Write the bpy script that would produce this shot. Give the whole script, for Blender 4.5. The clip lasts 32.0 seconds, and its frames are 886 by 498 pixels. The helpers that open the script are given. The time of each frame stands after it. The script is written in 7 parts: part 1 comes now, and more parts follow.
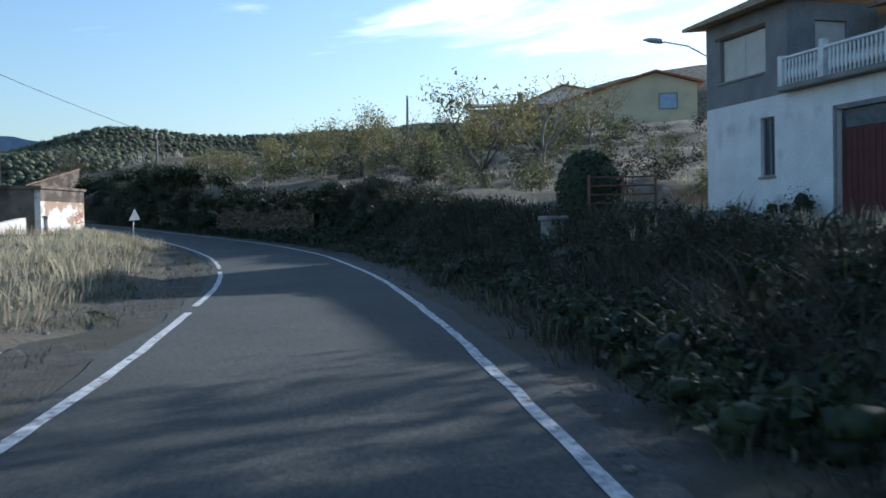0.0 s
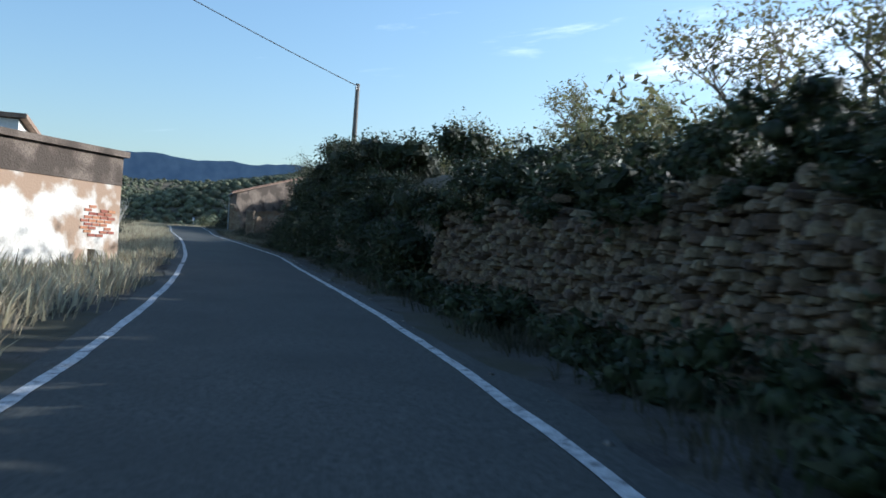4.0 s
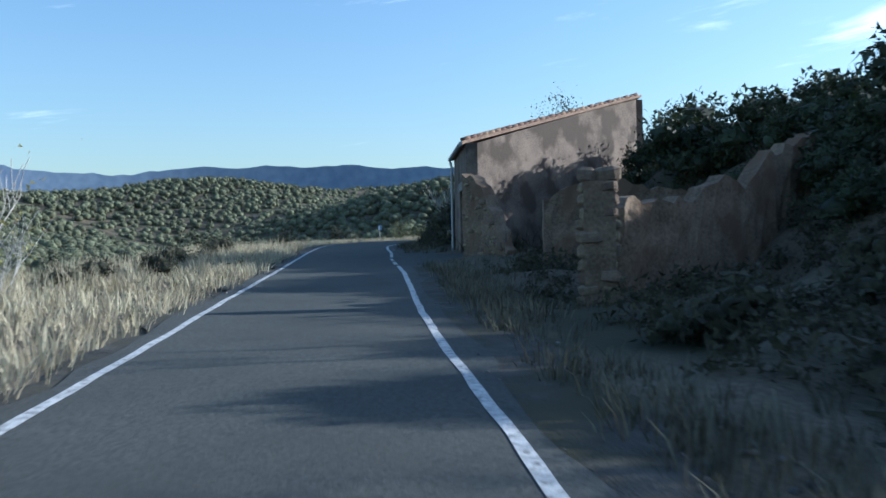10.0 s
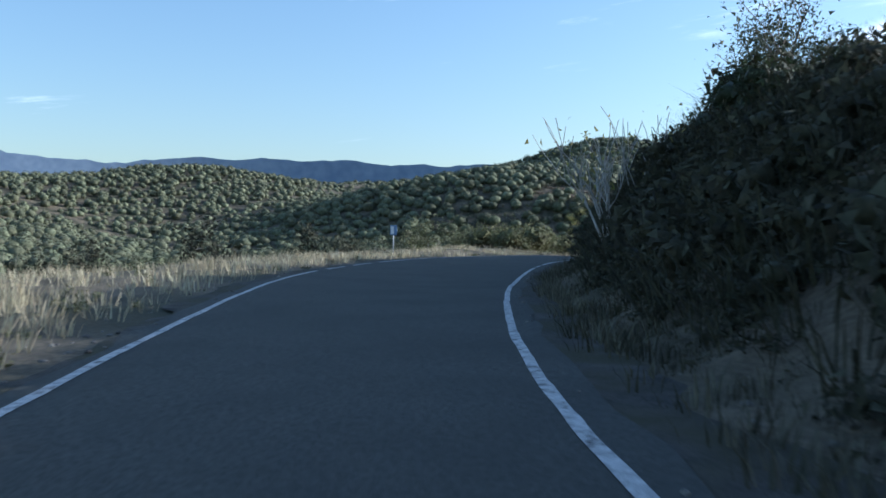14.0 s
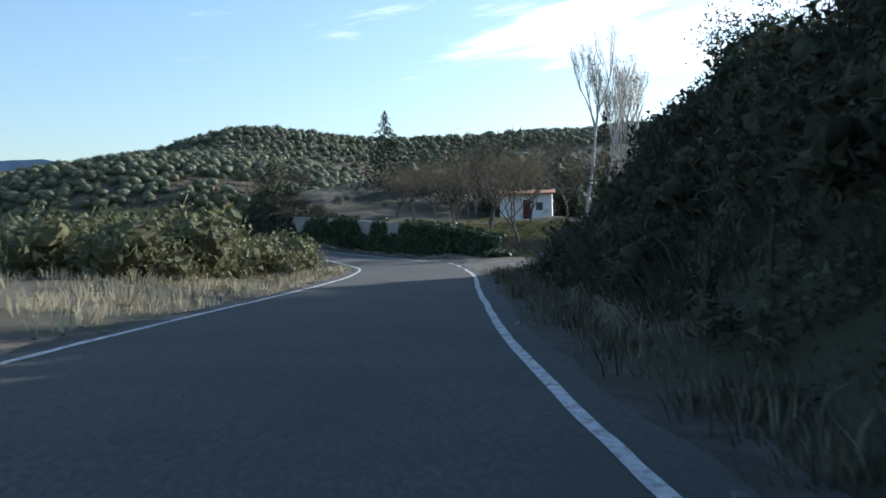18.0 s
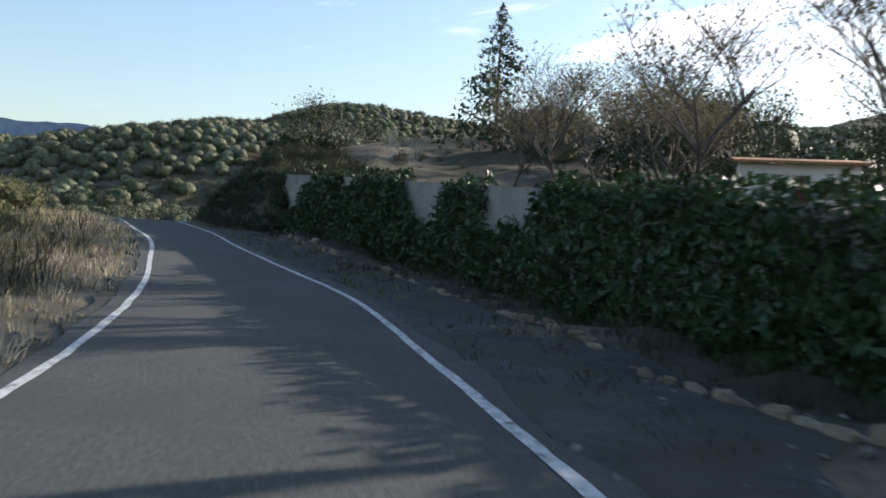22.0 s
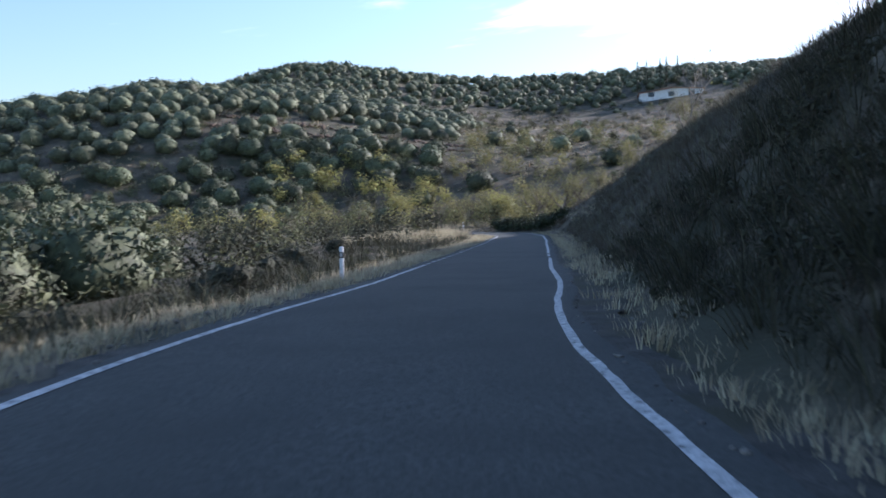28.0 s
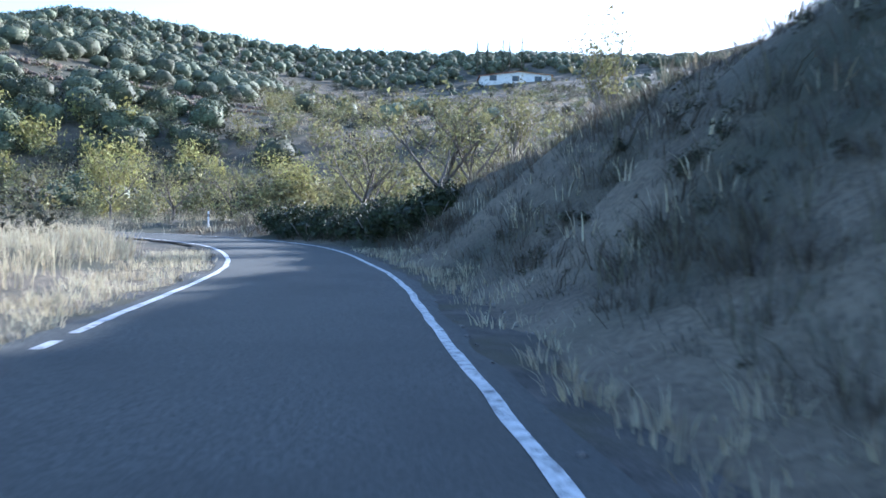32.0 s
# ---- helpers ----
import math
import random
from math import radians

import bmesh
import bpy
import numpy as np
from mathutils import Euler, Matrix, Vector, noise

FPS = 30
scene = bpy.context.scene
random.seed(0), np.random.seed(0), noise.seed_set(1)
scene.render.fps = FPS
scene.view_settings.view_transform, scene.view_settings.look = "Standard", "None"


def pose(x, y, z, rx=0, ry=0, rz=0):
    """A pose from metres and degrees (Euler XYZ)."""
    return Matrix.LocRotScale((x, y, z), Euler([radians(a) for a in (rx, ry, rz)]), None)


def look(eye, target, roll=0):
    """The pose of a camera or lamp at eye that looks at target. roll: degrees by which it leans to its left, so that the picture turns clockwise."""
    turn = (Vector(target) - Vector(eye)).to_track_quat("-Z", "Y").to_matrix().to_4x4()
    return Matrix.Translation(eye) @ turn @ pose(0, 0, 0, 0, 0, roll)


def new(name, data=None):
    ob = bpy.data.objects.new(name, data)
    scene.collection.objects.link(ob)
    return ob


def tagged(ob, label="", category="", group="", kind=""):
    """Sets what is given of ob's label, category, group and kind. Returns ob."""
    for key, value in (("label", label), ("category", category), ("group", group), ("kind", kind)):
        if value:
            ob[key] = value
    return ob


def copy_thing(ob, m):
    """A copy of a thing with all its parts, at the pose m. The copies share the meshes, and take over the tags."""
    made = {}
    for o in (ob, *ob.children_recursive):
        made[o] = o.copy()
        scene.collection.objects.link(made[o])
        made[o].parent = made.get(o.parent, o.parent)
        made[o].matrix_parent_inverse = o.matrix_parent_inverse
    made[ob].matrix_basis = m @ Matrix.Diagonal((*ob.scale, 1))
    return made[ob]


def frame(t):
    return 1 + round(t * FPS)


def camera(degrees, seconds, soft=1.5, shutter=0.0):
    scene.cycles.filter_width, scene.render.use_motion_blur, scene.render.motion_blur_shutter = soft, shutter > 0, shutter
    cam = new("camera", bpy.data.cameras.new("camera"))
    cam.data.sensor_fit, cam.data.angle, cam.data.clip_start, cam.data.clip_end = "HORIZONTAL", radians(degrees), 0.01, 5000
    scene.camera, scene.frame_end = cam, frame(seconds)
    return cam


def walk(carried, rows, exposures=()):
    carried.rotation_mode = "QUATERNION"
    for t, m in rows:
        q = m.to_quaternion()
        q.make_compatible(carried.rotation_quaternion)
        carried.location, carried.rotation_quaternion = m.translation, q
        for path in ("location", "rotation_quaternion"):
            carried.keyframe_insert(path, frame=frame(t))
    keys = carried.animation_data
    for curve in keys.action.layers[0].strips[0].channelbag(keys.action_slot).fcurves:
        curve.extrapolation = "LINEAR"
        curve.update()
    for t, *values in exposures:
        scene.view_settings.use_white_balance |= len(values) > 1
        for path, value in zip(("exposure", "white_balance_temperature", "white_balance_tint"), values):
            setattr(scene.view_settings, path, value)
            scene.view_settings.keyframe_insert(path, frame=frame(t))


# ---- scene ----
cam = camera(51.75, 32.0, 1.6, 0.2)
PATH = [
    (0.0, -0.05, -1.21, 1.319, 88.52, 1.13, -1.50),
    (0.5, -0.37, 3.12, 1.313, 88.69, 0.83, -1.09),
    (1.0, -0.68, 7.58, 1.378, 88.83, -0.46, -0.41),
    (1.5, -1.12, 12.16, 1.428, 89.07, -0.44, 1.15),
    (2.0, -1.89, 16.72, 1.410, 88.92, -1.32, 3.47),
    (2.5, -2.77, 21.44, 1.408, 89.88, -2.63, 5.57),
    (3.0, -3.94, 26.30, 1.476, 90.07, -3.14, 8.15),
    (3.5, -5.55, 31.09, 1.560, 90.40, -3.20, 10.66),
    (4.0, -7.41, 36.37, 1.674, 90.90, -3.18, 14.46),
    (4.5, -8.90, 40.57, 1.810, 90.65, -2.23, 17.98),
    (5.2, -11.33, 46.16, 2.037, 90.34, -1.57, 21.20),
    (5.8, -13.92, 51.24, 2.254, 90.19, -1.04, 23.93),
    (6.5, -17.51, 57.68, 2.527, 90.12, -0.49, 26.62),
    (7.0, -20.36, 62.59, 2.739, 89.64, -0.08, 26.60),
    (7.5, -23.36, 67.58, 2.937, 89.91, -0.08, 26.21),
    (8.0, -26.42, 72.86, 3.108, 89.73, 0.27, 25.81),
    (8.5, -29.51, 78.19, 3.326, 90.16, 0.48, 25.41),
    (9.0, -32.72, 83.50, 3.543, 90.65, 0.52, 26.03),
    (9.5, -35.64, 88.49, 3.730, 90.09, 1.00, 26.45),
    (10.0, -38.59, 93.15, 3.866, 90.37, 1.03, 26.78),
    (10.5, -41.33, 97.56, 4.000, 90.43, 1.93, 27.33),
    (11.0, -44.06, 101.85, 4.164, 90.43, 1.03, 27.55),
    (11.5, -46.71, 106.19, 4.363, 90.86, 0.18, 26.91),
    (12.0, -49.44, 110.50, 4.547, 91.33, -0.71, 26.98),
    (12.5, -51.95, 114.49, 4.744, 90.76, 0.10, 27.54),
    (13.0, -54.71, 118.91, 4.972, 90.71, -0.56, 27.83),
    (13.5, -57.55, 123.46, 5.190, 90.71, -0.95, 27.71),
    (14.2, -61.52, 130.12, 5.445, 90.11, -0.82, 25.72),
    (14.8, -64.71, 135.93, 5.620, 89.58, -0.65, 23.78),
    (15.5, -68.07, 142.60, 5.783, 89.03, -0.37, 21.03),
    (16.0, -70.17, 147.14, 5.883, 88.93, 0.19, 17.42),
    (16.5, -71.71, 151.38, 5.932, 88.85, 1.32, 14.08),
    (17.0, -73.02, 155.50, 5.999, 88.94, 1.03, 10.09),
    (17.5, -73.92, 159.86, 6.094, 89.43, 1.22, 7.23),
    (18.0, -74.69, 163.96, 6.254, 90.04, 1.19, 4.19),
    (18.5, -75.30, 167.97, 6.401, 89.35, 1.33, 1.88),
    (19.0, -75.65, 172.49, 6.447, 88.91, 0.50, -0.02),
    (19.5, -75.90, 177.88, 6.471, 89.30, 1.31, -0.58),
    (20.0, -76.35, 184.07, 6.564, 89.14, 1.11, -0.53),
    (20.5, -76.89, 190.75, 6.663, 88.87, -0.29, 0.37),
    (21.0, -77.78, 197.66, 6.796, 89.53, -1.31, 2.80),
    (21.5, -79.07, 204.76, 6.886, 89.14, -2.52, 6.41),
    (22.0, -80.99, 211.97, 6.980, 89.80, -3.28, 10.75),
    (22.5, -83.21, 218.65, 7.061, 89.77, -1.33, 15.03),
    (23.0, -86.14, 224.95, 7.187, 89.77, -1.30, 20.46),
    (23.5, -89.37, 230.72, 7.346, 90.07, -0.68, 24.62),
    (24.0, -92.67, 236.09, 7.687, 90.56, -0.08, 27.07),
    (24.5, -95.99, 241.06, 8.129, 90.47, -0.43, 28.32),
    (25.2, -100.82, 248.27, 8.533, 89.41, -0.21, 26.59),
    (25.8, -104.80, 254.66, 8.676, 88.35, 0.15, 24.74),
    (26.5, -108.86, 262.17, 8.676, 87.22, 0.47, 21.78),
    (27.0, -111.20, 267.50, 8.630, 87.57, 0.72, 17.31),
    (27.5, -113.01, 272.94, 8.636, 89.09, 0.68, 12.84),
    (28.0, -114.46, 278.55, 8.787, 88.18, 1.47, 7.08),
    (28.5, -115.10, 284.37, 8.859, 88.42, 1.55, 2.21),
    (29.0, -115.45, 290.47, 8.797, 88.37, 0.65, -2.14),
    (29.5, -115.59, 296.86, 8.721, 87.79, 0.22, -4.21),
    (30.0, -115.65, 303.46, 8.692, 88.06, -0.21, -4.49),
    (30.5, -115.75, 309.79, 8.618, 88.12, -0.29, -4.46),
    (31.0, -115.74, 316.37, 8.648, 87.94, -0.12, -4.50),
    (31.5, -115.86, 323.05, 8.645, 87.80, 0.09, -4.43),
    (32.0, -115.96, 329.80, 8.612, 87.89, -1.49, -4.34),
]
# seconds, stops, kelvin, tint
EXPOSURES = [(0.0, 0.58, 5250, 10), (1.0, 0.63, 5600, 14), (3.0, 0.65, 5300, 9), (7.0, 0.63, 5500, 8), (8.0, 0.61, 5450, 10), (9.0, 0.68, 5000, 6), (11.0, 0.73, 5300, 10), (12.0, 0.81, 5750, 12), (13.0, 0.73, 5200, 10), (18.0, 0.81, 5550, 10), (20.0, 0.78, 5600, 10), (21.0, 0.91, 5850, 12), (22.0, 0.95, 6250, 15), (23.0, 0.93, 6400, 18), (24.0, 0.83, 5700, 12), (27.0, 0.98, 5500, 20), (29.0, 1.33, 5300, 20), (30.0, 1.74, 5050, 16), (32.0, 1.92, 4950, 15)]
walk(cam, [(row[0], pose(*row[1:])) for row in PATH], EXPOSURES)

# ---- world, sun ----
SUN_AZ, SUN_EL = 50.0, 20.0      # degrees clockwise from +y, and above the horizon
world = bpy.data.worlds.new("sky")
scene.world = world
world.use_nodes = True
wt = world.node_tree
wt.nodes.clear()


def wnode(kind, **values):
    n = wt.nodes.new(kind)
    for k, v in values.items():
        n.inputs[k].default_value = v
    return n


sky = wt.nodes.new("ShaderNodeTexSky")
sky.sky_type, sky.sun_disc = "NISHITA", False
sky.sun_elevation, sky.sun_rotation = radians(SUN_EL), radians(SUN_AZ)
sky.air_density, sky.dust_density, sky.ozone_density = 1.3, 1.2, 2.4
geo = wt.nodes.new("ShaderNodeTexCoord")


def wmath(op, a, b=0.0, c=0.0):
    """A math node of the world; its inputs are sockets or numbers."""
    n = wt.nodes.new("ShaderNodeMath")
    n.operation = op
    for k, v in enumerate((a, b, c)):
        if isinstance(v, (int, float)):
            n.inputs[k].default_value = v
        else:
            wt.links.new(v, n.inputs[k])
    return n.outputs[0]


# one long bank of high cloud with a thin tip to the left, and faint streaks below it
axes = wt.nodes.new("ShaderNodeSeparateXYZ")
wt.links.new(geo.outputs["Generated"], axes.inputs["Vector"])
azim = wmath("ARCTAN2", axes.outputs["X"], axes.outputs["Y"])
elev = wmath("ARCSINE", axes.outputs["Z"])
flat = wt.nodes.new("ShaderNodeCombineXYZ")
wt.links.new(wmath("MULTIPLY", azim, 5.0), flat.inputs["X"])
wt.links.new(wmath("MULTIPLY_ADD", elev, 34.0, wmath("MULTIPLY", azim, -4.0)), flat.inputs["Y"])
cloud_noise = wnode("ShaderNodeTexNoise", Scale=1.0, Detail=8.0, Roughness=0.58, Distortion=0.35)
wt.links.new(flat.outputs["Vector"], cloud_noise.inputs["Vector"])
reach = wmath("DIVIDE", wmath("SUBTRACT", azim, 0.24), 0.46)
rise_ = wmath("DIVIDE", wmath("SUBTRACT", elev, wmath("MULTIPLY_ADD", azim, -0.02, 0.232)), wmath("MULTIPLY_ADD", azim, 0.085, 0.045))
body = wmath("SUBTRACT", 1.0, wmath("ADD", wmath("MULTIPLY", reach, reach), wmath("MULTIPLY", rise_, rise_)))
cover = wmath("ADD", wmath("MULTIPLY", wmath("MAXIMUM", body, -0.6), 0.6), wmath("MULTIPLY_ADD", cloud_noise.outputs["Fac"], 3.2, -1.62))
cloud_ramp = wt.nodes.new("ShaderNodeMapRange")
cloud_ramp.interpolation_type = "SMOOTHSTEP"
cloud_ramp.inputs["From Min"].default_value, cloud_ramp.inputs["From Max"].default_value = 0.05, 1.0
cloud_ramp.inputs["To Max"].default_value = 0.92
cloud_mix = wt.nodes.new("ShaderNodeMix")
cloud_mix.data_type = "RGBA"
cloud_mix.inputs["B"].default_value = (9.2, 9.4, 9.7, 1)
sky_out = wnode("ShaderNodeBackground", Strength=0.118)
wout = wt.nodes.new("ShaderNodeOutputWorld")
wt.links.new(cover, cloud_ramp.inputs["Value"])
wt.links.new(cloud_ramp.outputs["Result"], cloud_mix.inputs["Factor"])
wt.links.new(sky.outputs["Color"], cloud_mix.inputs["A"])
wt.links.new(cloud_mix.outputs["Result"], sky_out.inputs["Color"])
wt.links.new(sky_out.outputs["Background"], wout.inputs["Surface"])

sun_data = bpy.data.lights.new("sun", "SUN")
sun_data.energy, sun_data.angle, sun_data.color = 5.0, radians(0.55), (1.0, 0.9, 0.76)
sun = new("sun", sun_data)
SUN_DIR = Vector((math.sin(radians(SUN_AZ)) * math.cos(radians(SUN_EL)), math.cos(radians(SUN_AZ)) * math.cos(radians(SUN_EL)), math.sin(radians(SUN_EL))))
sun.matrix_world = look(SUN_DIR * 300, (0, 0, 0))


# ---- materials ----
def material(name, low, high, scale=6.0, fine=90.0, rough=0.85, bump=0.25, metal=0.0, third=None, third_scale=0.6, third_at=(0.5, 0.62), spread=0.0, coords="Object", island=False, transl=0.0, stretch3=(1, 1, 1), contrast=(0.72, 1.28)):
    """Two colours mixed by two sizes of noise, an optional third as patches, a change from piece to piece, and fine relief."""
    m = bpy.data.materials.new(name)
    m.use_nodes = True
    nt = m.node_tree
    b = nt.nodes["Principled BSDF"]
    b.inputs["Roughness"].default_value, b.inputs["Metallic"].default_value = rough, metal
    b.inputs["Specular IOR Level"].default_value = 0.3
    tc = nt.nodes.new("ShaderNodeTexCoord")
    mp = nt.nodes.new("ShaderNodeMapping")
    mp.inputs["Scale"].default_value = stretch3
    nt.links.new(tc.outputs[coords], mp.inputs["Vector"])

    def noise_node(s, detail=4.0):
        n = nt.nodes.new("ShaderNodeTexNoise")
        n.inputs["Scale"].default_value, n.inputs["Detail"].default_value = s, detail
        nt.links.new(mp.outputs["Vector"], n.inputs["Vector"])
        return n

    n1, n2 = noise_node(scale), noise_node(fine, 2.0)
    add = nt.nodes.new("ShaderNodeMath")
    add.operation = "ADD"
    nt.links.new(n1.outputs["Fac"], add.inputs[0])
    nt.links.new(n2.outputs["Fac"], add.inputs[1])
    rg = nt.nodes.new("ShaderNodeMapRange")
    rg.inputs["From Min"].default_value, rg.inputs["From Max"].default_value = contrast
    nt.links.new(add.outputs[0], rg.inputs["Value"])
    mix = nt.nodes.new("ShaderNodeMix")
    mix.data_type = "RGBA"
    mix.inputs["A"].default_value, mix.inputs["B"].default_value = (*low, 1), (*high, 1)
    nt.links.new(rg.outputs["Result"], mix.inputs["Factor"])
    colour = mix.outputs["Result"]
    if third:
        n3 = noise_node(third_scale, 5.0)
        r3 = nt.nodes.new("ShaderNodeMapRange")
        r3.inputs["From Min"].default_value, r3.inputs["From Max"].default_value = third_at
        nt.links.new(n3.outputs["Fac"], r3.inputs["Value"])
        m3 = nt.nodes.new("ShaderNodeMix")
        m3.data_type = "RGBA"
        m3.inputs["B"].default_value = (*third, 1)
        nt.links.new(r3.outputs["Result"], m3.inputs["Factor"])
        nt.links.new(colour, m3.inputs["A"])
        colour = m3.outputs["Result"]
    if spread:
        if island:
            info = nt.nodes.new("ShaderNodeNewGeometry").outputs["Random Per Island"]
        else:
            info = nt.nodes.new("ShaderNodeObjectInfo").outputs["Random"]
        vr = nt.nodes.new("ShaderNodeMapRange")
        vr.inputs["To Min"].default_value, vr.inputs["To Max"].default_value = 1 - spread, 1 + spread
        nt.links.new(info, vr.inputs["Value"])
        hsv = nt.nodes.new("ShaderNodeHueSaturation")
        nt.links.new(vr.outputs["Result"], hsv.inputs["Value"])
        hv = nt.nodes.new("ShaderNodeMapRange")
        hv.inputs["To Min"].default_value, hv.inputs["To Max"].default_value = 0.5 - spread * 0.06, 0.5 + spread * 0.06
        nt.links.new(info, hv.inputs["Value"])
        nt.links.new(hv.outputs["Result"], hsv.inputs["Hue"])
        nt.links.new(colour, hsv.inputs["Color"])
        colour = hsv.outputs["Color"]
    nt.links.new(colour, b.inputs["Base Color"])
    if transl:
        tr = nt.nodes.new("ShaderNodeBsdfTranslucent")
        nt.links.new(colour, tr.inputs["Color"])
        ms = nt.nodes.new("ShaderNodeMixShader")
        ms.inputs["Fac"].default_value = transl
        nt.links.new(b.outputs["BSDF"], ms.inputs[1])
        nt.links.new(tr.outputs["BSDF"], ms.inputs[2])
        nt.links.new(ms.outputs["Shader"], nt.nodes["Material Output"].inputs["Surface"])
    if bump:
        bp = nt.nodes.new("ShaderNodeBump")
        bp.inputs["Strength"].default_value, bp.inputs["Distance"].default_value = bump, 0.02
        nt.links.new(add.outputs[0], bp.inputs["Height"])
        nt.links.new(bp.outputs["Normal"], b.inputs["Normal"])
    return m


M_ASPHALT = material("asphalt", (0.028, 0.0292, 0.0262), (0.104, 0.108, 0.096), 24.0, 110, 0.92, 0.35, contrast=(0.7, 1.3), third=(0.046, 0.0482, 0.0432), third_scale=0.6, third_at=(0.42, 0.85))
M_PAINT = material("road_paint", (0.32, 0.32, 0.31), (0.66, 0.66, 0.64), 9.0, 60, 0.85, 0.3, third=(0.08, 0.08, 0.075), third_scale=11.0, third_at=(0.5, 0.72))
M_GROUND = material("dry_ground", (0.062, 0.051, 0.034), (0.165, 0.135, 0.09), 0.5, 11, 0.95, 0.8, third=(0.042, 0.042, 0.022), third_scale=0.16, third_at=(0.44, 0.6))
M_SHOULDER = material("crumbled_shoulder", (0.022, 0.021, 0.018), (0.095, 0.088, 0.074), 3.0, 40, 0.95, 0.9, third=(0.05, 0.047, 0.026), third_scale=0.7, third_at=(0.46, 0.6))
M_GRAVEL = material("gravel", (0.06, 0.056, 0.048), (0.17, 0.155, 0.135), 2.0, 60, 0.95, 0.8)
M_OAK = material("oak_leaves", (0.036, 0.043, 0.022), (0.125, 0.134, 0.07), 0.8, 4, 0.7, 0.0, spread=0.35, island=True)
# far oaks paler than the near ones, distance haze lifted into the colour
M_OAK_HAZE = material("oak_wood", (0.044, 0.052, 0.03), (0.16, 0.168, 0.098), 0.3, 1.5, 0.8, 0.0, spread=0.3, island=True)
M_BARK = material("bark", (0.07, 0.055, 0.042), (0.2, 0.17, 0.14), 5, 40, 0.95, 0.6, stretch3=(1, 1, 0.3))
M_DRYGRASS = material("dry_grass", (0.3, 0.25, 0.155), (0.56, 0.5, 0.35), 0.5, 5, 0.9, 0.0, spread=0.25, island=True, transl=0.35)
M_GREYGRASS = material("grey_grass", (0.085, 0.08, 0.055), (0.2, 0.185, 0.13), 0.6, 5, 0.9, 0.0, spread=0.3, island=True, transl=0.3)
# grey-green bank grass, its colour darkened to stand in for shade
M_SHADEGRASS = material("shaded_bank_grass", (0.03, 0.032, 0.02), (0.09, 0.087, 0.055), 0.6, 5, 0.9, 0.0, spread=0.3, island=True, transl=0.25)
M_SLOPEGRASS = material("bleached_slope_grass", (0.075, 0.072, 0.06), (0.205, 0.19, 0.155), 0.6, 5, 0.9, 0.0, spread=0.3, island=True, transl=0.25)
M_PLASTER = material("adobe_plaster", (0.1, 0.078, 0.062), (0.24, 0.19, 0.15), 1.1, 24, 0.95, 1.0, third=(0.085, 0.066, 0.052), third_scale=0.8, third_at=(0.5, 0.6))
M_WHITE = material("whitewash", (0.62, 0.61, 0.58), (0.8, 0.79, 0.76), 0.9, 14, 0.9, 0.25, third=(0.45, 0.42, 0.38), third_scale=0.7, third_at=(0.58, 0.75))
# bluish base colour carries the distance haze
M_MOUNT_HAZE = material("hazed_far_mountain", (0.17, 0.24, 0.36), (0.26, 0.34, 0.46), 0.004, 0.03, 1.0, 0.0)


# ---- plan of the road ----
CENTRE = [(2.4, -26.0, -0.15), (1.2, -13.0, -0.07), (0.0, 0.0, 0.01), (-1.2, 12.9, 0.18), (-4.0, 25.6, 0.30), (-8.1, 37.9, 0.60), (-13.3, 49.9, 0.99), (-19.6, 61.2, 1.39), (-26.2, 72.4, 1.83), (-32.7, 83.7, 2.24), (-39.6, 94.7, 2.60), (-46.6, 105.7, 3.04), (-53.3, 116.8, 3.62), (-60.1, 127.8, 4.14), (-66.4, 139.2, 4.49), (-71.7, 151.1, 4.76), (-74.6, 163.7, 5.09), (-75.5, 176.7, 5.33), (-76.5, 189.6, 5.41), (-78.6, 202.4, 5.56), (-82.0, 215.0, 5.68), (-87.3, 226.8, 6.04), (-94.0, 238.0, 6.77), (-101.2, 248.8, 7.36), (-107.8, 260.0, 7.51), (-112.7, 272.0, 7.47), (-115.1, 284.7, 7.55), (-115.4, 297.7, 7.52)]
CENTRE += [(-115.7, 310.7, 7.39), (-115.8, 323.7, 7.38), (-116.0, 336.7, 7.42), (-116.7, 349.7, 7.43), (-119.8, 362.2, 7.46), (-127.4, 372.4, 7.40), (-139.0, 378.0, 7.30), (-152.0, 379.5, 7.20)]
S_FIRST, S_STEP = -26.0, 13.0
BANK = [1.76, 1.78, 1.85, -0.14, -2.35, -2.02, -0.68, -0.08, 0.45, 0.91, 1.31, 0.38, -0.75, -1.42, -0.76, 0.62, 1.16, 0.89, 0.18, -2.17, -2.13, -0.87, 0.05, 0.21, 0.78, 1.46, 1.31, 0.24, 0.03, -0.43, -0.42, -0.41, -0.46, 0.02, 0.01, 0.01]
# painted lines to the left and to the right of the driven track, every 6 m
LINE_LEFT = [-2.08, -2.15, -2.26, -2.12, -1.94, -1.75, -1.72, -1.78, -1.98, -2.1, -2.06, -1.97, -1.97, -1.98, -2.14, -2.29, -2.36, -2.33, -2.26, -2.24, -2.27, -2.28, -2.31, -2.26, -2.37, -2.61, -2.99, -3.43, -3.85, -4.15, -4.24, -4.11, -3.87, -3.51, -3.35, -3.04, -2.73, -2.39, -2.34, -2.24, -1.96, -1.67, -1.46, -1.12, -1.21, -1.15, -1.29, -1.81, -2.47, -3.07, -3.45, -3.36, -3.07, -2.91, -2.78, -2.8, -2.85, -2.85, -2.84, -2.8, -2.7, -2.71, -2.6, -2.35, -2.4, -2.5, -2.6]
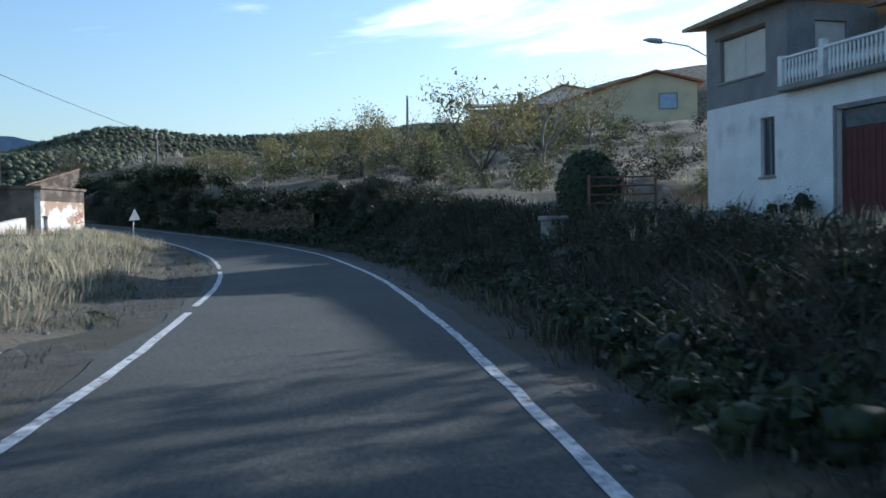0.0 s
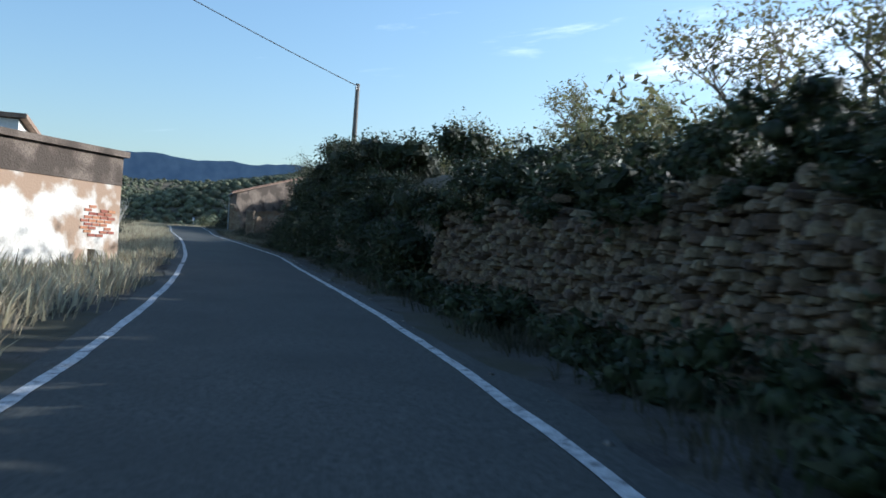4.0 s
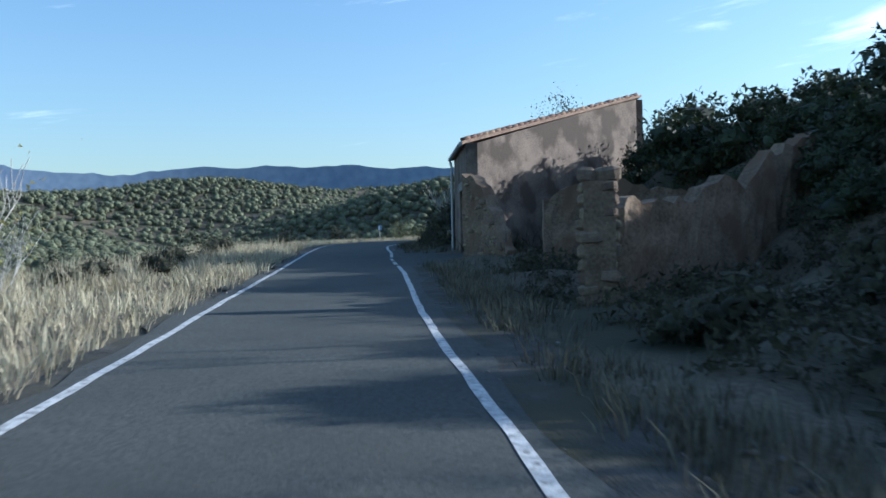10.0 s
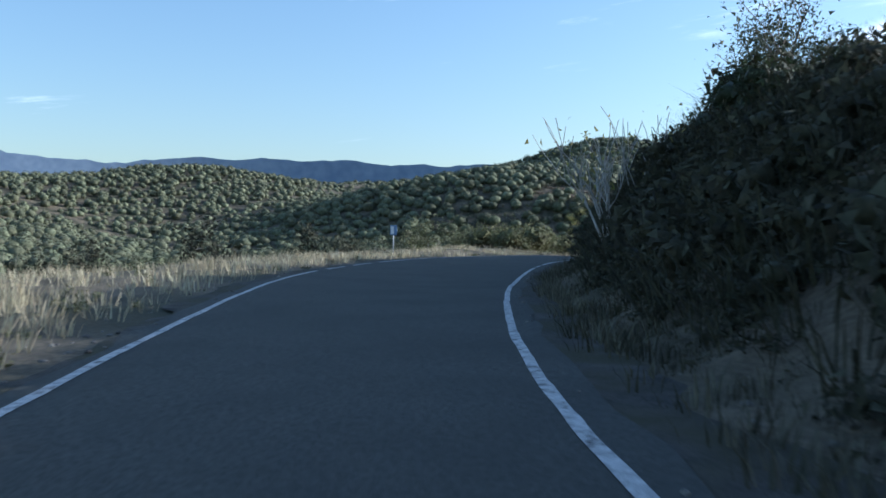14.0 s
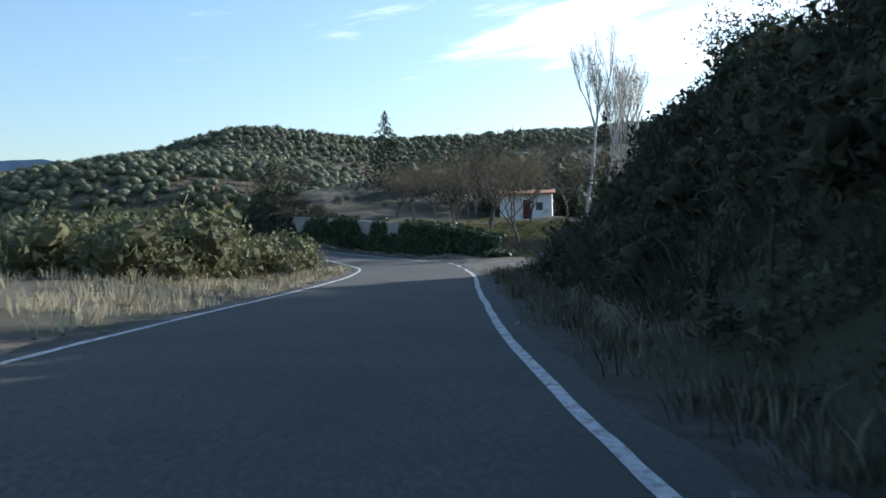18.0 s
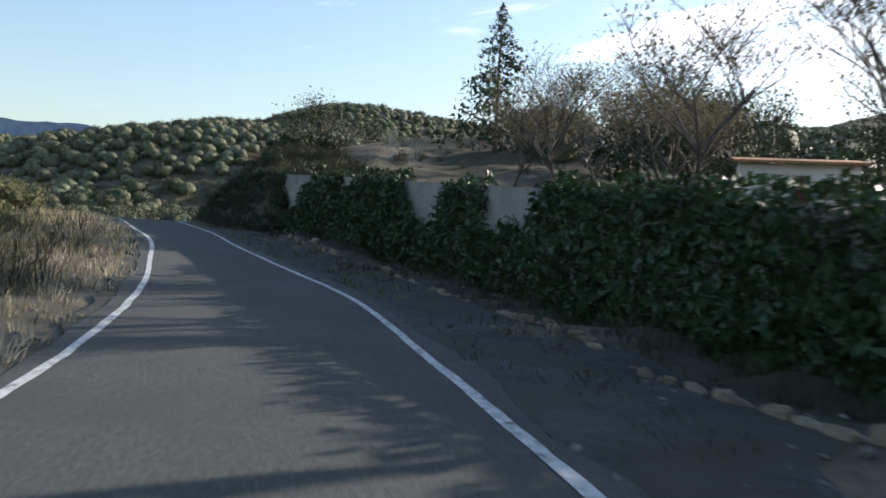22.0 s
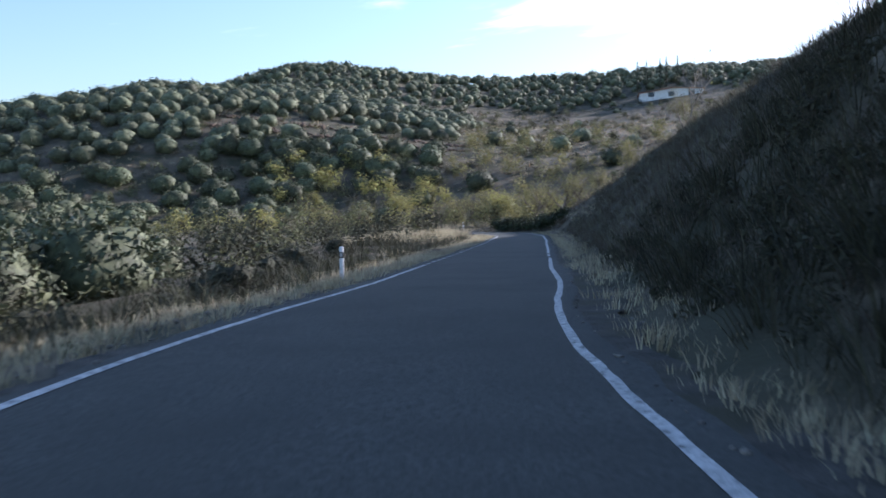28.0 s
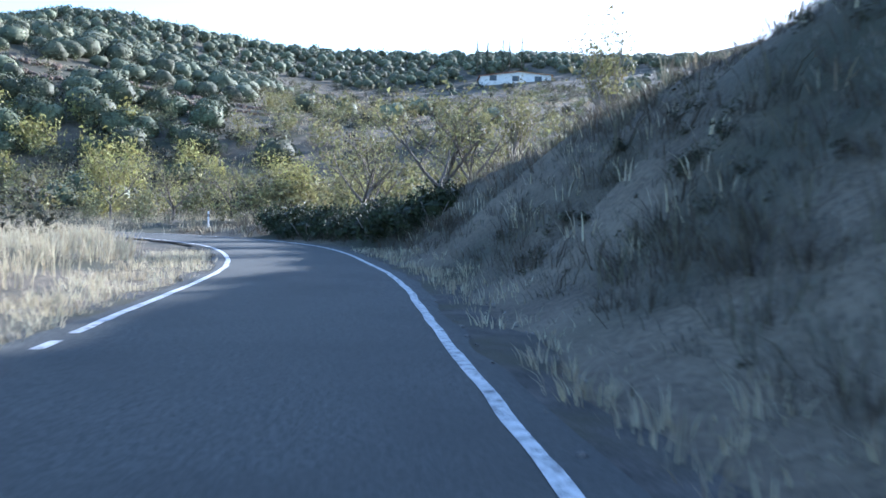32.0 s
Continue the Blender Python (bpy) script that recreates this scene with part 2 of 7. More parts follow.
LINE_RIGHT = [1.2, 1.07, 0.98, 1.19, 1.43, 1.64, 1.59, 1.4, 1.1, 0.9, 0.97, 1.16, 1.32, 1.15, 0.94, 0.78, 0.82, 0.94, 1.03, 1.06, 1.14, 1.13, 0.99, 1.17, 1.13, 1.14, 1.4, 1.75, 2.06, 1.89, 1.47, 1.04, 0.61, 0.56, 0.62, 0.97, 1.26, 1.59, 1.61, 1.48, 1.51, 1.71, 1.36, 1.19, 1.38, 1.38, 1.44, 1.54, 1.62, 1.66, 1.61, 1.32, 1.15, 0.92, 0.96, 0.9, 0.97, 0.94, 0.89, 0.81, 0.83, 0.79, 0.8, 0.86, 1.05, 1.3, 1.6]
# right of the road: station, shoulder, run and height of the bank, further rise over the next 15 m
RIGHT = [(-26, 1.8, 3.0, 0.9, 0.0), (0, 1.8, 3.0, 0.9, 0.0), (12, 1.8, 2.6, 0.95, 0.05), (20, 1.9, 2.2, 1.1, 0.1), (30, 2.0, 1.2, 1.6, 0.15), (36, 2.9, 0.8, 2.1, 0.8), (50, 2.9, 0.8, 2.4, 2.2), (58, 2.6, 0.8, 2.4, 2.5), (66, 1.5, 1.5, 2.6, 2.4),
         (78, 1.7, 3.0, 2.6, 2.4), (86, 3.2, 4.0, 2.6, 2.6), (96, 5.0, 4.2, 3.0, 2.4), (112, 6.5, 4.2, 3.2, 2.6), (121, 6.5, 4.5, 3.2, 2.6), (137, 5.0, 5.0, 3.0, 3.0), (144, 2.6, 3.4, 2.6, 2.4), (154, 1.4, 4.0, 3.2, 2.6), (168, 1.4, 4.0, 4.4, 3.2), (190, 1.5, 4.2, 4.6, 3.5)]
RIGHT += [(204, 1.6, 4.0, 3.8, 2.0), (211, 2.4, 4.0, 3.4, 1.5), (215, 2.9, 3.5, 2.6, 1.0), (218, 6.0, 4.0, 0.9, 0.8), (221, 8.0, 6.0, 0.5, 1.2), (227, 8.0, 6.0, 0.7, 1.2), (234, 5.4, 1.2, 1.2, 0.6), (240, 5.1, 0.5, 1.7, 0.2), (266, 4.9, 0.5, 1.9, 0.4),
          (272, 2.0, 2.8, 2.2, 0.4), (282, 1.4, 4.5, 3.9, 1.0), (294, 1.4, 5.0, 5.3, 2.2), (306, 1.3, 6.0, 5.6, 3.0), (335, 1.3, 7.2, 6.6, 2.0), (350, 1.3, 8.0, 6.9, 1.8), (362, 1.3, 8.0, 6.7, 1.6), (371, 1.3, 6.0, 5.4, 1.6), (380, 1.3, 4.0, 3.2, 1.2), (388, 1.3, 3.6, 1.8, 0.8), (398, 1.5, 4.0, 0.5, 0.3), (430, 1.5, 4.0, 0.2, 0.3)]
# left of the road: station, shoulder, run and height of the slope, further rise over the next 25 m
LEFT = [(-26, 2.5, 3.0, 0.3, 0.2), (0, 2.5, 3.0, 0.3, 0.4), (20, 1.6, 3.0, 0.5, 0.6), (45, 1.0, 3.0, 0.6, 0.0), (58, 1.0, 3.5, -0.2, -3.0), (75, 1.0, 4.0, -0.9, -4.0), (90, 1.2, 5.0, -0.4, -4.0), (110, 1.6, 5.0, -0.3, -4.0), (140, 2.0, 5.0, -0.3, -4.0),
        (165, 3.0, 4.0, -0.2, -4.0), (190, 1.6, 4.0, 0.1, -4.0), (210, 1.4, 4.0, 0.3, -4.0), (240, 1.6, 4.0, 0.4, -3.5), (268, 1.8, 4.0, 0.1, -4.5), (285, 1.2, 5.0, -2.0, -5.0), (310, 1.0, 5.0, -1.8, -3.0), (330, 1.0, 4.0, -0.6, -1.5), (350, 1.4, 3.0, 0.2, -1.2), (430, 2.0, 4.0, 0.3, 0.0)]
HILLS = [(-213.7, 597.5, 46.0, 55, 125.3), (-336, 687, 53, 99, 58), (-443, 565, 54, 81, 75), (-558, 361, 62, 133, 107), (24, 775, 83, 145, 215), (449, 1298, 232, 390, 236), (68, 253, 29, 97, 223), (-264, 496, 20, 99, 50),
         (-130, 817, 25, 57, 45), (-215, 533, -12, 43, 61), (-292, 447, -3, 72, 69), (-342, 299, 8, 60, 60), (-115.5, 695.7, 14.4, 49.9, 50)]
VALLEY = -10.5


def catmull(points, step, first, at):
    p = np.array(points, float)
    u = np.clip((np.asarray(at, float) - first) / step, 0, len(p) - 1.000001)
    i = u.astype(int)
    a = (u - i)[:, None]
    m = np.gradient(p, axis=0)
    return (2 * a**3 - 3 * a**2 + 1) * p[i] + (a**3 - 2 * a**2 + a) * m[i] + (3 * a**2 - 2 * a**3) * p[i + 1] + (a**3 - a**2) * m[i + 1]


S_ALL = np.arange(-26.0, 428.0, 1.0)
C_ALL = catmull(CENTRE, S_STEP, S_FIRST, S_ALL)
LINE_S = np.clip(S_ALL, 0.0, 395.9)
EDGES = np.stack([S_ALL, catmull([(v, v) for v in LINE_LEFT], 6.0, 0.0, LINE_S)[:, 0], catmull([(v, v) for v in LINE_RIGHT], 6.0, 0.0, LINE_S)[:, 0] + 0.02 * (np.clip(S_ALL, 396, 430) - 396)], -1)
T_ALL = np.gradient(C_ALL[:, :2], axis=0)
T_ALL /= np.linalg.norm(T_ALL, axis=1)[:, None]
N_ALL = np.stack([T_ALL[:, 1], -T_ALL[:, 0]], -1)          # to the right
B_ALL = np.interp(S_ALL, S_FIRST + S_STEP * np.arange(len(BANK)), BANK)


def table(rows, s, column):
    r = np.array(rows, float)
    return np.interp(s, r[:, 0], r[:, column])


def road_coords(x, y):
    """Station and distance to the right of the driven track, for arrays of places."""
    x, y = np.ravel(x).astype(float), np.ravel(y).astype(float)
    s, d = np.empty(len(x)), np.empty(len(x))
    for a in range(0, len(x), 20000):
        xx, yy = x[a:a + 20000, None], y[a:a + 20000, None]
        i = np.argmin((C_ALL[None, :, 0] - xx) ** 2 + (C_ALL[None, :, 1] - yy) ** 2, axis=1)
        ox, oy = xx[:, 0] - C_ALL[i, 0], yy[:, 0] - C_ALL[i, 1]
        s[a:a + 20000] = S_ALL[i] + np.clip(ox * T_ALL[i, 0] + oy * T_ALL[i, 1], -1, 1)
        side = ox * N_ALL[i, 0] + oy * N_ALL[i, 1]
        d[a:a + 20000] = np.sign(side) * np.hypot(ox, oy)
    return s, d


def lattice(x, y, seed):
    h = (x * 374761393 + y * 668265263 + seed * 144665) & 0x7FFFFFFF
    h = ((h ^ (h >> 13)) * 1274126177) & 0x7FFFFFFF
    return ((h ^ (h >> 16)) & 0xFFFF) / 65535.0 - 0.5


def rumple(x, y, size, seed=0):
    """Smooth random heights from -0.5 to 0.5."""
    u, v = np.asarray(x) / size, np.asarray(y) / size
    i, j = np.floor(u).astype(np.int64), np.floor(v).astype(np.int64)
    a, b = u - i, v - j
    a, b = a * a * (3 - 2 * a), b * b * (3 - 2 * b)
    return ((lattice(i, j, seed) * (1 - a) + lattice(i + 1, j, seed) * a) * (1 - b) + (lattice(i, j + 1, seed) * (1 - a) + lattice(i + 1, j + 1, seed) * a) * b)


def smooth(u):
    u = np.clip(u, 0, 1)
    return u * u * (3 - 2 * u)


def road_z(s, d):
    z = np.interp(s, S_ALL, C_ALL[:, 2])
    b = np.interp(s, S_ALL, B_ALL)
    return z - np.clip(d, -7, 5) * np.tan(np.radians(b))


def far_z(x, y):
    z = np.full(np.shape(x), VALLEY)
    for hx, hy, h, sx, sy in HILLS:
        z = z + h * np.exp(-0.5 * (((x - hx) / sx) ** 2 + ((y - hy) / sy) ** 2))
    return z + 5.0 * rumple(x, y, 70, 5) + 2.0 * rumple(x, y, 24, 6)


def ground_z(x, y):
    shape = np.shape(x)
    x, y = np.ravel(x).astype(float), np.ravel(y).astype(float)
    s, d = road_coords(x, y)
    zr = road_z(s, d)
    right = d > 0
    e = np.where(right, d - table(EDGES, s, 2), -d + table(EDGES, s, 1)) - 0.3      # beyond the asphalt
    w = np.where(right, table(RIGHT, s, 1), table(LEFT, s, 1)) - 0.3
    run = np.where(right, table(RIGHT, s, 2), table(LEFT, s, 2))
    h = np.where(right, table(RIGHT, s, 3), table(LEFT, s, 3))
    more = np.where(right, table(RIGHT, s, 4) / 15.0, table(LEFT, s, 4) / 25.0)
    rough = rumple(x, y, 2.3, 1) * 0.6 + rumple(x, y, 1.1, 2) * 0.4
    up = smooth((e - w) / run)
    z = zr - 0.05 * (e > -0.1) - 0.07 * (e <= -0.1) + h * (0.35 * up + 0.65 * np.clip((e - w) / run, 0, 1)) + more * np.clip(e - w - run, 0, 40)
    z = z + rough * np.clip((e - 0.6) / 2.0, 0, 1) * np.where(right, 0.5 + 0.5 * np.clip(h / 3, 0, 1), 0.6)
    hu, hv = 0.252 * (x - 11.95) - 0.968 * (y - 36.4), -0.968 * (x - 11.95) - 0.252 * (y - 36.4)     # along and before the house front
    yard = smooth((hu + 4) / 3) * smooth((22 - hu) / 3) * smooth((hv + 12) / 3) * smooth((6.2 - hv) / 1.5)
    z = z * (1 - yard) + 1.22 * yard
    blend = np.where(right, smooth((e - 22) / 60), smooth((e - 14) / 60))
    return (z * (1 - blend) + far_z(x, y) * blend).reshape(shape)


# ---- mesh helpers ----
def mesh_of(name, verts, faces, mat, smooth_faces=False):
    me = bpy.data.meshes.new(name)
    me.from_pydata(verts if isinstance(verts, list) else verts.tolist(), [], faces if isinstance(faces, list) else faces.tolist())
    for m in (mat if isinstance(mat, (list, tuple)) else [mat]):
        me.materials.append(m)
    if smooth_faces:
        me.polygons.foreach_set("use_smooth", np.ones(len(me.polygons), bool))
    me.update()
    return me


def thing(name, label, category, at=(0, 0, 0), turn=0.0, group="", kind=""):
    ob = new(name)
    ob.matrix_world = pose(*at, 0, 0, turn)
    return tagged(ob, label, category, group, kind)


def part(name, bm, mat, parent, label=""):
    """One mesh of its own under a thing; bm is a bmesh, or (verts, faces), in the parent's own axes."""
    if isinstance(bm, tuple):
        me = mesh_of(name, bm[0], bm[1], mat)
    else:
        me = bpy.data.meshes.new(name)
        bm.normal_update()
        bm.to_mesh(me)
        bm.free()
        me.materials.append(mat)
    ob = new(name, me)
    ob.parent = parent
    if label:
        ob["label"] = label
    return ob


def box(x0, y0, z0, x1, y1, z1, bevel=0.0, bm=None):
    bm = bm or bmesh.new()
    made = bmesh.ops.create_cube(bm, size=1.0)["verts"]
    for v in made:
        v.co = Vector(((x0 + x1) / 2 + v.co.x * (x1 - x0), (y0 + y1) / 2 + v.co.y * (y1 - y0), (z0 + z1) / 2 + v.co.z * (z1 - z0)))
    if bevel:
        bmesh.ops.bevel(bm, geom=list({e for v in made for e in v.link_edges}), offset=bevel, segments=1, affect="EDGES")
    return bm


def tube(points, radii, sides=8, bm=None, cap=True):
    """A round limb along points with a radius at each."""
    bm = bm or bmesh.new()
    rings = []
    pts = [Vector(p) for p in points]
    for i, p in enumerate(pts):
        way = (pts[min(i + 1, len(pts) - 1)] - pts[max(i - 1, 0)]).normalized()
        u = way.orthogonal().normalized() if i == 0 else (rings_u - way * rings_u.dot(way)).normalized()
        rings_u = u
        w = way.cross(u)
        rings.append([bm.verts.new(p + (u * math.cos(2 * math.pi * k / sides) + w * math.sin(2 * math.pi * k / sides)) * radii[i]) for k in range(sides)])
    for a, b in zip(rings, rings[1:]):
        for k in range(sides):
            f = bm.faces.new((a[k], a[(k + 1) % sides], b[(k + 1) % sides], b[k]))
            f.smooth = True
    if cap:
        bm.faces.new(rings[0][::-1])
        bm.faces.new(rings[-1])
    return bm


def prism(outline, z0, z1, bm=None):
    """An upright block on an outline (x, y) given counter-clockwise; z1 may be a list, one height a corner."""
    bm = bm or bmesh.new()
    tops = z1 if isinstance(z1, (list, tuple)) else [z1] * len(outline)
    lows = z0 if isinstance(z0, (list, tuple)) else [z0] * len(outline)
    lo = [bm.verts.new((x, y, z)) for (x, y), z in zip(outline, lows)]
    hi = [bm.verts.new((x, y, z)) for (x, y), z in zip(outline, tops)]
    n = len(outline)
    for k in range(n):
        bm.faces.new((lo[k], lo[(k + 1) % n], hi[(k + 1) % n], hi[k]))
    bm.faces.new(lo[::-1])
    bm.faces.new(hi)
    return bm


def at_road(s, d, up=0.0):
    """World place at a station and distance to the right; z on the ground there."""
    c = catmull(CENTRE, S_STEP, S_FIRST, [s])[0]
    i = int(np.clip(round(s - S_ALL[0]), 0, len(S_ALL) - 1))
    x, y = c[0] + N_ALL[i, 0] * d, c[1] + N_ALL[i, 1] * d
    return float(x), float(y), float(ground_z(np.array([x]), np.array([y]))[0]) + up


def heading(s):
    i = int(np.clip(round(s - S_ALL[0]), 0, len(S_ALL) - 1))
    return math.degrees(math.atan2(-T_ALL[i, 0], T_ALL[i, 1]))


# ---- ground, road ----
def spread(a, b, step, far, grow=1.18):
    mid = list(np.arange(a, b + step / 2, step))
    lo, hi, st = [a], [mid[-1]], step
    while hi[-1] < far:
        st *= grow
        hi.append(hi[-1] + st)
        lo.append(lo[-1] - st)
    return np.array(lo[:0:-1] + mid + hi[1:])


gx, gy = spread(-135.0, 20.0, 0.9, 3800), spread(-20.0, 392.0, 0.9, 3800)
GX, GY = np.meshgrid(gx, gy)
GZ = ground_z(GX, GY)
gn = len(gx)
gi = (np.arange(len(gy) - 1)[:, None] * gn + np.arange(gn - 1)[None, :]).ravel()
ground = new("ground", mesh_of("ground", np.stack([GX.ravel(), GY.ravel(), GZ.ravel()], -1), np.stack([gi, gi + 1, gi + gn + 1, gi + gn], -1), M_GROUND, True))
tagged(ground, "dry ochre hillside ground with sparse yellow grass", "ground", kind="structure")


def ribbon(name, s, lefts, rights, across, lift, mat):
    """A strip of road between two distances from the track."""
    c = catmull(CENTRE, S_STEP, S_FIRST, s)
    i = np.clip(np.round(s - S_ALL[0]).astype(int), 0, len(S_ALL) - 1)
    n = np.stack([np.interp(s, S_ALL, N_ALL[:, 0]), np.interp(s, S_ALL, N_ALL[:, 1])], -1)
    n /= np.linalg.norm(n, axis=1)[:, None]
    u = np.linspace(0, 1, across)
    d = lefts[:, None] * (1 - u) + rights[:, None] * u
    x, y = c[:, 0:1] + n[:, 0:1] * d, c[:, 1:2] + n[:, 1:2] * d
    z = road_z(np.repeat(s, across), d.ravel()).reshape(d.shape) + lift
    k = (np.arange(len(s) - 1)[:, None] * across + np.arange(across - 1)[None, :]).ravel()
    return mesh_of(name, np.stack([x.ravel(), y.ravel(), z.ravel()], -1), np.stack([k, k + 1, k + across + 1, k + across], -1), mat, True)


rs = np.arange(-25.0, 425.0, 0.5)
jag = lambda seed: 0.16 * rumple(rs, rs * 0, 1.1, seed) + 0.2 * rumple(rs, rs * 0, 4.0, seed + 1)
road = new("road", ribbon("road", rs, table(EDGES, rs, 1) - 0.28 + jag(11), table(EDGES, rs, 2) + 0.32 + jag(21), 9, 0.0, M_ASPHALT))
tagged(road, "worn grey asphalt of a narrow country road", "road", kind="structure")


def paint_line(column, gaps, seed):
    half = 0.054
    for a, b in gaps:
        s = np.arange(a, b + 0.01, 0.25)
        mid = table(EDGES, s, column)
        wob = 0.03 * rumple(s, s * 0, 0.8, seed)
        ob = new("edge_line", ribbon("edge_line", s, mid - half + wob, mid + half + wob * 0.6 + 0.02 * rumple(s, s * 0, 0.4, seed + 3), 2, 0.006, M_PAINT))
        tagged(ob, "worn white painted edge line on asphalt", "road marking", kind="structure")


paint_line(1, [(-25, 12), (13, 24), (25.5, 62), (62.6, 170), (171, 173), (174, 176), (177, 266), (266.8, 269.8), (270.5, 272), (273, 333.4), *[(q, q + 0.55 + 0.5 * ((q * 7) % 1)) for q in np.arange(334.0, 366.0, 1.55)], (366, 425)], 31)
paint_line(2, [(-25, 128.5), (129.2, 131), (131.6, 133), (134, 176.5), (177.6, 179), (179.8, 216), (217.5, 219.5), (221, 223.2), (224.8, 227), (229, 302.5), (303.4, 305), (305.6, 337.5), (339, 340.5), (341.8, 425)], 41)

for side_, s0_, s1_, w_ in ((2, -25, 215, 1.0), (2, 268, 424, 0.9), (1, -25, 60, 1.3), (1, 60, 424, 0.55)):
    ss_ = np.arange(s0_, s1_, 0.5)
    edge_ = table(EDGES, ss_, side_)
    inner_, outer_ = 0.2, w_ + 0.5 * rumple(ss_, ss_ * 0, 1.7, 61 + side_) + 0.3 * rumple(ss_, ss_ * 0, 0.7, 63)
    lo_, hi_ = (edge_ + inner_, edge_ + outer_) if side_ == 2 else (edge_ - outer_, edge_ - inner_)
    tagged(new("shoulder", ribbon("shoulder", ss_, lo_, hi_, 4, -0.012, M_SHOULDER)), "dark crumbled gravel shoulder beside the asphalt", "shoulder", kind="structure")
as_ = np.arange(128.0, 141.5, 0.5)
tagged(new("apron", ribbon("apron", as_, table(EDGES, as_, 2) + 0.3, 3.6 + 0.25 * rumple(as_, as_ * 0, 1.5, 66), 5, -0.004, M_ASPHALT)), "worn asphalt apron before the garage door", "apron", kind="structure")

# ---- leaves, twigs, grass ----
def ico(n):
    bm = bmesh.new()
    bmesh.ops.create_icosphere(bm, subdivisions=n, radius=1.0)
    bm.verts.ensure_lookup_table()
    out = (np.array([v.co[:] for v in bm.verts]), np.array([[v.index for v in f.verts] for f in bm.faces]))
    bm.free()
    return out


ICO1, ICO2, ICO3 = ico(1), ico(2), ico(3)


def crown(rng, lobes, leaves, leaf, ball=ICO1, wide=1.0, tall=0.8, core=1.0, low=0.55, out=(0.25, 0.6), shell=(0.95, 1.3)):
    """A crown of lumpy lobes with loose leaves over them: vertices, triangles; about 1 in radius, standing on z 0."""
    V, F, n = [], [], 0
    for k in range(lobes):
        a, r = rng.uniform(0, 6.283), rng.uniform(*out) if k else 0
        c = np.array([math.cos(a) * r * wide, math.sin(a) * r * wide, tall * rng.uniform(low, 1.15)])
        size = rng.uniform(0.36, 0.6)
        if core:
            v = ball[0] * (1 + 0.35 * rng.uniform(-1, 1, (len(ball[0]), 1)))
            v = v * np.array([wide, wide, tall]) * size * core + c
            V.append(v)
            F.append(ball[1] + n)
            n += len(v)
        m = leaves // lobes
        p = rng.normal(size=(m, 3))
        p /= np.linalg.norm(p, axis=1)[:, None]
        p = p * np.array([wide, wide, tall]) * size * rng.uniform(*shell, (m, 1)) + c
        q = p[:, None, :] + rng.normal(size=(m, 3, 3)) * leaf
        V.append(q.reshape(-1, 3))
        F.append(np.arange(3 * m).reshape(m, 3) + n)
        n += 3 * m
    return np.concatenate(V), np.concatenate(F)


def tuft(rng, blades, height, spread_, width, lean=0.35, heads=False):
    """A tuft of bent grass blades standing on z 0."""
    V, F, n = [], [], 0
    for k in range(blades):
        a, r = rng.uniform(0, 6.283), spread_ * math.sqrt(rng.uniform())
        h = height * rng.uniform(0.5, 1.0)
        b = np.array([math.cos(a) * r, math.sin(a) * r, -0.05])
        way = np.array([math.cos(a), math.sin(a), 0]) * lean * rng.uniform(0.2, 1.2) + rng.normal(size=3) * 0.12
        way[2] = 0
        side = np.array([-math.sin(a + rng.uniform(-1, 1)), math.cos(a), 0]) * width
        m, t = b + way * h * 0.4 + [0, 0, h * 0.6], b + way * h + [0, 0, h * rng.uniform(0.85, 1.0)]
        V += [b - side, b + side, m - side * 0.8, m + side * 0.8, t]
        F += [(n, n + 1, n + 3), (n, n + 3, n + 2), (n + 2, n + 3, n + 4)]
        n += 5
    return np.array(V), np.array(F)


def dome(rng, ball, lumps, leaves, leaf, tall=0.9):
    """A rounded evergreen crown: one lumpy dome with small tufts of leaves on its skin; about 1 in radius, standing on z 0."""
    p = ball[0] / np.linalg.norm(ball[0], axis=1)[:, None]
    way = rng.normal(size=(lumps, 3))
    way[:, 2] = np.abs(way[:, 2]) - 0.35
    way /= np.linalg.norm(way, axis=1)[:, None]
    big = rng.uniform(0.14, 0.34, lumps)

    def skin(q):
        r = 0.7 + (big[None, :] * np.exp(-(1 - q @ way.T) / 0.05)).max(1)
        return q * r[:, None] * np.array([1.0, 1.0, tall])

    v = skin(p) * (0.93 + 0.09 * rng.uniform(-1, 1, (len(p), 1)))
    n = rng.normal(size=(leaves, 3))
    n /= np.linalg.norm(n, axis=1)[:, None]
    q = (skin(n) * rng.uniform(0.88, 1.14, (leaves, 1)))[:, None, :] + rng.normal(size=(leaves, 3, 3)) * leaf
    V = np.concatenate([v, q.reshape(-1, 3)]) + [0, 0, 0.62]
    return V, np.concatenate([ball[1], np.arange(3 * leaves).reshape(leaves, 3) + len(v)])


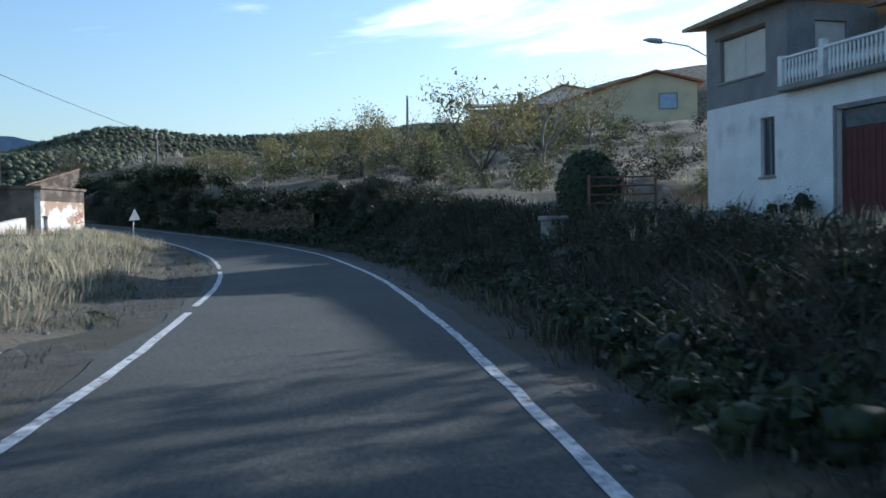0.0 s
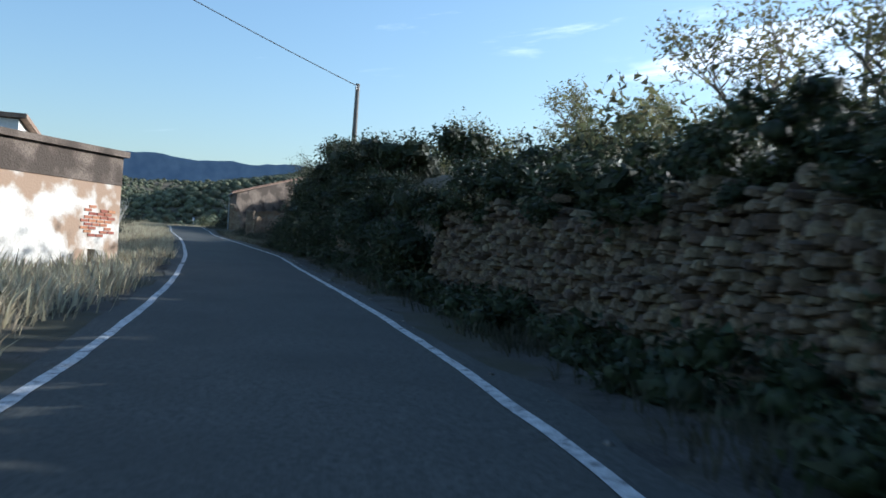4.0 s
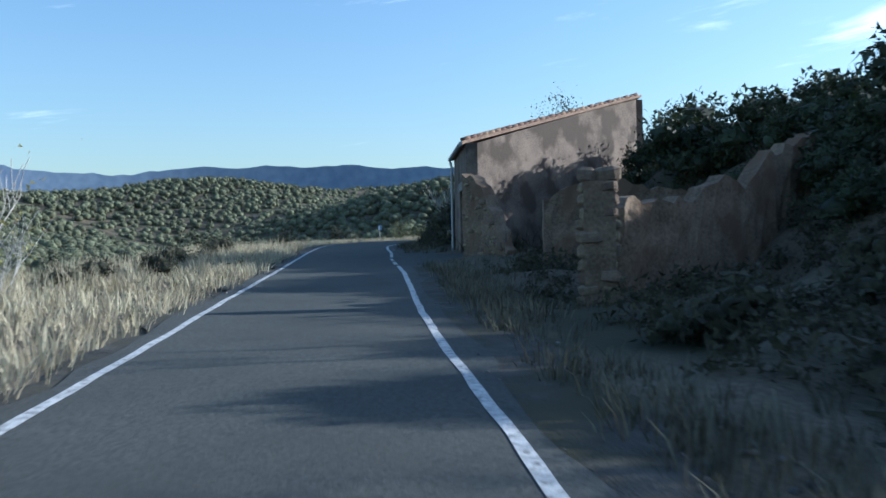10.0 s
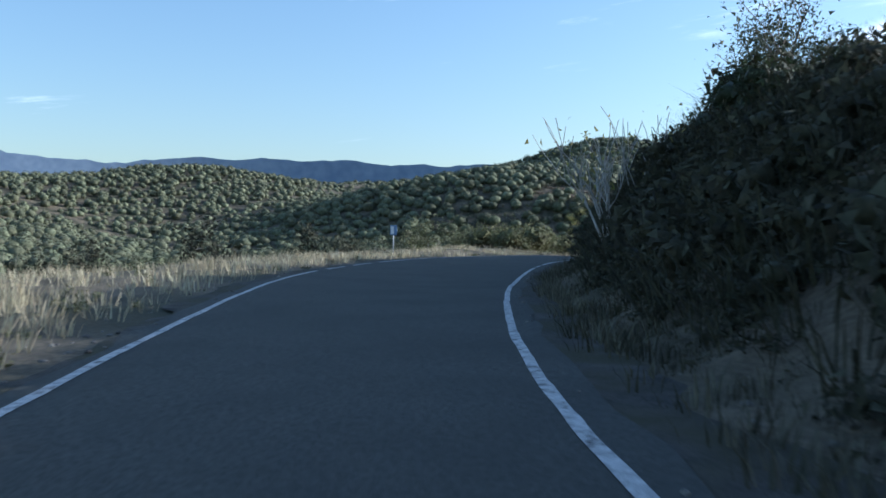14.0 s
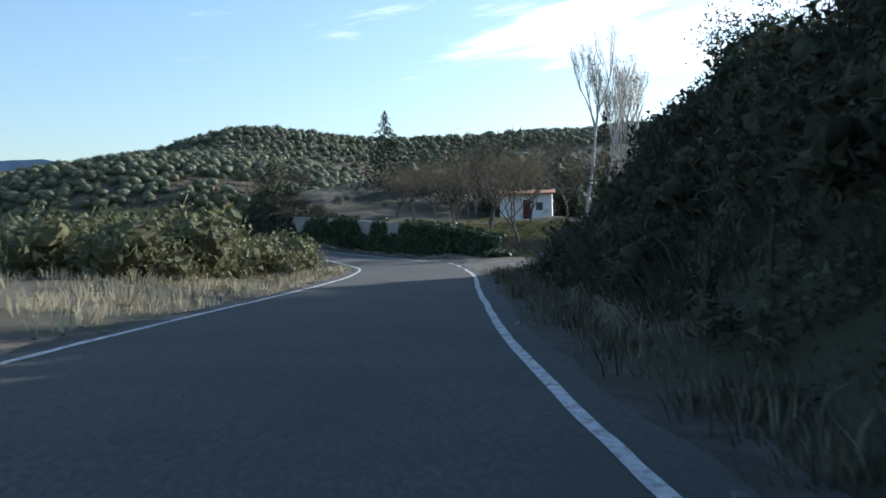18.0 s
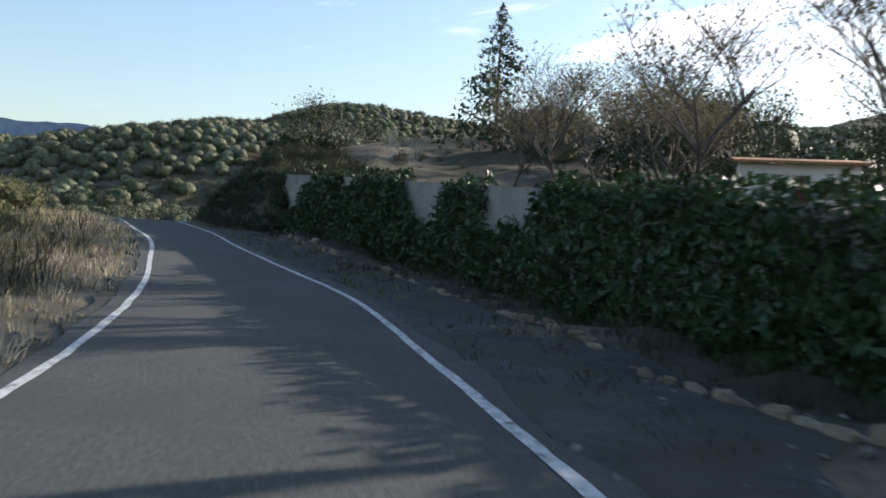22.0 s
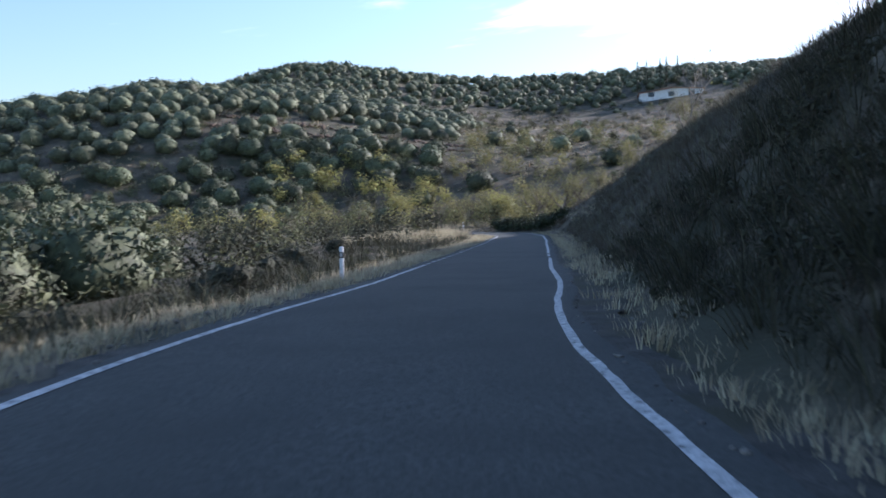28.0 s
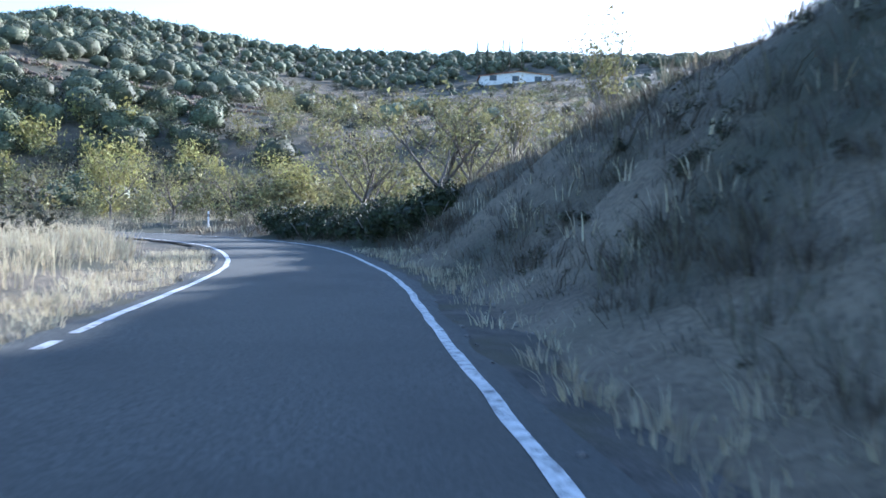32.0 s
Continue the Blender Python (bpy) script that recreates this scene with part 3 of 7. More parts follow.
def scatter(name, templates, places, mat, label, category, smooth_faces=False):
    """Many copies of a few shapes joined into one mesh of stuff; places are rows of x, y, z, size, turn."""
    V, F, n = [], [], 0
    for k, (x, y, z, size, turn) in enumerate(places):
        tv, tf = templates[k % len(templates)]
        c, s = math.cos(turn) * size, math.sin(turn) * size
        V.append(np.stack([tv[:, 0] * c - tv[:, 1] * s + x, tv[:, 0] * s + tv[:, 1] * c + y, tv[:, 2] * size + z], -1))
        F.append(tf + n)
        n += len(tv)
    V, F = np.concatenate(V).astype(np.float32), np.concatenate(F).astype(np.int32)
    me = bpy.data.meshes.new(name)
    me.vertices.add(len(V))
    me.vertices.foreach_set("co", V.ravel())
    me.loops.add(len(F) * 3)
    me.loops.foreach_set("vertex_index", F.ravel())
    me.polygons.add(len(F))
    me.polygons.foreach_set("loop_start", np.arange(0, len(F) * 3, 3, dtype=np.int32))
    me.polygons.foreach_set("loop_total", np.full(len(F), 3, dtype=np.int32))
    if smooth_faces:
        me.polygons.foreach_set("use_smooth", np.ones(len(F), bool))
    me.materials.append(mat)
    me.update(calc_edges=True)
    ob = new(name, me)
    return tagged(ob, label, category, kind="stuff")


def road_xy(s, d):
    """World x, y for arrays of stations and distances to the right of the track."""
    s, d = np.asarray(s, float), np.asarray(d, float)
    c = catmull(CENTRE, S_STEP, S_FIRST, s)
    return c[:, 0] + np.interp(s, S_ALL, N_ALL[:, 0]) * d, c[:, 1] + np.interp(s, S_ALL, N_ALL[:, 1]) * d


# ---- oak woods on the hills ----
rng = np.random.default_rng(7)
step = 4.7
wx, wy = np.meshgrid(np.arange(-620, 260, step), np.arange(30, 900, step))
wx, wy = wx.ravel() + rng.uniform(-2.3, 2.3, wx.size), wy.ravel() + rng.uniform(-2.3, 2.3, wy.size)
ws, wd = road_coords(wx, wy)
wz = far_z(wx, wy)
cxr, cyr = -95.0, 220.0                       # the middle of the drive, which the slopes must face to be seen
away = np.stack([wx - cxr, wy - cyr], -1)
dist = np.linalg.norm(away, axis=1)
away /= dist[:, None]
rise = (far_z(wx + away[:, 0] * 12, wy + away[:, 1] * 12) - wz) / 12
dens = 1.2 + 0.5 * rumple(wx, wy, 70, 9) + 0.5 * rumple(wx, wy, 22, 10)
terrace = np.exp(-0.5 * (((wx + 165) / 60) ** 2 + ((wy - 480) / 16) ** 2)) + np.exp(-0.5 * (((wx + 135) / 50) ** 2 + ((wy - 435) / 12) ** 2))
pale_field = np.exp(-0.5 * (((wx + 118) / 42) ** 2 + ((wy - 570) / 38) ** 2))
dens = dens + np.where(wz > 26, 0.45, 0.0) - 0.95 * terrace - 1.5 * pale_field
field = (wx > -137 + 0.05 * (490 - wy)) & (wy > 405) & (wy < 612)         # open brown land east of the wooded hill
band = (np.abs(wy - 473 - 0.15 * (wx + 160)) < 8.0) & (wx > -186)          # bare rubble terrace
lower = (wy < 446) & (wx > -158) & (wy > 395)
copse = (wy > 446) & (wy < 466) & (wx > -230)
dens = np.where(field, 0.04, np.where(band, 0.06, np.where(lower, 0.14, np.where(copse, 1.25, dens))))
dens = np.where((wd > 0) & (wy < 400), dens - 0.25, dens)
below = (ws > 264) & (ws < 345)                # the wood comes up to the outside of the bend
beyond = wy > 408
keep = ((wd < np.where(below, -13, -34)) | (beyond & (np.abs(wd) > 30)) | ((wd > 24) & (wy > 262) & (wy < 400)) | ((wd > 36) & (wy > 200) & (wx > -62))) & (rng.uniform(0, 1, len(wx)) < dens) & ((rise > -0.03) | (dist < 170))
keep &= (dist < 330) | (rng.uniform(0, 1, len(wx)) < 0.8)
keep &= (wx < 120) | (wy > 600)
keep &= (np.hypot(wx + 73, wy - 614) > 20)
keep &= ~((np.abs(wx + 112 - 0.144 * (wy - 340)) < 17) & (wy > 470) & (wy < 612))     # the farm house stands free
wx, wy, wd, dist = wx[keep], wy[keep], wd[keep], dist[keep]
# leave out trees that the ridges hide from the whole road
seen = np.abs(wd) < 60
for ex, ey, ez in CENTRE[2::3]:
    hidden = np.zeros(len(wx), bool)
    for u in np.linspace(0.15, 0.95, 17):
        qx, qy = ex + (wx - ex) * u, ey + (wy - ey) * u
        line = (ez + 1.3) * (1 - u) + (far_z(wx, wy) + 6.0) * u
        hidden |= (far_z(qx, qy) > line) & (np.hypot(qx - ex, qy - ey) > 70)
    seen |= ~hidden & (wy > ey - 10)
wx, wy, wd, dist = wx[seen], wy[seen], wd[seen], dist[seen]
wz = ground_z(wx, wy)
wnear = np.abs(wd) < 70
wmin = np.min(np.hypot(wx[:, None] - np.array([c[0] for c in CENTRE[2:31]])[None, :], wy[:, None] - np.array([c[1] for c in CENTRE[2:31]])[None, :]), axis=1)
wsize = rng.uniform(1.7, 3.3, len(wx)) * np.where(np.abs(wd) < 28, 0.8, 1.0)
wrows = np.stack([wx, wy, wz - 0.7, wsize, rng.uniform(0, 6.28, len(wx))], -1)
crowns_far = [dome(rng, ICO2, 17, 260, 0.06) for k in range(9)]
crowns_mid = [dome(rng, ICO2, 24, 900, 0.05) for k in range(6)]
crowns_farthest = [dome(rng, ICO1, 10, 110, 0.085) for k in range(9)]
wfar = wmin > 240
scatter("oak_wood", crowns_farthest, wrows[wfar & ~wnear], M_OAK_HAZE, "grey-green holm oak wood on the farthest hills", "woods")
scatter("oak_wood", crowns_far, wrows[~wnear & ~wfar & (wmin >= 130)], M_OAK_HAZE, "grey-green holm oak wood covering the hills", "woods")
wclose = np.abs(wd) < 28
crowns_near = [dome(rng, ICO3, 28, 3000, 0.036) for k in range(5)]
wmid = ~wclose & (wnear | (wmin < 130))
scatter("oak_wood", crowns_near, wrows[wclose], M_OAK, "rounded holm oaks just below the road", "woods")
scatter("oak_wood", crowns_mid, wrows[wmid], M_OAK, "grey-green holm oaks on the slope below the road", "woods")

# far mountains, distance haze painted into their blue base colour
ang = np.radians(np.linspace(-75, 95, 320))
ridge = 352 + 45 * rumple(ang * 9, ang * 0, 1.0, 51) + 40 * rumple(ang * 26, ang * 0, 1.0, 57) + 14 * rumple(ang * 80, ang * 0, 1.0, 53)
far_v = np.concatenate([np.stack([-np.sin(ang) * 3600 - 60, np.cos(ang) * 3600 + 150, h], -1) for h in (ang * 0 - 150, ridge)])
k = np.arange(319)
backdrop = new("backdrop", mesh_of("backdrop", far_v, np.stack([k, k + 1, k + 321, k + 320], -1), M_MOUNT_HAZE, True))
tagged(backdrop, "far mountain range on the horizon, haze painted in as blue", "mountains", kind="structure")

# ---- building materials ----
M_GREY = material("grey_render", (0.17, 0.165, 0.16), (0.27, 0.26, 0.25), 1.2, 18, 0.95, 0.3)
M_CREAM = material("cream_render", (0.5, 0.42, 0.27), (0.62, 0.53, 0.36), 0.7, 14, 0.95, 0.2, third=(0.42, 0.36, 0.25), third_scale=0.4, third_at=(0.55, 0.75))
M_TILE = material("roof_tile", (0.22, 0.09, 0.05), (0.42, 0.2, 0.11), 3.0, 25, 0.9, 0.4, spread=0.3)
M_OLDTILE = material("old_roof_tile", (0.17, 0.11, 0.08), (0.34, 0.24, 0.17), 3.0, 25, 0.9, 0.4, spread=0.3)
M_SHUTTER = material("roller_blind", (0.5, 0.47, 0.4), (0.62, 0.59, 0.52), 2.0, 30, 0.7, 0.1)
M_GLASS = material("window_glass", (0.04, 0.05, 0.06), (0.09, 0.11, 0.13), 0.7, 5, 0.12, 0.0)
# panes tinted sky blue, the sky's reflection put into the base colour
M_SKYGLASS = material("sky_tinted_pane", (0.25, 0.34, 0.46), (0.34, 0.44, 0.56), 0.7, 5, 0.15, 0.0)
M_REDDOOR = material("red_brown_door", (0.075, 0.022, 0.02), (0.12, 0.035, 0.03), 3, 40, 0.6, 0.15)
M_GREENDOOR = material("green_slat", (0.13, 0.21, 0.10), (0.2, 0.3, 0.15), 3, 40, 0.55, 0.1, spread=0.12)
M_STONE = material("field_stone", (0.13, 0.1, 0.07), (0.28, 0.22, 0.15), 3.0, 30, 0.95, 0.7, spread=0.35)
M_DARKSTONE = material("grey_stone", (0.09, 0.085, 0.076), (0.24, 0.22, 0.195), 3.0, 30, 0.95, 0.7, spread=0.3, island=True)
M_EARTH = material("adobe_earth", (0.1, 0.074, 0.05), (0.24, 0.178, 0.12), 1.6, 16, 0.98, 1.0, third=(0.14, 0.09, 0.055), third_scale=0.9, third_at=(0.5, 0.62))
M_CONCRETE = material("concrete", (0.16, 0.15, 0.135), (0.3, 0.285, 0.26), 1.0, 22, 0.9, 0.35, third=(0.25, 0.23, 0.2), third_scale=0.8, third_at=(0.56, 0.72))
M_METAL = material("painted_metal", (0.30, 0.31, 0.32), (0.42, 0.43, 0.44), 3, 30, 0.5, 0.05, metal=0.3)
M_RUST = material("rusty_iron", (0.09, 0.05, 0.035), (0.2, 0.11, 0.07), 5, 50, 0.85, 0.4)
M_POLE = material("pole_wood", (0.1, 0.085, 0.07), (0.22, 0.19, 0.16), 4, 40, 0.9, 0.4, stretch3=(1, 1, 0.15))
M_BRICK = material("old_brick", (0.3, 0.12, 0.07), (0.46, 0.2, 0.12), 4, 30, 0.95, 0.4, spread=0.25)
M_PATCH = material("peeling_limewash", (0.55, 0.5, 0.43), (0.76, 0.73, 0.66), 1.4, 16, 0.95, 0.4, third=(0.36, 0.25, 0.17), third_scale=0.9, third_at=(0.5, 0.58))
M_SIGNWHITE = material("sign_white", (0.7, 0.7, 0.7), (0.8, 0.8, 0.8), 3, 30, 0.4, 0.0)
M_SIGNGREEN = material("sign_green", (0.0, 0.16, 0.09), (0.01, 0.2, 0.12), 3, 30, 0.4, 0.0)
M_BLACK = material("sign_black", (0.012, 0.012, 0.012), (0.02, 0.02, 0.02), 3, 30, 0.5, 0.0)
M_WIRE = material("black_cable", (0.02, 0.02, 0.02), (0.035, 0.035, 0.035), 3, 30, 0.7, 0.0)


def gz1(x, y):
    return float(ground_z(np.array([float(x)]), np.array([float(y)]))[0])


def window(parent, x0, z0, x1, z1, y, depth, kind, frame_mat, sill=True, mullion=True):
    """A window in a wall that faces -y at y: frame, pane or blind, and sill."""
    win = part("window", box(x0 + 0.05, y + depth - 0.02, z0 + 0.05, x1 - 0.05, y + depth, z1 - 0.05), kind, parent)
    fr = bmesh.new()
    for a, b, c, d in ((x0, z0, x0 + 0.07, z1), (x1 - 0.07, z0, x1, z1), (x0 + 0.07, z0, x1 - 0.07, z0 + 0.07), (x0 + 0.07, z1 - 0.07, x1 - 0.07, z1)):
        box(a, y + depth - 0.07, b, c, y + depth - 0.025, d, bm=fr)
    if mullion:
        box((x0 + x1) / 2 - 0.03, y + depth - 0.06, z0 + 0.07, (x0 + x1) / 2 + 0.03, y + depth - 0.026, z1 - 0.07, bm=fr)
    part("frame", fr, frame_mat, win)
    if sill:
        part("sill", box(x0 - 0.08, y - 0.07, z0 - 0.08, x1 + 0.08, y + depth - 0.075, z0 - 0.002, 0.01), M_CONCRETE, win)
    return win


def wall_with_holes(x0, x1, z0, z1, y0, y1, holes):
    """A wall slab facing -y with rectangular openings cut through."""
    xs = sorted({x0, x1, *[h[0] for h in holes], *[h[2] for h in holes]})
    zs = sorted({z0, z1, *[h[1] for h in holes], *[h[3] for h in holes]})
    bm = bmesh.new()
    for a, b in zip(xs, xs[1:]):
        for c, d in zip(zs, zs[1:]):
            if not any(h[0] <= a and b <= h[2] and h[1] <= c and d <= h[3] for h in holes):
                box(a, y0, c, b, y1, d, bm=bm)
    bmesh.ops.remove_doubles(bm, verts=bm.verts, dist=0.001)
    inner = [f for f in bm.faces if sum(1 for g in bm.faces if g is not f and (g.calc_center_median() - f.calc_center_median()).length < 0.001)]
    bmesh.ops.delete(bm, geom=list(set(inner)), context="FACES")
    return bm


# ---- village house above the road ----
def village_house():
    h = thing("house", "two-storey village house, white below and grey render above, with balcony", "house", (11.95, 36.4, 1.15), -75.4)
    win, door = (3.6, 1.75, 4.45, 3.95), (7.75, 0.0, 10.1, 3.75)
    part("front_wall", wall_with_holes(0, 14.5, -1.2, 4.68, 0, 0.35, [win, door]), M_WHITE, h)
    part("side_wall", box(0, 0.352, -1.2, 0.35, 9, 4.68), M_WHITE, h)
    part("back_wall", box(0.352, 8.65, -1.2, 14.5, 9, 4.68), M_WHITE, h)
    part("end_wall", box(14.15, 0.352, -1.2, 14.5, 8.648, 4.68), M_WHITE, h)
    part("floor_slab", box(0, 0, 4.684, 14.5, 9, 4.86), M_GREY, h)
    up = (1.0, 5.65, 3.95, 7.35)
    part("upper_wall", wall_with_holes(0, 5.2, 4.864, 8.0, 0, 0.3, [up]), M_GREY, h, "bare grey cement render")
    ret = bmesh.new()
    box(4.9, 0.302, 4.864, 5.2, 1.2, 8.0, bm=ret), box(4.9, 1.2, 4.864, 5.2, 2.6, 5.7, bm=ret), box(4.9, 1.2, 7.35, 5.2, 2.6, 8.0, bm=ret), box(4.9, 2.6, 4.864, 5.2, 3.9, 8.0, bm=ret)
    part("upper_wall", ret, M_GREY, h, "bare grey cement render")
    part("upper_wall", box(0, 0.302, 4.864, 0.3, 8.9, 8.0), M_GREY, h)
    part("upper_wall", box(4.9, 3.904, 4.864, 14.4, 4.2, 7.6), M_GREY, h)
    blind = part("roller_blind", box(up[0] + 0.05, 0.16, up[1] + 0.05, up[2] - 0.05, 0.2, up[3] - 0.05), M_SHUTTER, h, "closed pale roller blind")
    part("blind_joint", box((up[0] + up[2]) / 2 - 0.03, 0.14, up[1] + 0.05, (up[0] + up[2]) / 2 + 0.03, 0.158, up[3] - 0.05), M_SHUTTER, blind)
    part("roller_blind", box(5.02, 1.22, 5.72, 5.07, 2.58, 7.33), M_SHUTTER, h, "closed pale roller blind")
    part("lintel", box(0.7, -0.03, 7.352, 3.95, 0.1, 7.47), M_RUST, h)
    part("sill", box(0.8, -0.06, 5.57, 3.85, 0.13, 5.647), M_CONCRETE, h)
    window(h, *[win[0], win[1], win[2], win[3]], 0, 0.2, M_GLASS, M_GREY)
    gate = part("garage_door", box(door[0] + 0.05, 0.16, 0.0, door[2] - 0.05, 0.22, 3.1), M_REDDOOR, h, "dark red sheet-metal garage door")
    for k in range(8):
        part("door_rib", box(door[0] + 0.2 + k * 0.27, 0.145, 0.05, door[0] + 0.24 + k * 0.27, 0.158, 3.05), M_REDDOOR, gate)
    part("transom", box(door[0] + 0.05, 0.17, 3.12, door[2] - 0.05, 0.2, 3.72), M_GLASS, h)
    jam = box(door[0] - 0.16, -0.03, 0.0, door[0] - 0.002, 0.15, 3.9)
    box(door[0] - 0.16, -0.03, 3.752, door[2] + 0.1, 0.15, 3.91, bm=jam)
    part("door_surround", jam, M_GREY, h)
    bal = part("balcony", box(5.2, -0.45, 4.7, 14.4, -0.002, 4.88, 0.02), M_CONCRETE, h)
    for k, x in enumerate((5.22, 7.4, 10.4, 13.4)):
        part("pier", box(x, -0.42, 4.882, x + 0.22, -0.2, 5.95 + (0.18 if k == 1 else 0)), M_WHITE, bal)
    part("handrail", box(5.3, -0.4, 5.8, 13.5, -0.22, 5.9, 0.02), M_WHITE, bal)
    k, x = 0, 5.55
    me = None
    while x < 13.3:
        if not any(abs(x - q - 0.11) < 0.2 for q in (5.22, 7.4, 10.4, 13.4)):
            if me is None:
                ob = part("baluster", tube([(x, -0.31, 4.882), (x, -0.31, 5.05), (x, -0.31, 5.25), (x, -0.31, 5.55), (x, -0.31, 5.8)], [0.05, 0.035, 0.075, 0.035, 0.05], 8), M_WHITE, bal)
                me, first = ob.data, x
            else:
                ob = new("baluster", me)
                ob.parent, ob.location = bal, (x - first, 0, 0)
        x += 0.19
    roof = bmesh.new()
    prism([(-0.7, -0.7), (5.8, -0.7), (5.8, 9.2), (-0.7, 9.2)], [8.0, 8.0, 9.0, 9.0], [8.14, 8.3, 9.4, 9.2], roof)
    part("roof", roof, M_OLDTILE, h, "dark weathered tile roof with deep eaves")
    part("roof", prism([(5.802, 2.9), (15.0, 2.9), (15.0, 9.2), (5.802, 9.2)], [7.7, 7.7, 8.6, 8.6], [7.85, 7.85, 8.8, 8.8]), M_OLDTILE, h)
    return h


village_house()


def farm_house(name, label, at, turn, width, depth, eave, peak, peak_x, wall_mat, wins, base):
    """A gabled house whose gable faces -y, with its ridge at peak_x."""
    h = thing(name, label, "house", at, turn)
    out = [(0, 0), (width, 0)]
    bm = bmesh.new()
    front = [(0, -2), (width, -2), (width, eave), (peak_x, peak), (0, eave * 0.8)]
    f = [bm.verts.new((x, 0, z)) for x, z in front]
    b = [bm.verts.new((x, depth, z)) for x, z in front]
    bm.faces.new(f)
    bm.faces.new(b[::-1])
    for i in range(5):
        bm.faces.new((f[i], b[i], b[(i + 1) % 5], f[(i + 1) % 5]))
    part("wall", bm, wall_mat, h)
    for p0, p1 in (((-0.5, eave * 0.8 - 0.25), (peak_x, peak + 0.02)), ((peak_x + 0.004, peak + 0.02), (width + 0.6, eave - 0.15))):
        r = bmesh.new()
        v = [r.verts.new((p[0], y, p[1] + dz)) for dz in (0.03, 0.22) for y in (-0.5, depth + 0.5) for p in (p0, p1)]
        for q in ((0, 1, 3, 2), (4, 6, 7, 5), (0, 4, 5, 1), (2, 3, 7, 6), (0, 2, 6, 4), (1, 5, 7, 3)):
            r.faces.new([v[i] for i in q])
        part("roof", r, M_TILE, h, "red clay tile roof")
    if base:
        part("plinth", box(-0.05, -0.06, -2, width + 0.05, -0.003, base), M_WHITE, h)
    for x0, z0, x1, z1, glass in wins:
        w = part("window", box(x0, -0.035, z0, x1, -0.004, z1), glass, h)
        fr = bmesh.new()
        box(x0 - 0.1, -0.06, z0 - 0.1, x1 + 0.1, -0.003, z0 - 0.002, bm=fr), box(x0 - 0.1, -0.06, z1 + 0.002, x1 + 0.1, -0.003, z1 + 0.1, bm=fr)
        box(x0 - 0.1, -0.06, z0, x0 - 0.002, -0.003, z1, bm=fr), box(x1 + 0.002, -0.06, z0, x1 + 0.1, -0.003, z1, bm=fr)
        part("frame", fr, M_GREY, w)
    return h


farm_house("house", "cream rendered house with a red tile gable roof", (13.0, 84.5, 6.2), -7, 13.0, 10, 7.9, 8.9, 9.2, M_CREAM,
           [(4.6, 2.6, 6.4, 4.1, M_GLASS), (9.4, 2.6, 11.4, 4.1, M_SKYGLASS), (9.6, 5.6, 11.1, 6.9, M_SKYGLASS), (1.2, 2.7, 2.4, 3.9, M_SKYGLASS)], 1.6)
farm_house("house", "white house behind with a low red tile roof", (12.0, 112.0, 10.0), -5, 12.0, 9, 7.0, 8.2, 6.0, M_WHITE, [(3.0, 4.3, 4.6, 5.6, M_SKYGLASS), (7.0, 4.3, 8.6, 5.6, M_SKYGLASS)], 0)
farm_house("house", "small pale flat-fronted farm house far up the slope", (-84, 613, gz1(-78, 613) - 0.3), -3, 22.0, 12, 3.6, 4.3, 12, M_WHITE, [(3, 1.5, 5, 3, M_GLASS), (10, 1.5, 12, 3, M_GLASS), (17, 1.5, 19, 3, M_GLASS)], 0)


def block_house():
    """A long two-storey house with a low roof, seen over the bank."""
    h = thing("house", "long two-storey beige house with a low dark roof and closed blinds", "house", (5.4, 94.0, 7.4), -4)
    holes = [(1.0, 3.6, 2.6, 5.0), (1.9, 0.6, 3.9, 2.0), (6.0, 3.6, 7.7, 5.0), (6.1, 0.9, 7.6, 2.1), (9.2, 3.6, 10.8, 5.0)]
    part("front_wall", wall_with_holes(0, 4.3, -1.5, 5.9, 0, 0.3, holes[:2]), M_PINK, h, "pinkish beige render")
    part("front_wall", wall_with_holes(4.304, 14.0, -1.5, 6.1, 0.6, 0.9, holes[2:]), M_BEIGE, h)
    part("side_wall", box(0, 0.304, -1.5, 0.3, 8.5, 5.9), M_PINK, h)
    part("return_wall", box(4.0, 0.304, -1.5, 4.3, 0.9, 5.9), M_PINK, h)
    part("end_wall", box(13.7, 0.904, -1.5, 14.0, 8.5, 6.1), M_BEIGE, h)
    part("back_wall", box(0.304, 8.2, -1.5, 13.696, 8.5, 6.0), M_BEIGE, h)
    part("string_course", box(-0.05, -0.06, 2.75, 4.35, -0.003, 2.9), M_OLDTILE, h)
    for k, (x0, z0, x1, z1) in enumerate(holes):
        y0 = 0.15 if k < 2 else 0.75
        w = part("window", box(x0 + 0.03, y0, z0 + 0.03, x1 - 0.03, y0 + 0.04, z1 - 0.03), M_SHUTTER if z0 > 3 else M_GLASS, h, "closed pale blind" if z0 > 3 else "dark window")
        part("sill", box(x0 - 0.1, y0 - 0.22, z0 - 0.09, x1 + 0.1, y0 - 0.005, z0 - 0.003), M_CONCRETE, w)
        part("blind_box", box(x0, y0 - 0.12, z1 - 0.2, x1, y0 - 0.004, z1 - 0.004), M_POLE, w)
    part("roof", prism([(-0.6, -0.7), (14.6, -0.2), (14.6, 9.0), (-0.6, 9.0)], [5.92, 6.15, 7.4, 7.4], [6.12, 6.35, 7.6, 7.6]), M_OLDTILE, h, "low dark tile roof")
    part("chimney", box(5.2, 3.0, 6.6, 5.7, 3.5, 7.9), M_CONCRETE, h)


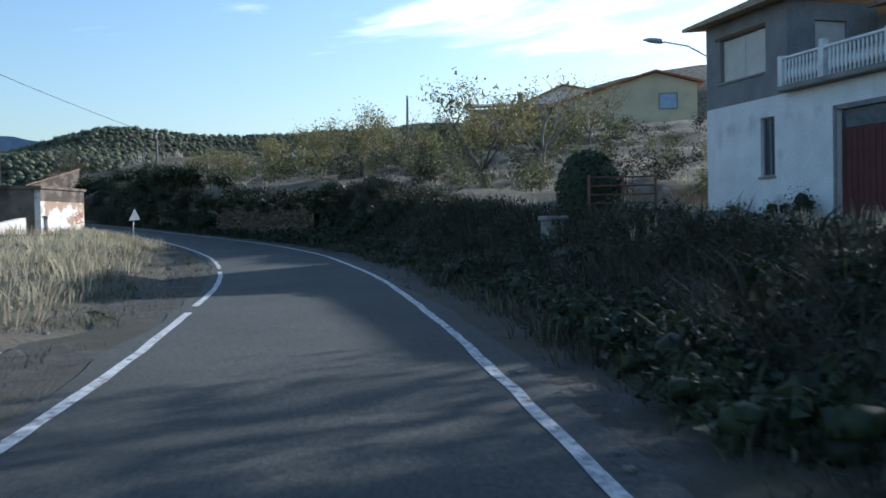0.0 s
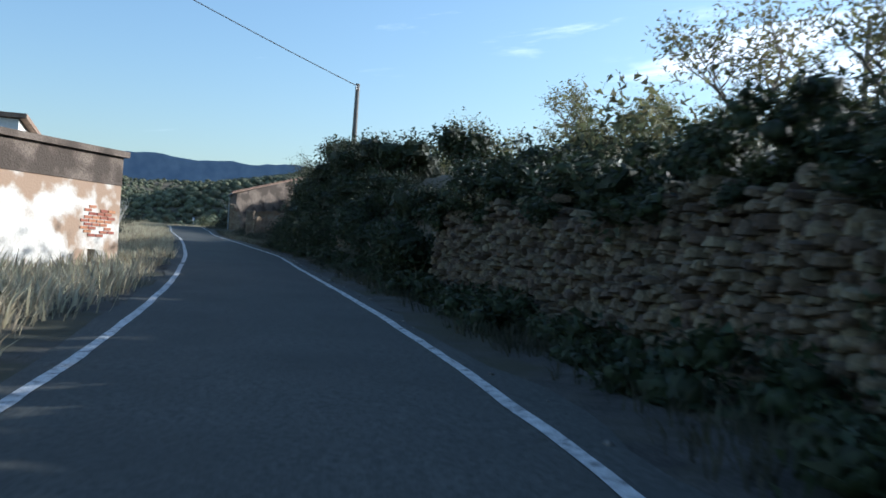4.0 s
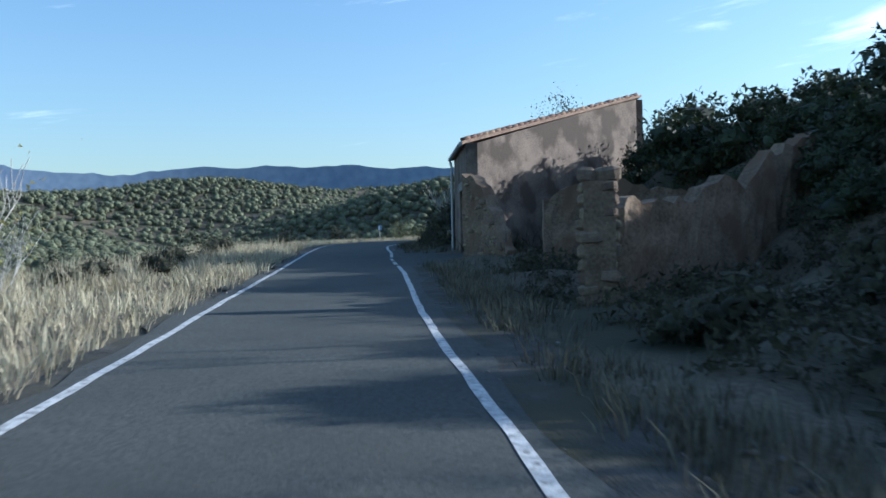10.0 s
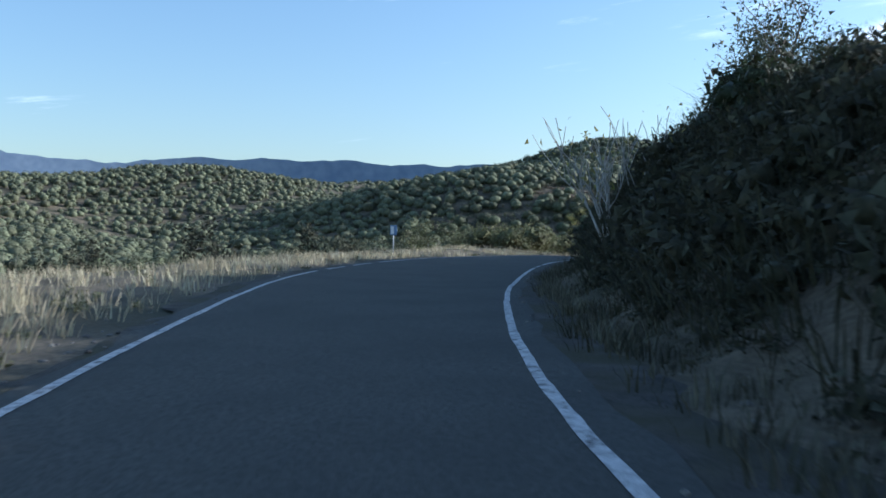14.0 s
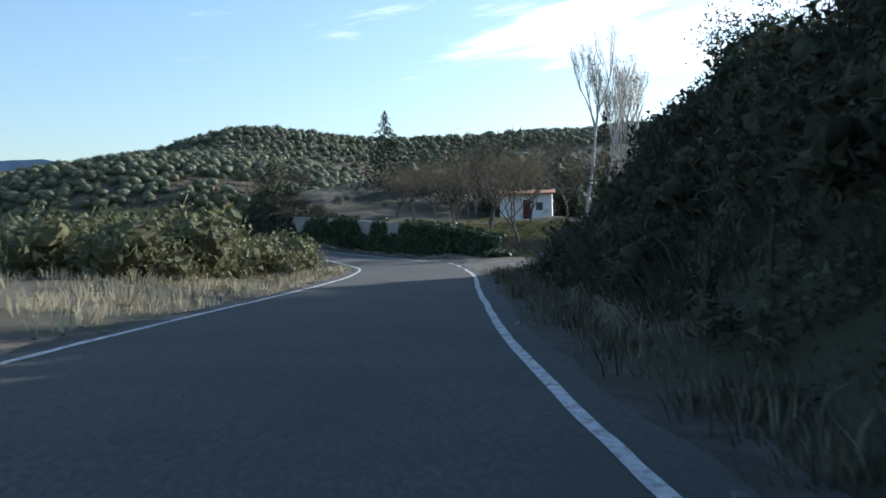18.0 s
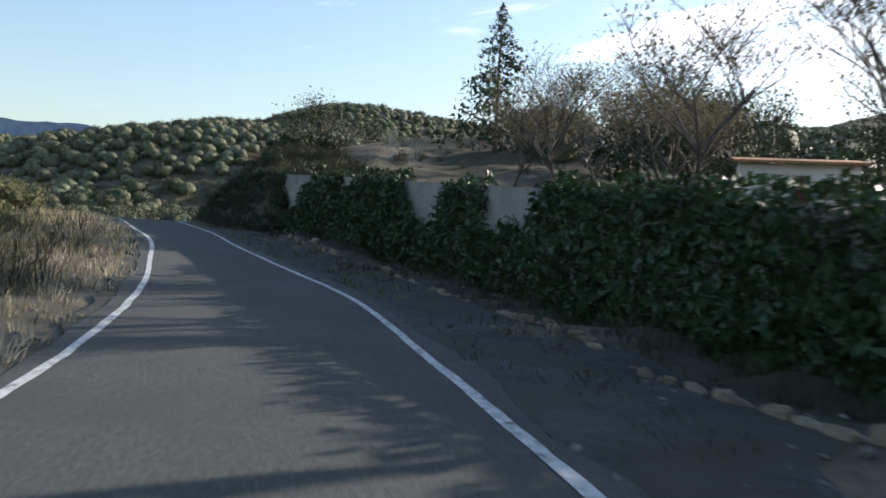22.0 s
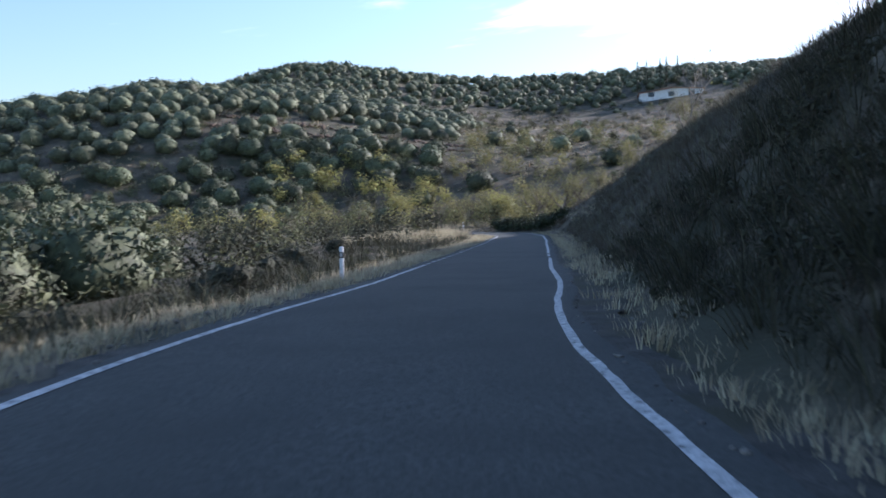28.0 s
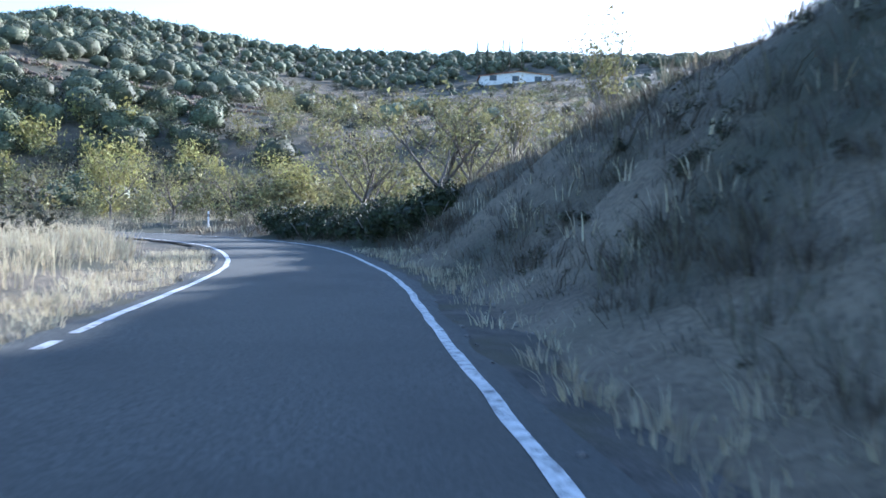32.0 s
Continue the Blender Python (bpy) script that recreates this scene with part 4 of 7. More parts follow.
M_PINK = material("pinkish_render", (0.3, 0.23, 0.19), (0.4, 0.31, 0.26), 0.9, 14, 0.95, 0.25)
M_BEIGE = material("beige_render", (0.36, 0.3, 0.23), (0.46, 0.39, 0.3), 0.9, 14, 0.95, 0.25)
block_house()


# ---- gate, gate post, street lamp ----
def iron_gate():
    g = thing("gate", "rusty open bar gate standing on the bank", "gate", (3.5, 17.75, 1.25), 30)
    for x in (0, 0.95, 1.9):
        part("upright", tube([(x, 0, -0.45), (x, 0, 1.06 + 0.03 * x)], [0.03, 0.03]), M_RUST, g)
    for k in range(6):
        z = 0.1 + k * 0.18
        part("bar", tube([(0.03, 0, z), (1.87, 0, z + 0.012 * k)], [0.02, 0.02], 6), M_RUST, g)


iron_gate()
p = thing("gate_post", "broken concrete gate post in weeds on the bank", "post", (2.67, 17.3, 0.62), 20)
part("post", box(-0.2, -0.18, 0, 0.2, 0.18, 0.75, 0.03), M_CONCRETE, p)
part("cap", box(-0.24, -0.22, 0.752, 0.24, 0.22, 0.85, 0.02), M_CONCRETE, p)
lamp = thing("street_lamp", "grey street lamp on an arm fixed to the house wall", "street lamp", (11.85, 36.55, 8.05), 0)
part("arm", tube([(0.3, 0, 0.0), (-0.6, 0.05, 0.5), (-1.7, 0.1, 0.72)], [0.035, 0.03, 0.03]), M_METAL, lamp)
part("lamp_head", tube([(-1.6, 0.1, 0.70), (-1.75, 0.1, 0.73), (-2.15, 0.12, 0.78), (-2.45, 0.13, 0.8)], [0.05, 0.12, 0.11, 0.03]), M_METAL, lamp)


# ---- poles and cable ----
def pole(x, y, base, top, lean, label):
    p = thing("utility_pole", label, "utility pole", (x, y, base), 0, "poles along the road")
    part("shaft", tube([(0, 0, -0.6), (lean * 0.5, 0, (top - base) * 0.5), (lean, 0, top - base)], [0.13, 0.11, 0.085], 10), M_POLE, p)
    a = part("bracket", box(lean - 0.03, -0.22, top - base - 0.25, lean + 0.03, 0.22, top - base - 0.19), M_METAL, p)
    for y0 in (-0.17, 0.17):
        part("insulator", tube([(lean, y0, top - base - 0.19), (lean, y0, top - base - 0.08)], [0.035, 0.025], 8), M_SIGNWHITE, a)
    return (x + lean, y, top - 0.1)


POLES = [pole(-26.8, 57.6, gz1(-26.8, 57.6), 11.6, 0.25, "tall weathered wooden pole in dry grass"), pole(-20.9, 72.4, gz1(-20.9, 72.4), 9.0, 0.08, "weathered wooden pole on the bank above the hedge"),
         pole(-0.9, 74.1, gz1(-0.9, 74.1), 12.0, 0.1, "thin wooden pole among almond trees")]


def cable(a, b, sag):
    pts = [Vector(a).lerp(Vector(b), u / 14) - Vector((0, 0, sag * 4 * (u / 14) * (1 - u / 14))) for u in range(15)]
    c = thing("overhead_cable", "black overhead cable between two poles", "cable", pts[0])
    part("strand", tube([q - pts[0] for q in pts], [0.018] * 15, 5), M_WIRE, c)


cable((-44.0, 12.0, 14.5), POLES[0], 0.3)
cable(POLES[0], POLES[1], 0.1)


# ---- roadside shed and warning sign ----
def shed():
    base = 0.1
    h = thing("shed", "flat-topped roadside shed with peeling white and brick-red plaster", "shed", (-21.4, 51.0, base), 84.4)
    hole = (4.25, 0.95, 4.5, 1.45)
    win = (0.1, 1.3, 0.75, 2.2)
    part("front_wall", wall_with_holes(0, 5.3, -1.0, 3.75, 0, 0.35, [hole, win]), M_PATCH, h, "peeling limewashed plaster")
    part("side_wall", box(4.95, 0.352, -1, 5.3, 4.5, 3.75), M_PLASTER, h)
    part("back_wall", box(0.352, 4.15, -1, 4.948, 4.5, 3.75), M_PLASTER, h)
    part("side_wall", box(0, 0.352, -1, 0.35, 4.5, 3.75), M_PLASTER, h)
    part("window_board", box(win[0] + 0.02, 0.15, win[1] + 0.02, win[2] - 0.02, 0.2, win[3] - 0.02), M_METAL, h)
    part("roof", prism([(-0.12, -0.12), (5.42, -0.12), (5.42, 4.62), (-0.12, 4.62)], [3.752] * 4, [3.9, 3.9, 4.0, 4.0]), M_PLASTER, h)
    part("parapet_band", box(0, -0.02, 3.05, 5.3, -0.002, 3.748), M_PLASTER, h, "band of bare brown render under the roof")
    for i in range(4):
        for j in range(9):
            if (i * 7 + j * 5) % 6 == 0 or (i in (0, 3) and j in (0, 8)):
                continue
            x = 3.95 + i * 0.27 + (0.12 if j % 2 else 0)
            part("brick", box(x, -0.018, 1.75 + j * 0.085, x + 0.24, -0.003, 1.815 + j * 0.085), M_BRICK, h)


shed()
low = thing("ruined_wall", "broken pale wall stub standing in dry grass", "wall", (-22.6, 46.6, gz1(-22.6, 46.6) - 0.2), 78)
part("wall", prism([(0, 0), (3.6, 0), (3.6, 0.4), (0, 0.4)], 0, [1.2, 1.7, 1.7, 1.2]), M_PATCH, low)


def triangle_sign():
    x, y = -13.6, 42.3
    g = gz1(x, y)
    s = thing("road_sign", "triangular warning sign seen from its grey metal back", "road sign", (x, y, g), 52)
    part("post", tube([(0, 0, -0.3), (0.12, 0.0, 1.6)], [0.03, 0.03]), M_METAL, s)
    bm = bmesh.new()
    c = 1.3
    tri = [(-0.3, c - 0.2), (0.32, c - 0.16), (0.04, c + 0.38)]
    f = [bm.verts.new((0.1 + a, -0.04, b)) for a, b in tri]
    b = [bm.verts.new((0.1 + a, -0.055, z)) for a, z in tri]
    bm.faces.new(f)
    bm.faces.new(b[::-1])
    for i in range(3):
        bm.faces.new((f[i], b[i], b[(i + 1) % 3], f[(i + 1) % 3]))
    plate = part("plate", bm, M_METAL, s)
    part("clamp", box(0.0, -0.039, c - 0.02, 0.22, 0.04, c + 0.03), M_METAL, plate)


triangle_sign()


# ---- whitewashed outbuilding below the road ----
def outbuilding():
    h = thing("outbuilding", "whitewashed outbuilding with clay tile eaves below the road", "building", (-36.1, 73.2, -0.6), -60)
    part("wall", prism([(0, -7), (9, -7), (9, 0), (0, 0)], -1.5, [5.9, 6.8, 6.8, 5.9]), M_WHITE, h)
    rf = bmesh.new()
    prism([(-0.3, -7.2), (9.2, -7.2), (9.2, 0.3), (-0.3, 0.3)], [5.9, 6.83, 6.83, 5.9], [6.1, 7.0, 7.0, 6.1], rf)
    part("roof", rf, M_OLDTILE, h)
    wall = part("yard_wall", prism([(-7.0, -0.35), (-0.004, -0.35), (-0.004, 0), (-7.0, 0)], -1.5, [2.75, 3.15, 3.15, 2.75]), M_WHITE, h, "stained whitewashed yard wall")
    part("lean_to", prism([(-2.6, 0.004), (-0.004, 0.004), (-0.004, 1.5), (-2.6, 1.5)], -1.5, [3.0, 3.1, 2.6, 2.5]), M_WHITE, h)
    part("lean_to_roof", prism([(-2.7, -0.02), (-0.008, -0.02), (-0.008, 1.7), (-2.7, 1.7)], [3.16, 3.2, 2.65, 2.55], [3.24, 3.28, 2.73, 2.63]), M_CONCRETE, h)
    t = None
    for k in range(16):
        x = -7.0 + k * 0.27
        z = 2.77 + (x + 7) / 7 * 0.4
        if t is None:
            bm = tube([(-0.0, -0.5, 0.03), (0, -0.17, 0.1), (0, 0.2, 0.03)], [0.13, 0.13, 0.14], 8)
            t = part("tile", bm, M_TILE, wall)
            t.location = (x, 0, z)
            me = t.data
        else:
            o = new("tile", me)
            o.parent, o.location, o.rotation_euler = wall, (x, 0, z + 0.02 * math.sin(k * 2.3)), (0, 0, 0.08 * math.sin(k * 5.1))


outbuilding()


# ---- ruined walls ----
def ragged_wall(name, label, a, b, thick, low, tops, mat, seed):
    """An old wall from a to b with an uneven top; tops are heights along it."""
    length = math.hypot(b[0] - a[0], b[1] - a[1])
    turn = math.degrees(math.atan2(b[1] - a[1], b[0] - a[0]))
    r = random.Random(seed)
    w = thing(name, label, "wall", (a[0], a[1], low), turn)
    n = max(8, int(length / 0.22))
    V, F = [], []
    zs = 6
    for i in range(n + 1):
        u = i / n
        top = float(np.interp(u, np.linspace(0, 1, len(tops)), tops)) - low + r.uniform(-0.12, 0.1)
        for j in range(zs + 1):
            z = top * j / zs
            bulge = 0.05 * r.uniform(-1, 1)
            taper = 0.06 * j / zs
            V.append((u * length + r.uniform(-0.03, 0.03), taper + bulge, z))
            V.append((u * length + r.uniform(-0.03, 0.03), thick - taper + 0.05 * r.uniform(-1, 1), z))
    k = 2 * (zs + 1)
    for i in range(n):
        for j in range(zs):
            o = i * k + 2 * j
            F.append((o, o + k, o + k + 2, o + 2))
            F.append((o + 1, o + 3, o + k + 3, o + k + 1))
        o = i * k + 2 * zs
        F.append((o, o + k, o + k + 1, o + 1))
    for j in range(zs):
        o = 2 * j
        F.append((o, o + 2, o + 3, o + 1))
        o = n * k + 2 * j
        F.append((o, o + 1, o + 3, o + 2))
    part("wall_body", (V, F), mat, w)
    return w


ragged_wall("ruined_wall", "crumbling brown adobe wall overgrown with weeds", (-42.9, 108.7), (-39.9, 116.6), 0.45, 2.4, [4.7, 4.9, 4.8, 5.3, 5.2, 5.9, 6.2, 6.6, 6.3], M_EARTH, 3)
ragged_wall("ruined_wall", "crumbling brown adobe wall beside the garage", (-47.4, 116.8), (-41.0, 120.2), 0.45, 2.8, [5.4, 5.75, 5.85, 5.6, 5.5, 5.7, 6.0, 6.1], M_EARTH, 4)
stub = ragged_wall("ruined_wall", "stone rubble stub left against the garage corner", (-51.45, 120.05), (-49.2, 118.3), 0.5, 3.0, [6.5, 6.3, 6.0, 5.4, 4.6, 3.9], M_EARTH, 5)


def stone_mesh(seed, w=1.0, h=1.0, d=0.6):
    r = random.Random(seed)
    bm = bmesh.new()
    bmesh.ops.create_cube(bm, size=1.0)
    bmesh.ops.bevel(bm, geom=bm.edges[:], offset=0.2, segments=1, affect="EDGES")
    for v in bm.verts:
        v.co = Vector((v.co.x * w * r.uniform(0.86, 1.1), v.co.y * d * r.uniform(0.9, 1.1), v.co.z * h * r.uniform(0.86, 1.1)))
    bm.normal_update()
    me = bpy.data.meshes.new("stone")
    bm.to_mesh(me)
    bm.free()
    me.materials.append(M_STONE)
    return me


STONES = [stone_mesh(k) for k in range(10)]


def stone_at(parent, x, y, z, w, d, h, turn, k):
    o = new("stone", STONES[k % 10])
    o.parent = parent
    o.location, o.scale, o.rotation_euler = (x, y, z), (w, d, h), (0.1 * math.sin(k * 1.7), 0.14 * math.sin(k * 2.9), turn)
    return o


def rubble_pillar():
    p = thing("stone_pillar", "rough pillar of stacked stone slabs beside the road", "pillar", (-43.15, 108.0, gz1(-43.15, 108.0) - 0.1), 22)
    r = random.Random(9)
    z, k = 0.0, 0
    top = 5.15 - p.location.z
    while z < top:
        h = r.uniform(0.13, 0.26)
        for i in range(2):
            stone_at(p, (-0.17 + 0.34 * i) * r.uniform(0.8, 1.1), r.uniform(-0.04, 0.04), z + h / 2, r.uniform(0.3, 0.44), r.uniform(0.5, 0.75), h * 1.05, r.uniform(-0.2, 0.2), k)
            k += 1
        z += h
    part("mortar", box(-0.26, -0.2, -0.3, 0.26, 0.2, top - 0.1), M_EARTH, p)


rubble_pillar()


# ---- garage ----
GL, GC, GT = Vector((-54.4, 125.6)), Vector((-51.7, 120.95)), Vector((-48.5, 131.0))


rs_ = random.Random(44)
for k_ in range(150):
    u_ = rs_.uniform(0.03, 0.97)
    h_ = float(np.interp(u_, np.linspace(0, 1, 6), [3.4, 3.2, 2.9, 2.3, 1.5, 0.8])) * rs_.uniform(0.02, 0.97)
    stone_at(stub, u_ * 2.85, rs_.choice((0.04, 0.46)), h_, rs_.uniform(0.1, 0.26), 0.2, rs_.uniform(0.07, 0.17), rs_.uniform(-0.3, 0.3), k_)

CULVERT = (213.2, 3.7)
M_VERGE = material("dark_verge_tile", (0.1, 0.062, 0.045), (0.22, 0.14, 0.1), 3.0, 25, 0.9, 0.4, spread=0.3)


def garage():
    z0 = 3.2
    along = math.degrees(math.atan2(GL.y - GC.y, GL.x - GC.x))
    g = thing("garage", "brown rendered garage with a sloping tiled roof and green slatted door", "building", (GC.x, GC.y, z0), along)
    inv = Matrix.Rotation(-radians(along), 2)
    length = (GL - GC).length
    t = inv @ (GT - GC)
    back = Vector((length, 0)) + t
    ze, zt = 7.62 - z0, 10.3 - z0
    # front: local x from the near corner, outside towards +y
    d0, d1, dz0, dz1 = 0.4, 2.75, 0.5, 2.95
    fr = wall_with_holes(0, length, -0.6, ze, -0.4, 0, [(d0, -0.6, d1, dz1)])
    part("front_wall", fr, M_PLASTER, g, "patchy brown cement render")
    n = Vector((t.y, -t.x)).normalized() * 0.4
    n = n if n.x > 0 else -n
    side = [(0, -0.402), (t.x, t.y), (t.x + n.x, t.y + n.y), (0 + n.x, -0.402 + n.y * 0.2)]
    part("side_wall", prism(side, -0.8, [ze, zt, zt, ze]), M_PLASTER, g, "tall side wall with stained plaster")
    part("far_wall", prism([(length - 0.4, -0.402), (length, -0.402), (back.x, back.y), (back.x - 0.4, back.y)], -0.6, [ze, ze, zt, zt]), M_PLASTER, g)
    part("back_wall", prism([(t.x + 0.45, t.y), (back.x - 0.42, back.y), (back.x - 0.42, back.y - 0.4), (t.x + 0.45, t.y - 0.4)], -0.6, zt), M_PLASTER, g)
    roof = [(-0.08, 0.12), (length + 0.08, 0.12), (back.x + 0.15, back.y - 0.2), (t.x - 0.14, t.y - 0.2)]
    part("roof_deck", prism(roof, [ze - 0.05, ze - 0.05, zt + 0.02, zt + 0.02], [ze + 0.06, ze + 0.06, zt + 0.12, zt + 0.12]), M_OLDTILE, g)
    steps = 34
    tile = None
    for k in range(steps):
        u = (k + 0.5) / steps
        c = Vector((t.x * u + 0.02, t.y * u + 0.1 * (1 - u), ze + (zt - ze) * u + 0.12))
        if tile is None:
            way = Vector((t.x, t.y, zt - ze)).normalized() * 0.19
            tile = part("verge_tile", tube([-way, way * 0.2, way], [0.07, 0.075, 0.085], 8), M_VERGE, g)
            tile.location, me = c, tile.data
        else:
            o = new("verge_tile", me)
            o.parent, o.location, o.rotation_euler = g, c + Vector((0, 0, 0.015 * math.sin(k * 3.1))), (0, 0, 0.06 * math.sin(k * 4.7))
    part("gutter", tube([(-0.05, 0.17, ze - 0.02), (length + 0.12, 0.17, ze + 0.02)], [0.07, 0.07], 8), M_METAL, g)
    part("downpipe", tube([(length + 0.08, 0.17, ze), (length + 0.07, 0.1, ze - 0.3), (length + 0.06, 0.1, 0.55), (length + 0.1, 0.22, 0.4)], [0.05, 0.05, 0.05, 0.05], 8), M_METAL, g, "pale round downpipe")
    part("lintel", box(d0 - 0.25, 0.003, dz1 + 0.003, d1 + 0.25, 0.03, dz1 + 0.3), M_CONCRETE, g)
    door = part("slatted_door", box(d0, -0.36, -0.6, d1, -0.33, dz1), M_GREENDOOR, g, "green door of horizontal slats")
    z, me = dz0 - 0.1, None
    while z < dz1 - 0.02:
        if me is None:
            o = part("slat", box(d0 + 0.02, -0.328, 0, d1 - 0.02, -0.3, 0.055, 0.008), M_GREENDOOR, door)
            me = o.data
        else:
            o = new("slat", me)
            o.parent = door
        o.location = (0, 0, z)
        z += 0.066
    part("threshold", box(d0 - 0.1, -0.3, -0.5, d1 + 0.3, 0.9, dz0 - 0.12, 0.03), M_CONCRETE, g)
    bm = bmesh.new()
    bmesh.ops.create_icosphere(bm, subdivisions=3, radius=1.0)
    for v in bm.verts:
        k = 1 + 0.25 * noise.noise(v.co * 2.1)
        v.co = Vector((length - 0.1 + v.co.x * 0.55 * k, 0.25 + v.co.y * 0.45 * k, 0.2 + v.co.z * 0.6 * k))
    part("mortar_lump", bm, M_CONCRETE, g, "pale lump of mortar round the downpipe foot")


garage()
x, y, z = at_road(142.3, 3.5)
chute = thing("drain_chute", "pale concrete drain chute on the bank", "drain", (x, y, z), 0)
cv, cf = [], []
for k_ in range(13):
    u_ = k_ / 12
    px_, py_ = -57.5 + 3.6 * u_, 129.1 + 2.0 * u_
    for w_, up_ in ((-0.5, -0.4), (-0.48, 0.2), (-0.38, 0.21), (-0.25, 0.1), (0.25, 0.1), (0.38, 0.2), (0.48, 0.19), (0.5, -0.4)):
        qx_, qy_ = px_ - 0.4 * w_, py_ + 0.92 * w_
        cv.append((qx_ - x, qy_ - y, gz1(px_, py_) + up_ - z))
for k_ in range(12):
    cf += [(8 * k_ + a, 8 * k_ + a + 1, 8 * k_ + a + 9, 8 * k_ + a + 8) for a in range(7)]
cf += [tuple(range(7, -1, -1)), tuple(range(96, 104))]
part("channel", (cv, cf), M_CONCRETE, chute)


# ---- posts and signs ----
def delineator(x, y, height=0.85):
    p = thing("marker_post", "slim white plastic marker post at the road edge", "marker post", (x, y, gz1(x, y)), 0, "marker posts along the road")
    part("shaft", box(-0.05, -0.035, -0.2, 0.05, 0.035, height, 0.015), M_SIGNWHITE, p)
    part("band", box(-0.052, -0.037, height - 0.28, 0.052, 0.037, height - 0.13), M_BLACK, p)
    part("reflector", box(-0.03, -0.041, height - 0.25, 0.03, -0.0375, height - 0.16), M_METAL, p)


bx_, by_ = -73.0, 198.6
block = thing("stone_post", "square grey stone post at the mouth of the track", "post", (bx_, by_, gz1(bx_, by_)), 20)
part("shaft", box(-0.19, -0.17, -0.4, 0.19, 0.17, 0.62, 0.03), M_CONCRETE, block)
part("cap", box(-0.21, -0.19, 0.62, 0.21, 0.19, 0.68, 0.015), M_CONCRETE, block)

delineator(-109.7, 269.5, 0.65)
delineator(-119.6, 300.0, 0.8)
delineator(-124.7, 379.1)


def board(parent, x0, z0, x1, z1, y, mat, name="plate", r=0.04):
    return part(name, box(x0, y, z0, x1, y + 0.012, z1, 0.004), mat, parent)


def kilometre_sign():
    x, y = -71.1, 161.6
    g = gz1(x, y)
    s = thing("kilometre_sign", "small kilometre sign, white with the number 7 under a green band", "road sign", (x, y, g), 15)
    k = 0.64
    top = 6.02 - g
    part("post", box(-0.04, -0.02, -0.3, 0.04, 0.02, top - 0.1), M_METAL, s)
    part("green_plate", box(-0.2 * k, -0.035, top - 0.17 * k, 0.2 * k, -0.022, top, 0.004), M_SIGNGREEN, s, "green top plate")
    part("lettering_bar", box(-0.15 * k, -0.039, top - 0.12 * k, 0.15 * k, -0.036, top - 0.06 * k), M_SIGNWHITE, s)
    pl = part("number_plate", box(-0.2 * k, -0.035, top - 0.47 * k, 0.2 * k, -0.022, top - 0.18 * k, 0.004), M_SIGNWHITE, s, "white plate")
    cu = bpy.data.curves.new("numeral", "FONT")
    cu.body, cu.size, cu.align_x, cu.align_y, cu.extrude = "7", 0.3 * k, "CENTER", "CENTER", 0.002
    cu.materials.append(M_BLACK)
    tx = new("numeral", cu)
    tx.parent = pl
    tx.location, tx.rotation_euler = (0, -0.039, top - 0.325 * k), (math.pi / 2, 0, 0)


kilometre_sign()


def roadside_board():
    x, y = -81.8, 165.9
    s = thing("road_sign", "small blue-grey sign plate on a steel post in dry grass", "road sign", (x, y, gz1(x, y)), 30)
    part("post", tube([(0, 0, -0.3), (0, 0, 1.5)], [0.03, 0.03]), M_METAL, s)
    part("plate", box(-0.16, -0.05, 1.05, 0.16, -0.034, 1.52, 0.006), M_SIGNBLUE, s)
    part("plate_edge", box(-0.13, -0.054, 1.1, 0.02, -0.051, 1.46), M_SIGNWHITE, s)


M_SIGNBLUE = material("sign_blue", (0.12, 0.2, 0.36), (0.2, 0.28, 0.42), 3, 30, 0.5, 0.0)
roadside_board()

# ---- plants ----
M_HEDGE = material("dark_hedge_leaves", (0.018, 0.026, 0.011), (0.05, 0.062, 0.026), 1.5, 9, 0.6, 0.0, spread=0.35, island=True, transl=0.15)
M_IVY = material("ivy_leaves", (0.018, 0.04, 0.014), (0.05, 0.085, 0.03), 1.5, 9, 0.45, 0.0, spread=0.35, island=True, transl=0.12)
M_SCRUB = material("grey_scrub", (0.03, 0.032, 0.019), (0.085, 0.082, 0.052), 1.5, 9, 0.9, 0.0, spread=0.35, island=True, transl=0.15)
M_OLIVE = material("olive_scrub", (0.08, 0.085, 0.04), (0.19, 0.185, 0.09), 1.5, 9, 0.8, 0.0, spread=0.35, island=True, transl=0.2)
M_ALMOND = material("almond_leaves", (0.11, 0.105, 0.045), (0.25, 0.225, 0.1), 1.5, 9, 0.7, 0.0, spread=0.35, island=True, transl=0.35)
M_FIELD = material("field_stubble", (0.16, 0.105, 0.062), (0.34, 0.235, 0.15), 0.5, 5, 0.9, 0.0, spread=0.25, island=True, transl=0.3)
M_YELLOW = material("yellow_leaves", (0.19, 0.18, 0.055), (0.34, 0.31, 0.11), 1.5, 9, 0.7, 0.0, spread=0.3, island=True, transl=0.35)
M_ORANGE = material("autumn_leaves", (0.15, 0.085, 0.03), (0.29, 0.17, 0.06), 1.5, 9, 0.7, 0.0, spread=0.3, island=True, transl=0.3)
M_NEEDLE = material("conifer_needles", (0.02, 0.035, 0.018), (0.06, 0.075, 0.035), 1.5, 9, 0.7, 0.0, spread=0.3, island=True)
M_PALEBARK = material("pale_bark", (0.3, 0.28, 0.25), (0.52, 0.5, 0.46), 4, 30, 0.9, 0.4, stretch3=(1, 1, 0.25))
M_TWIG = material("grey_twigs", (0.13, 0.11, 0.09), (0.28, 0.25, 0.21), 4, 30, 0.9, 0.2)
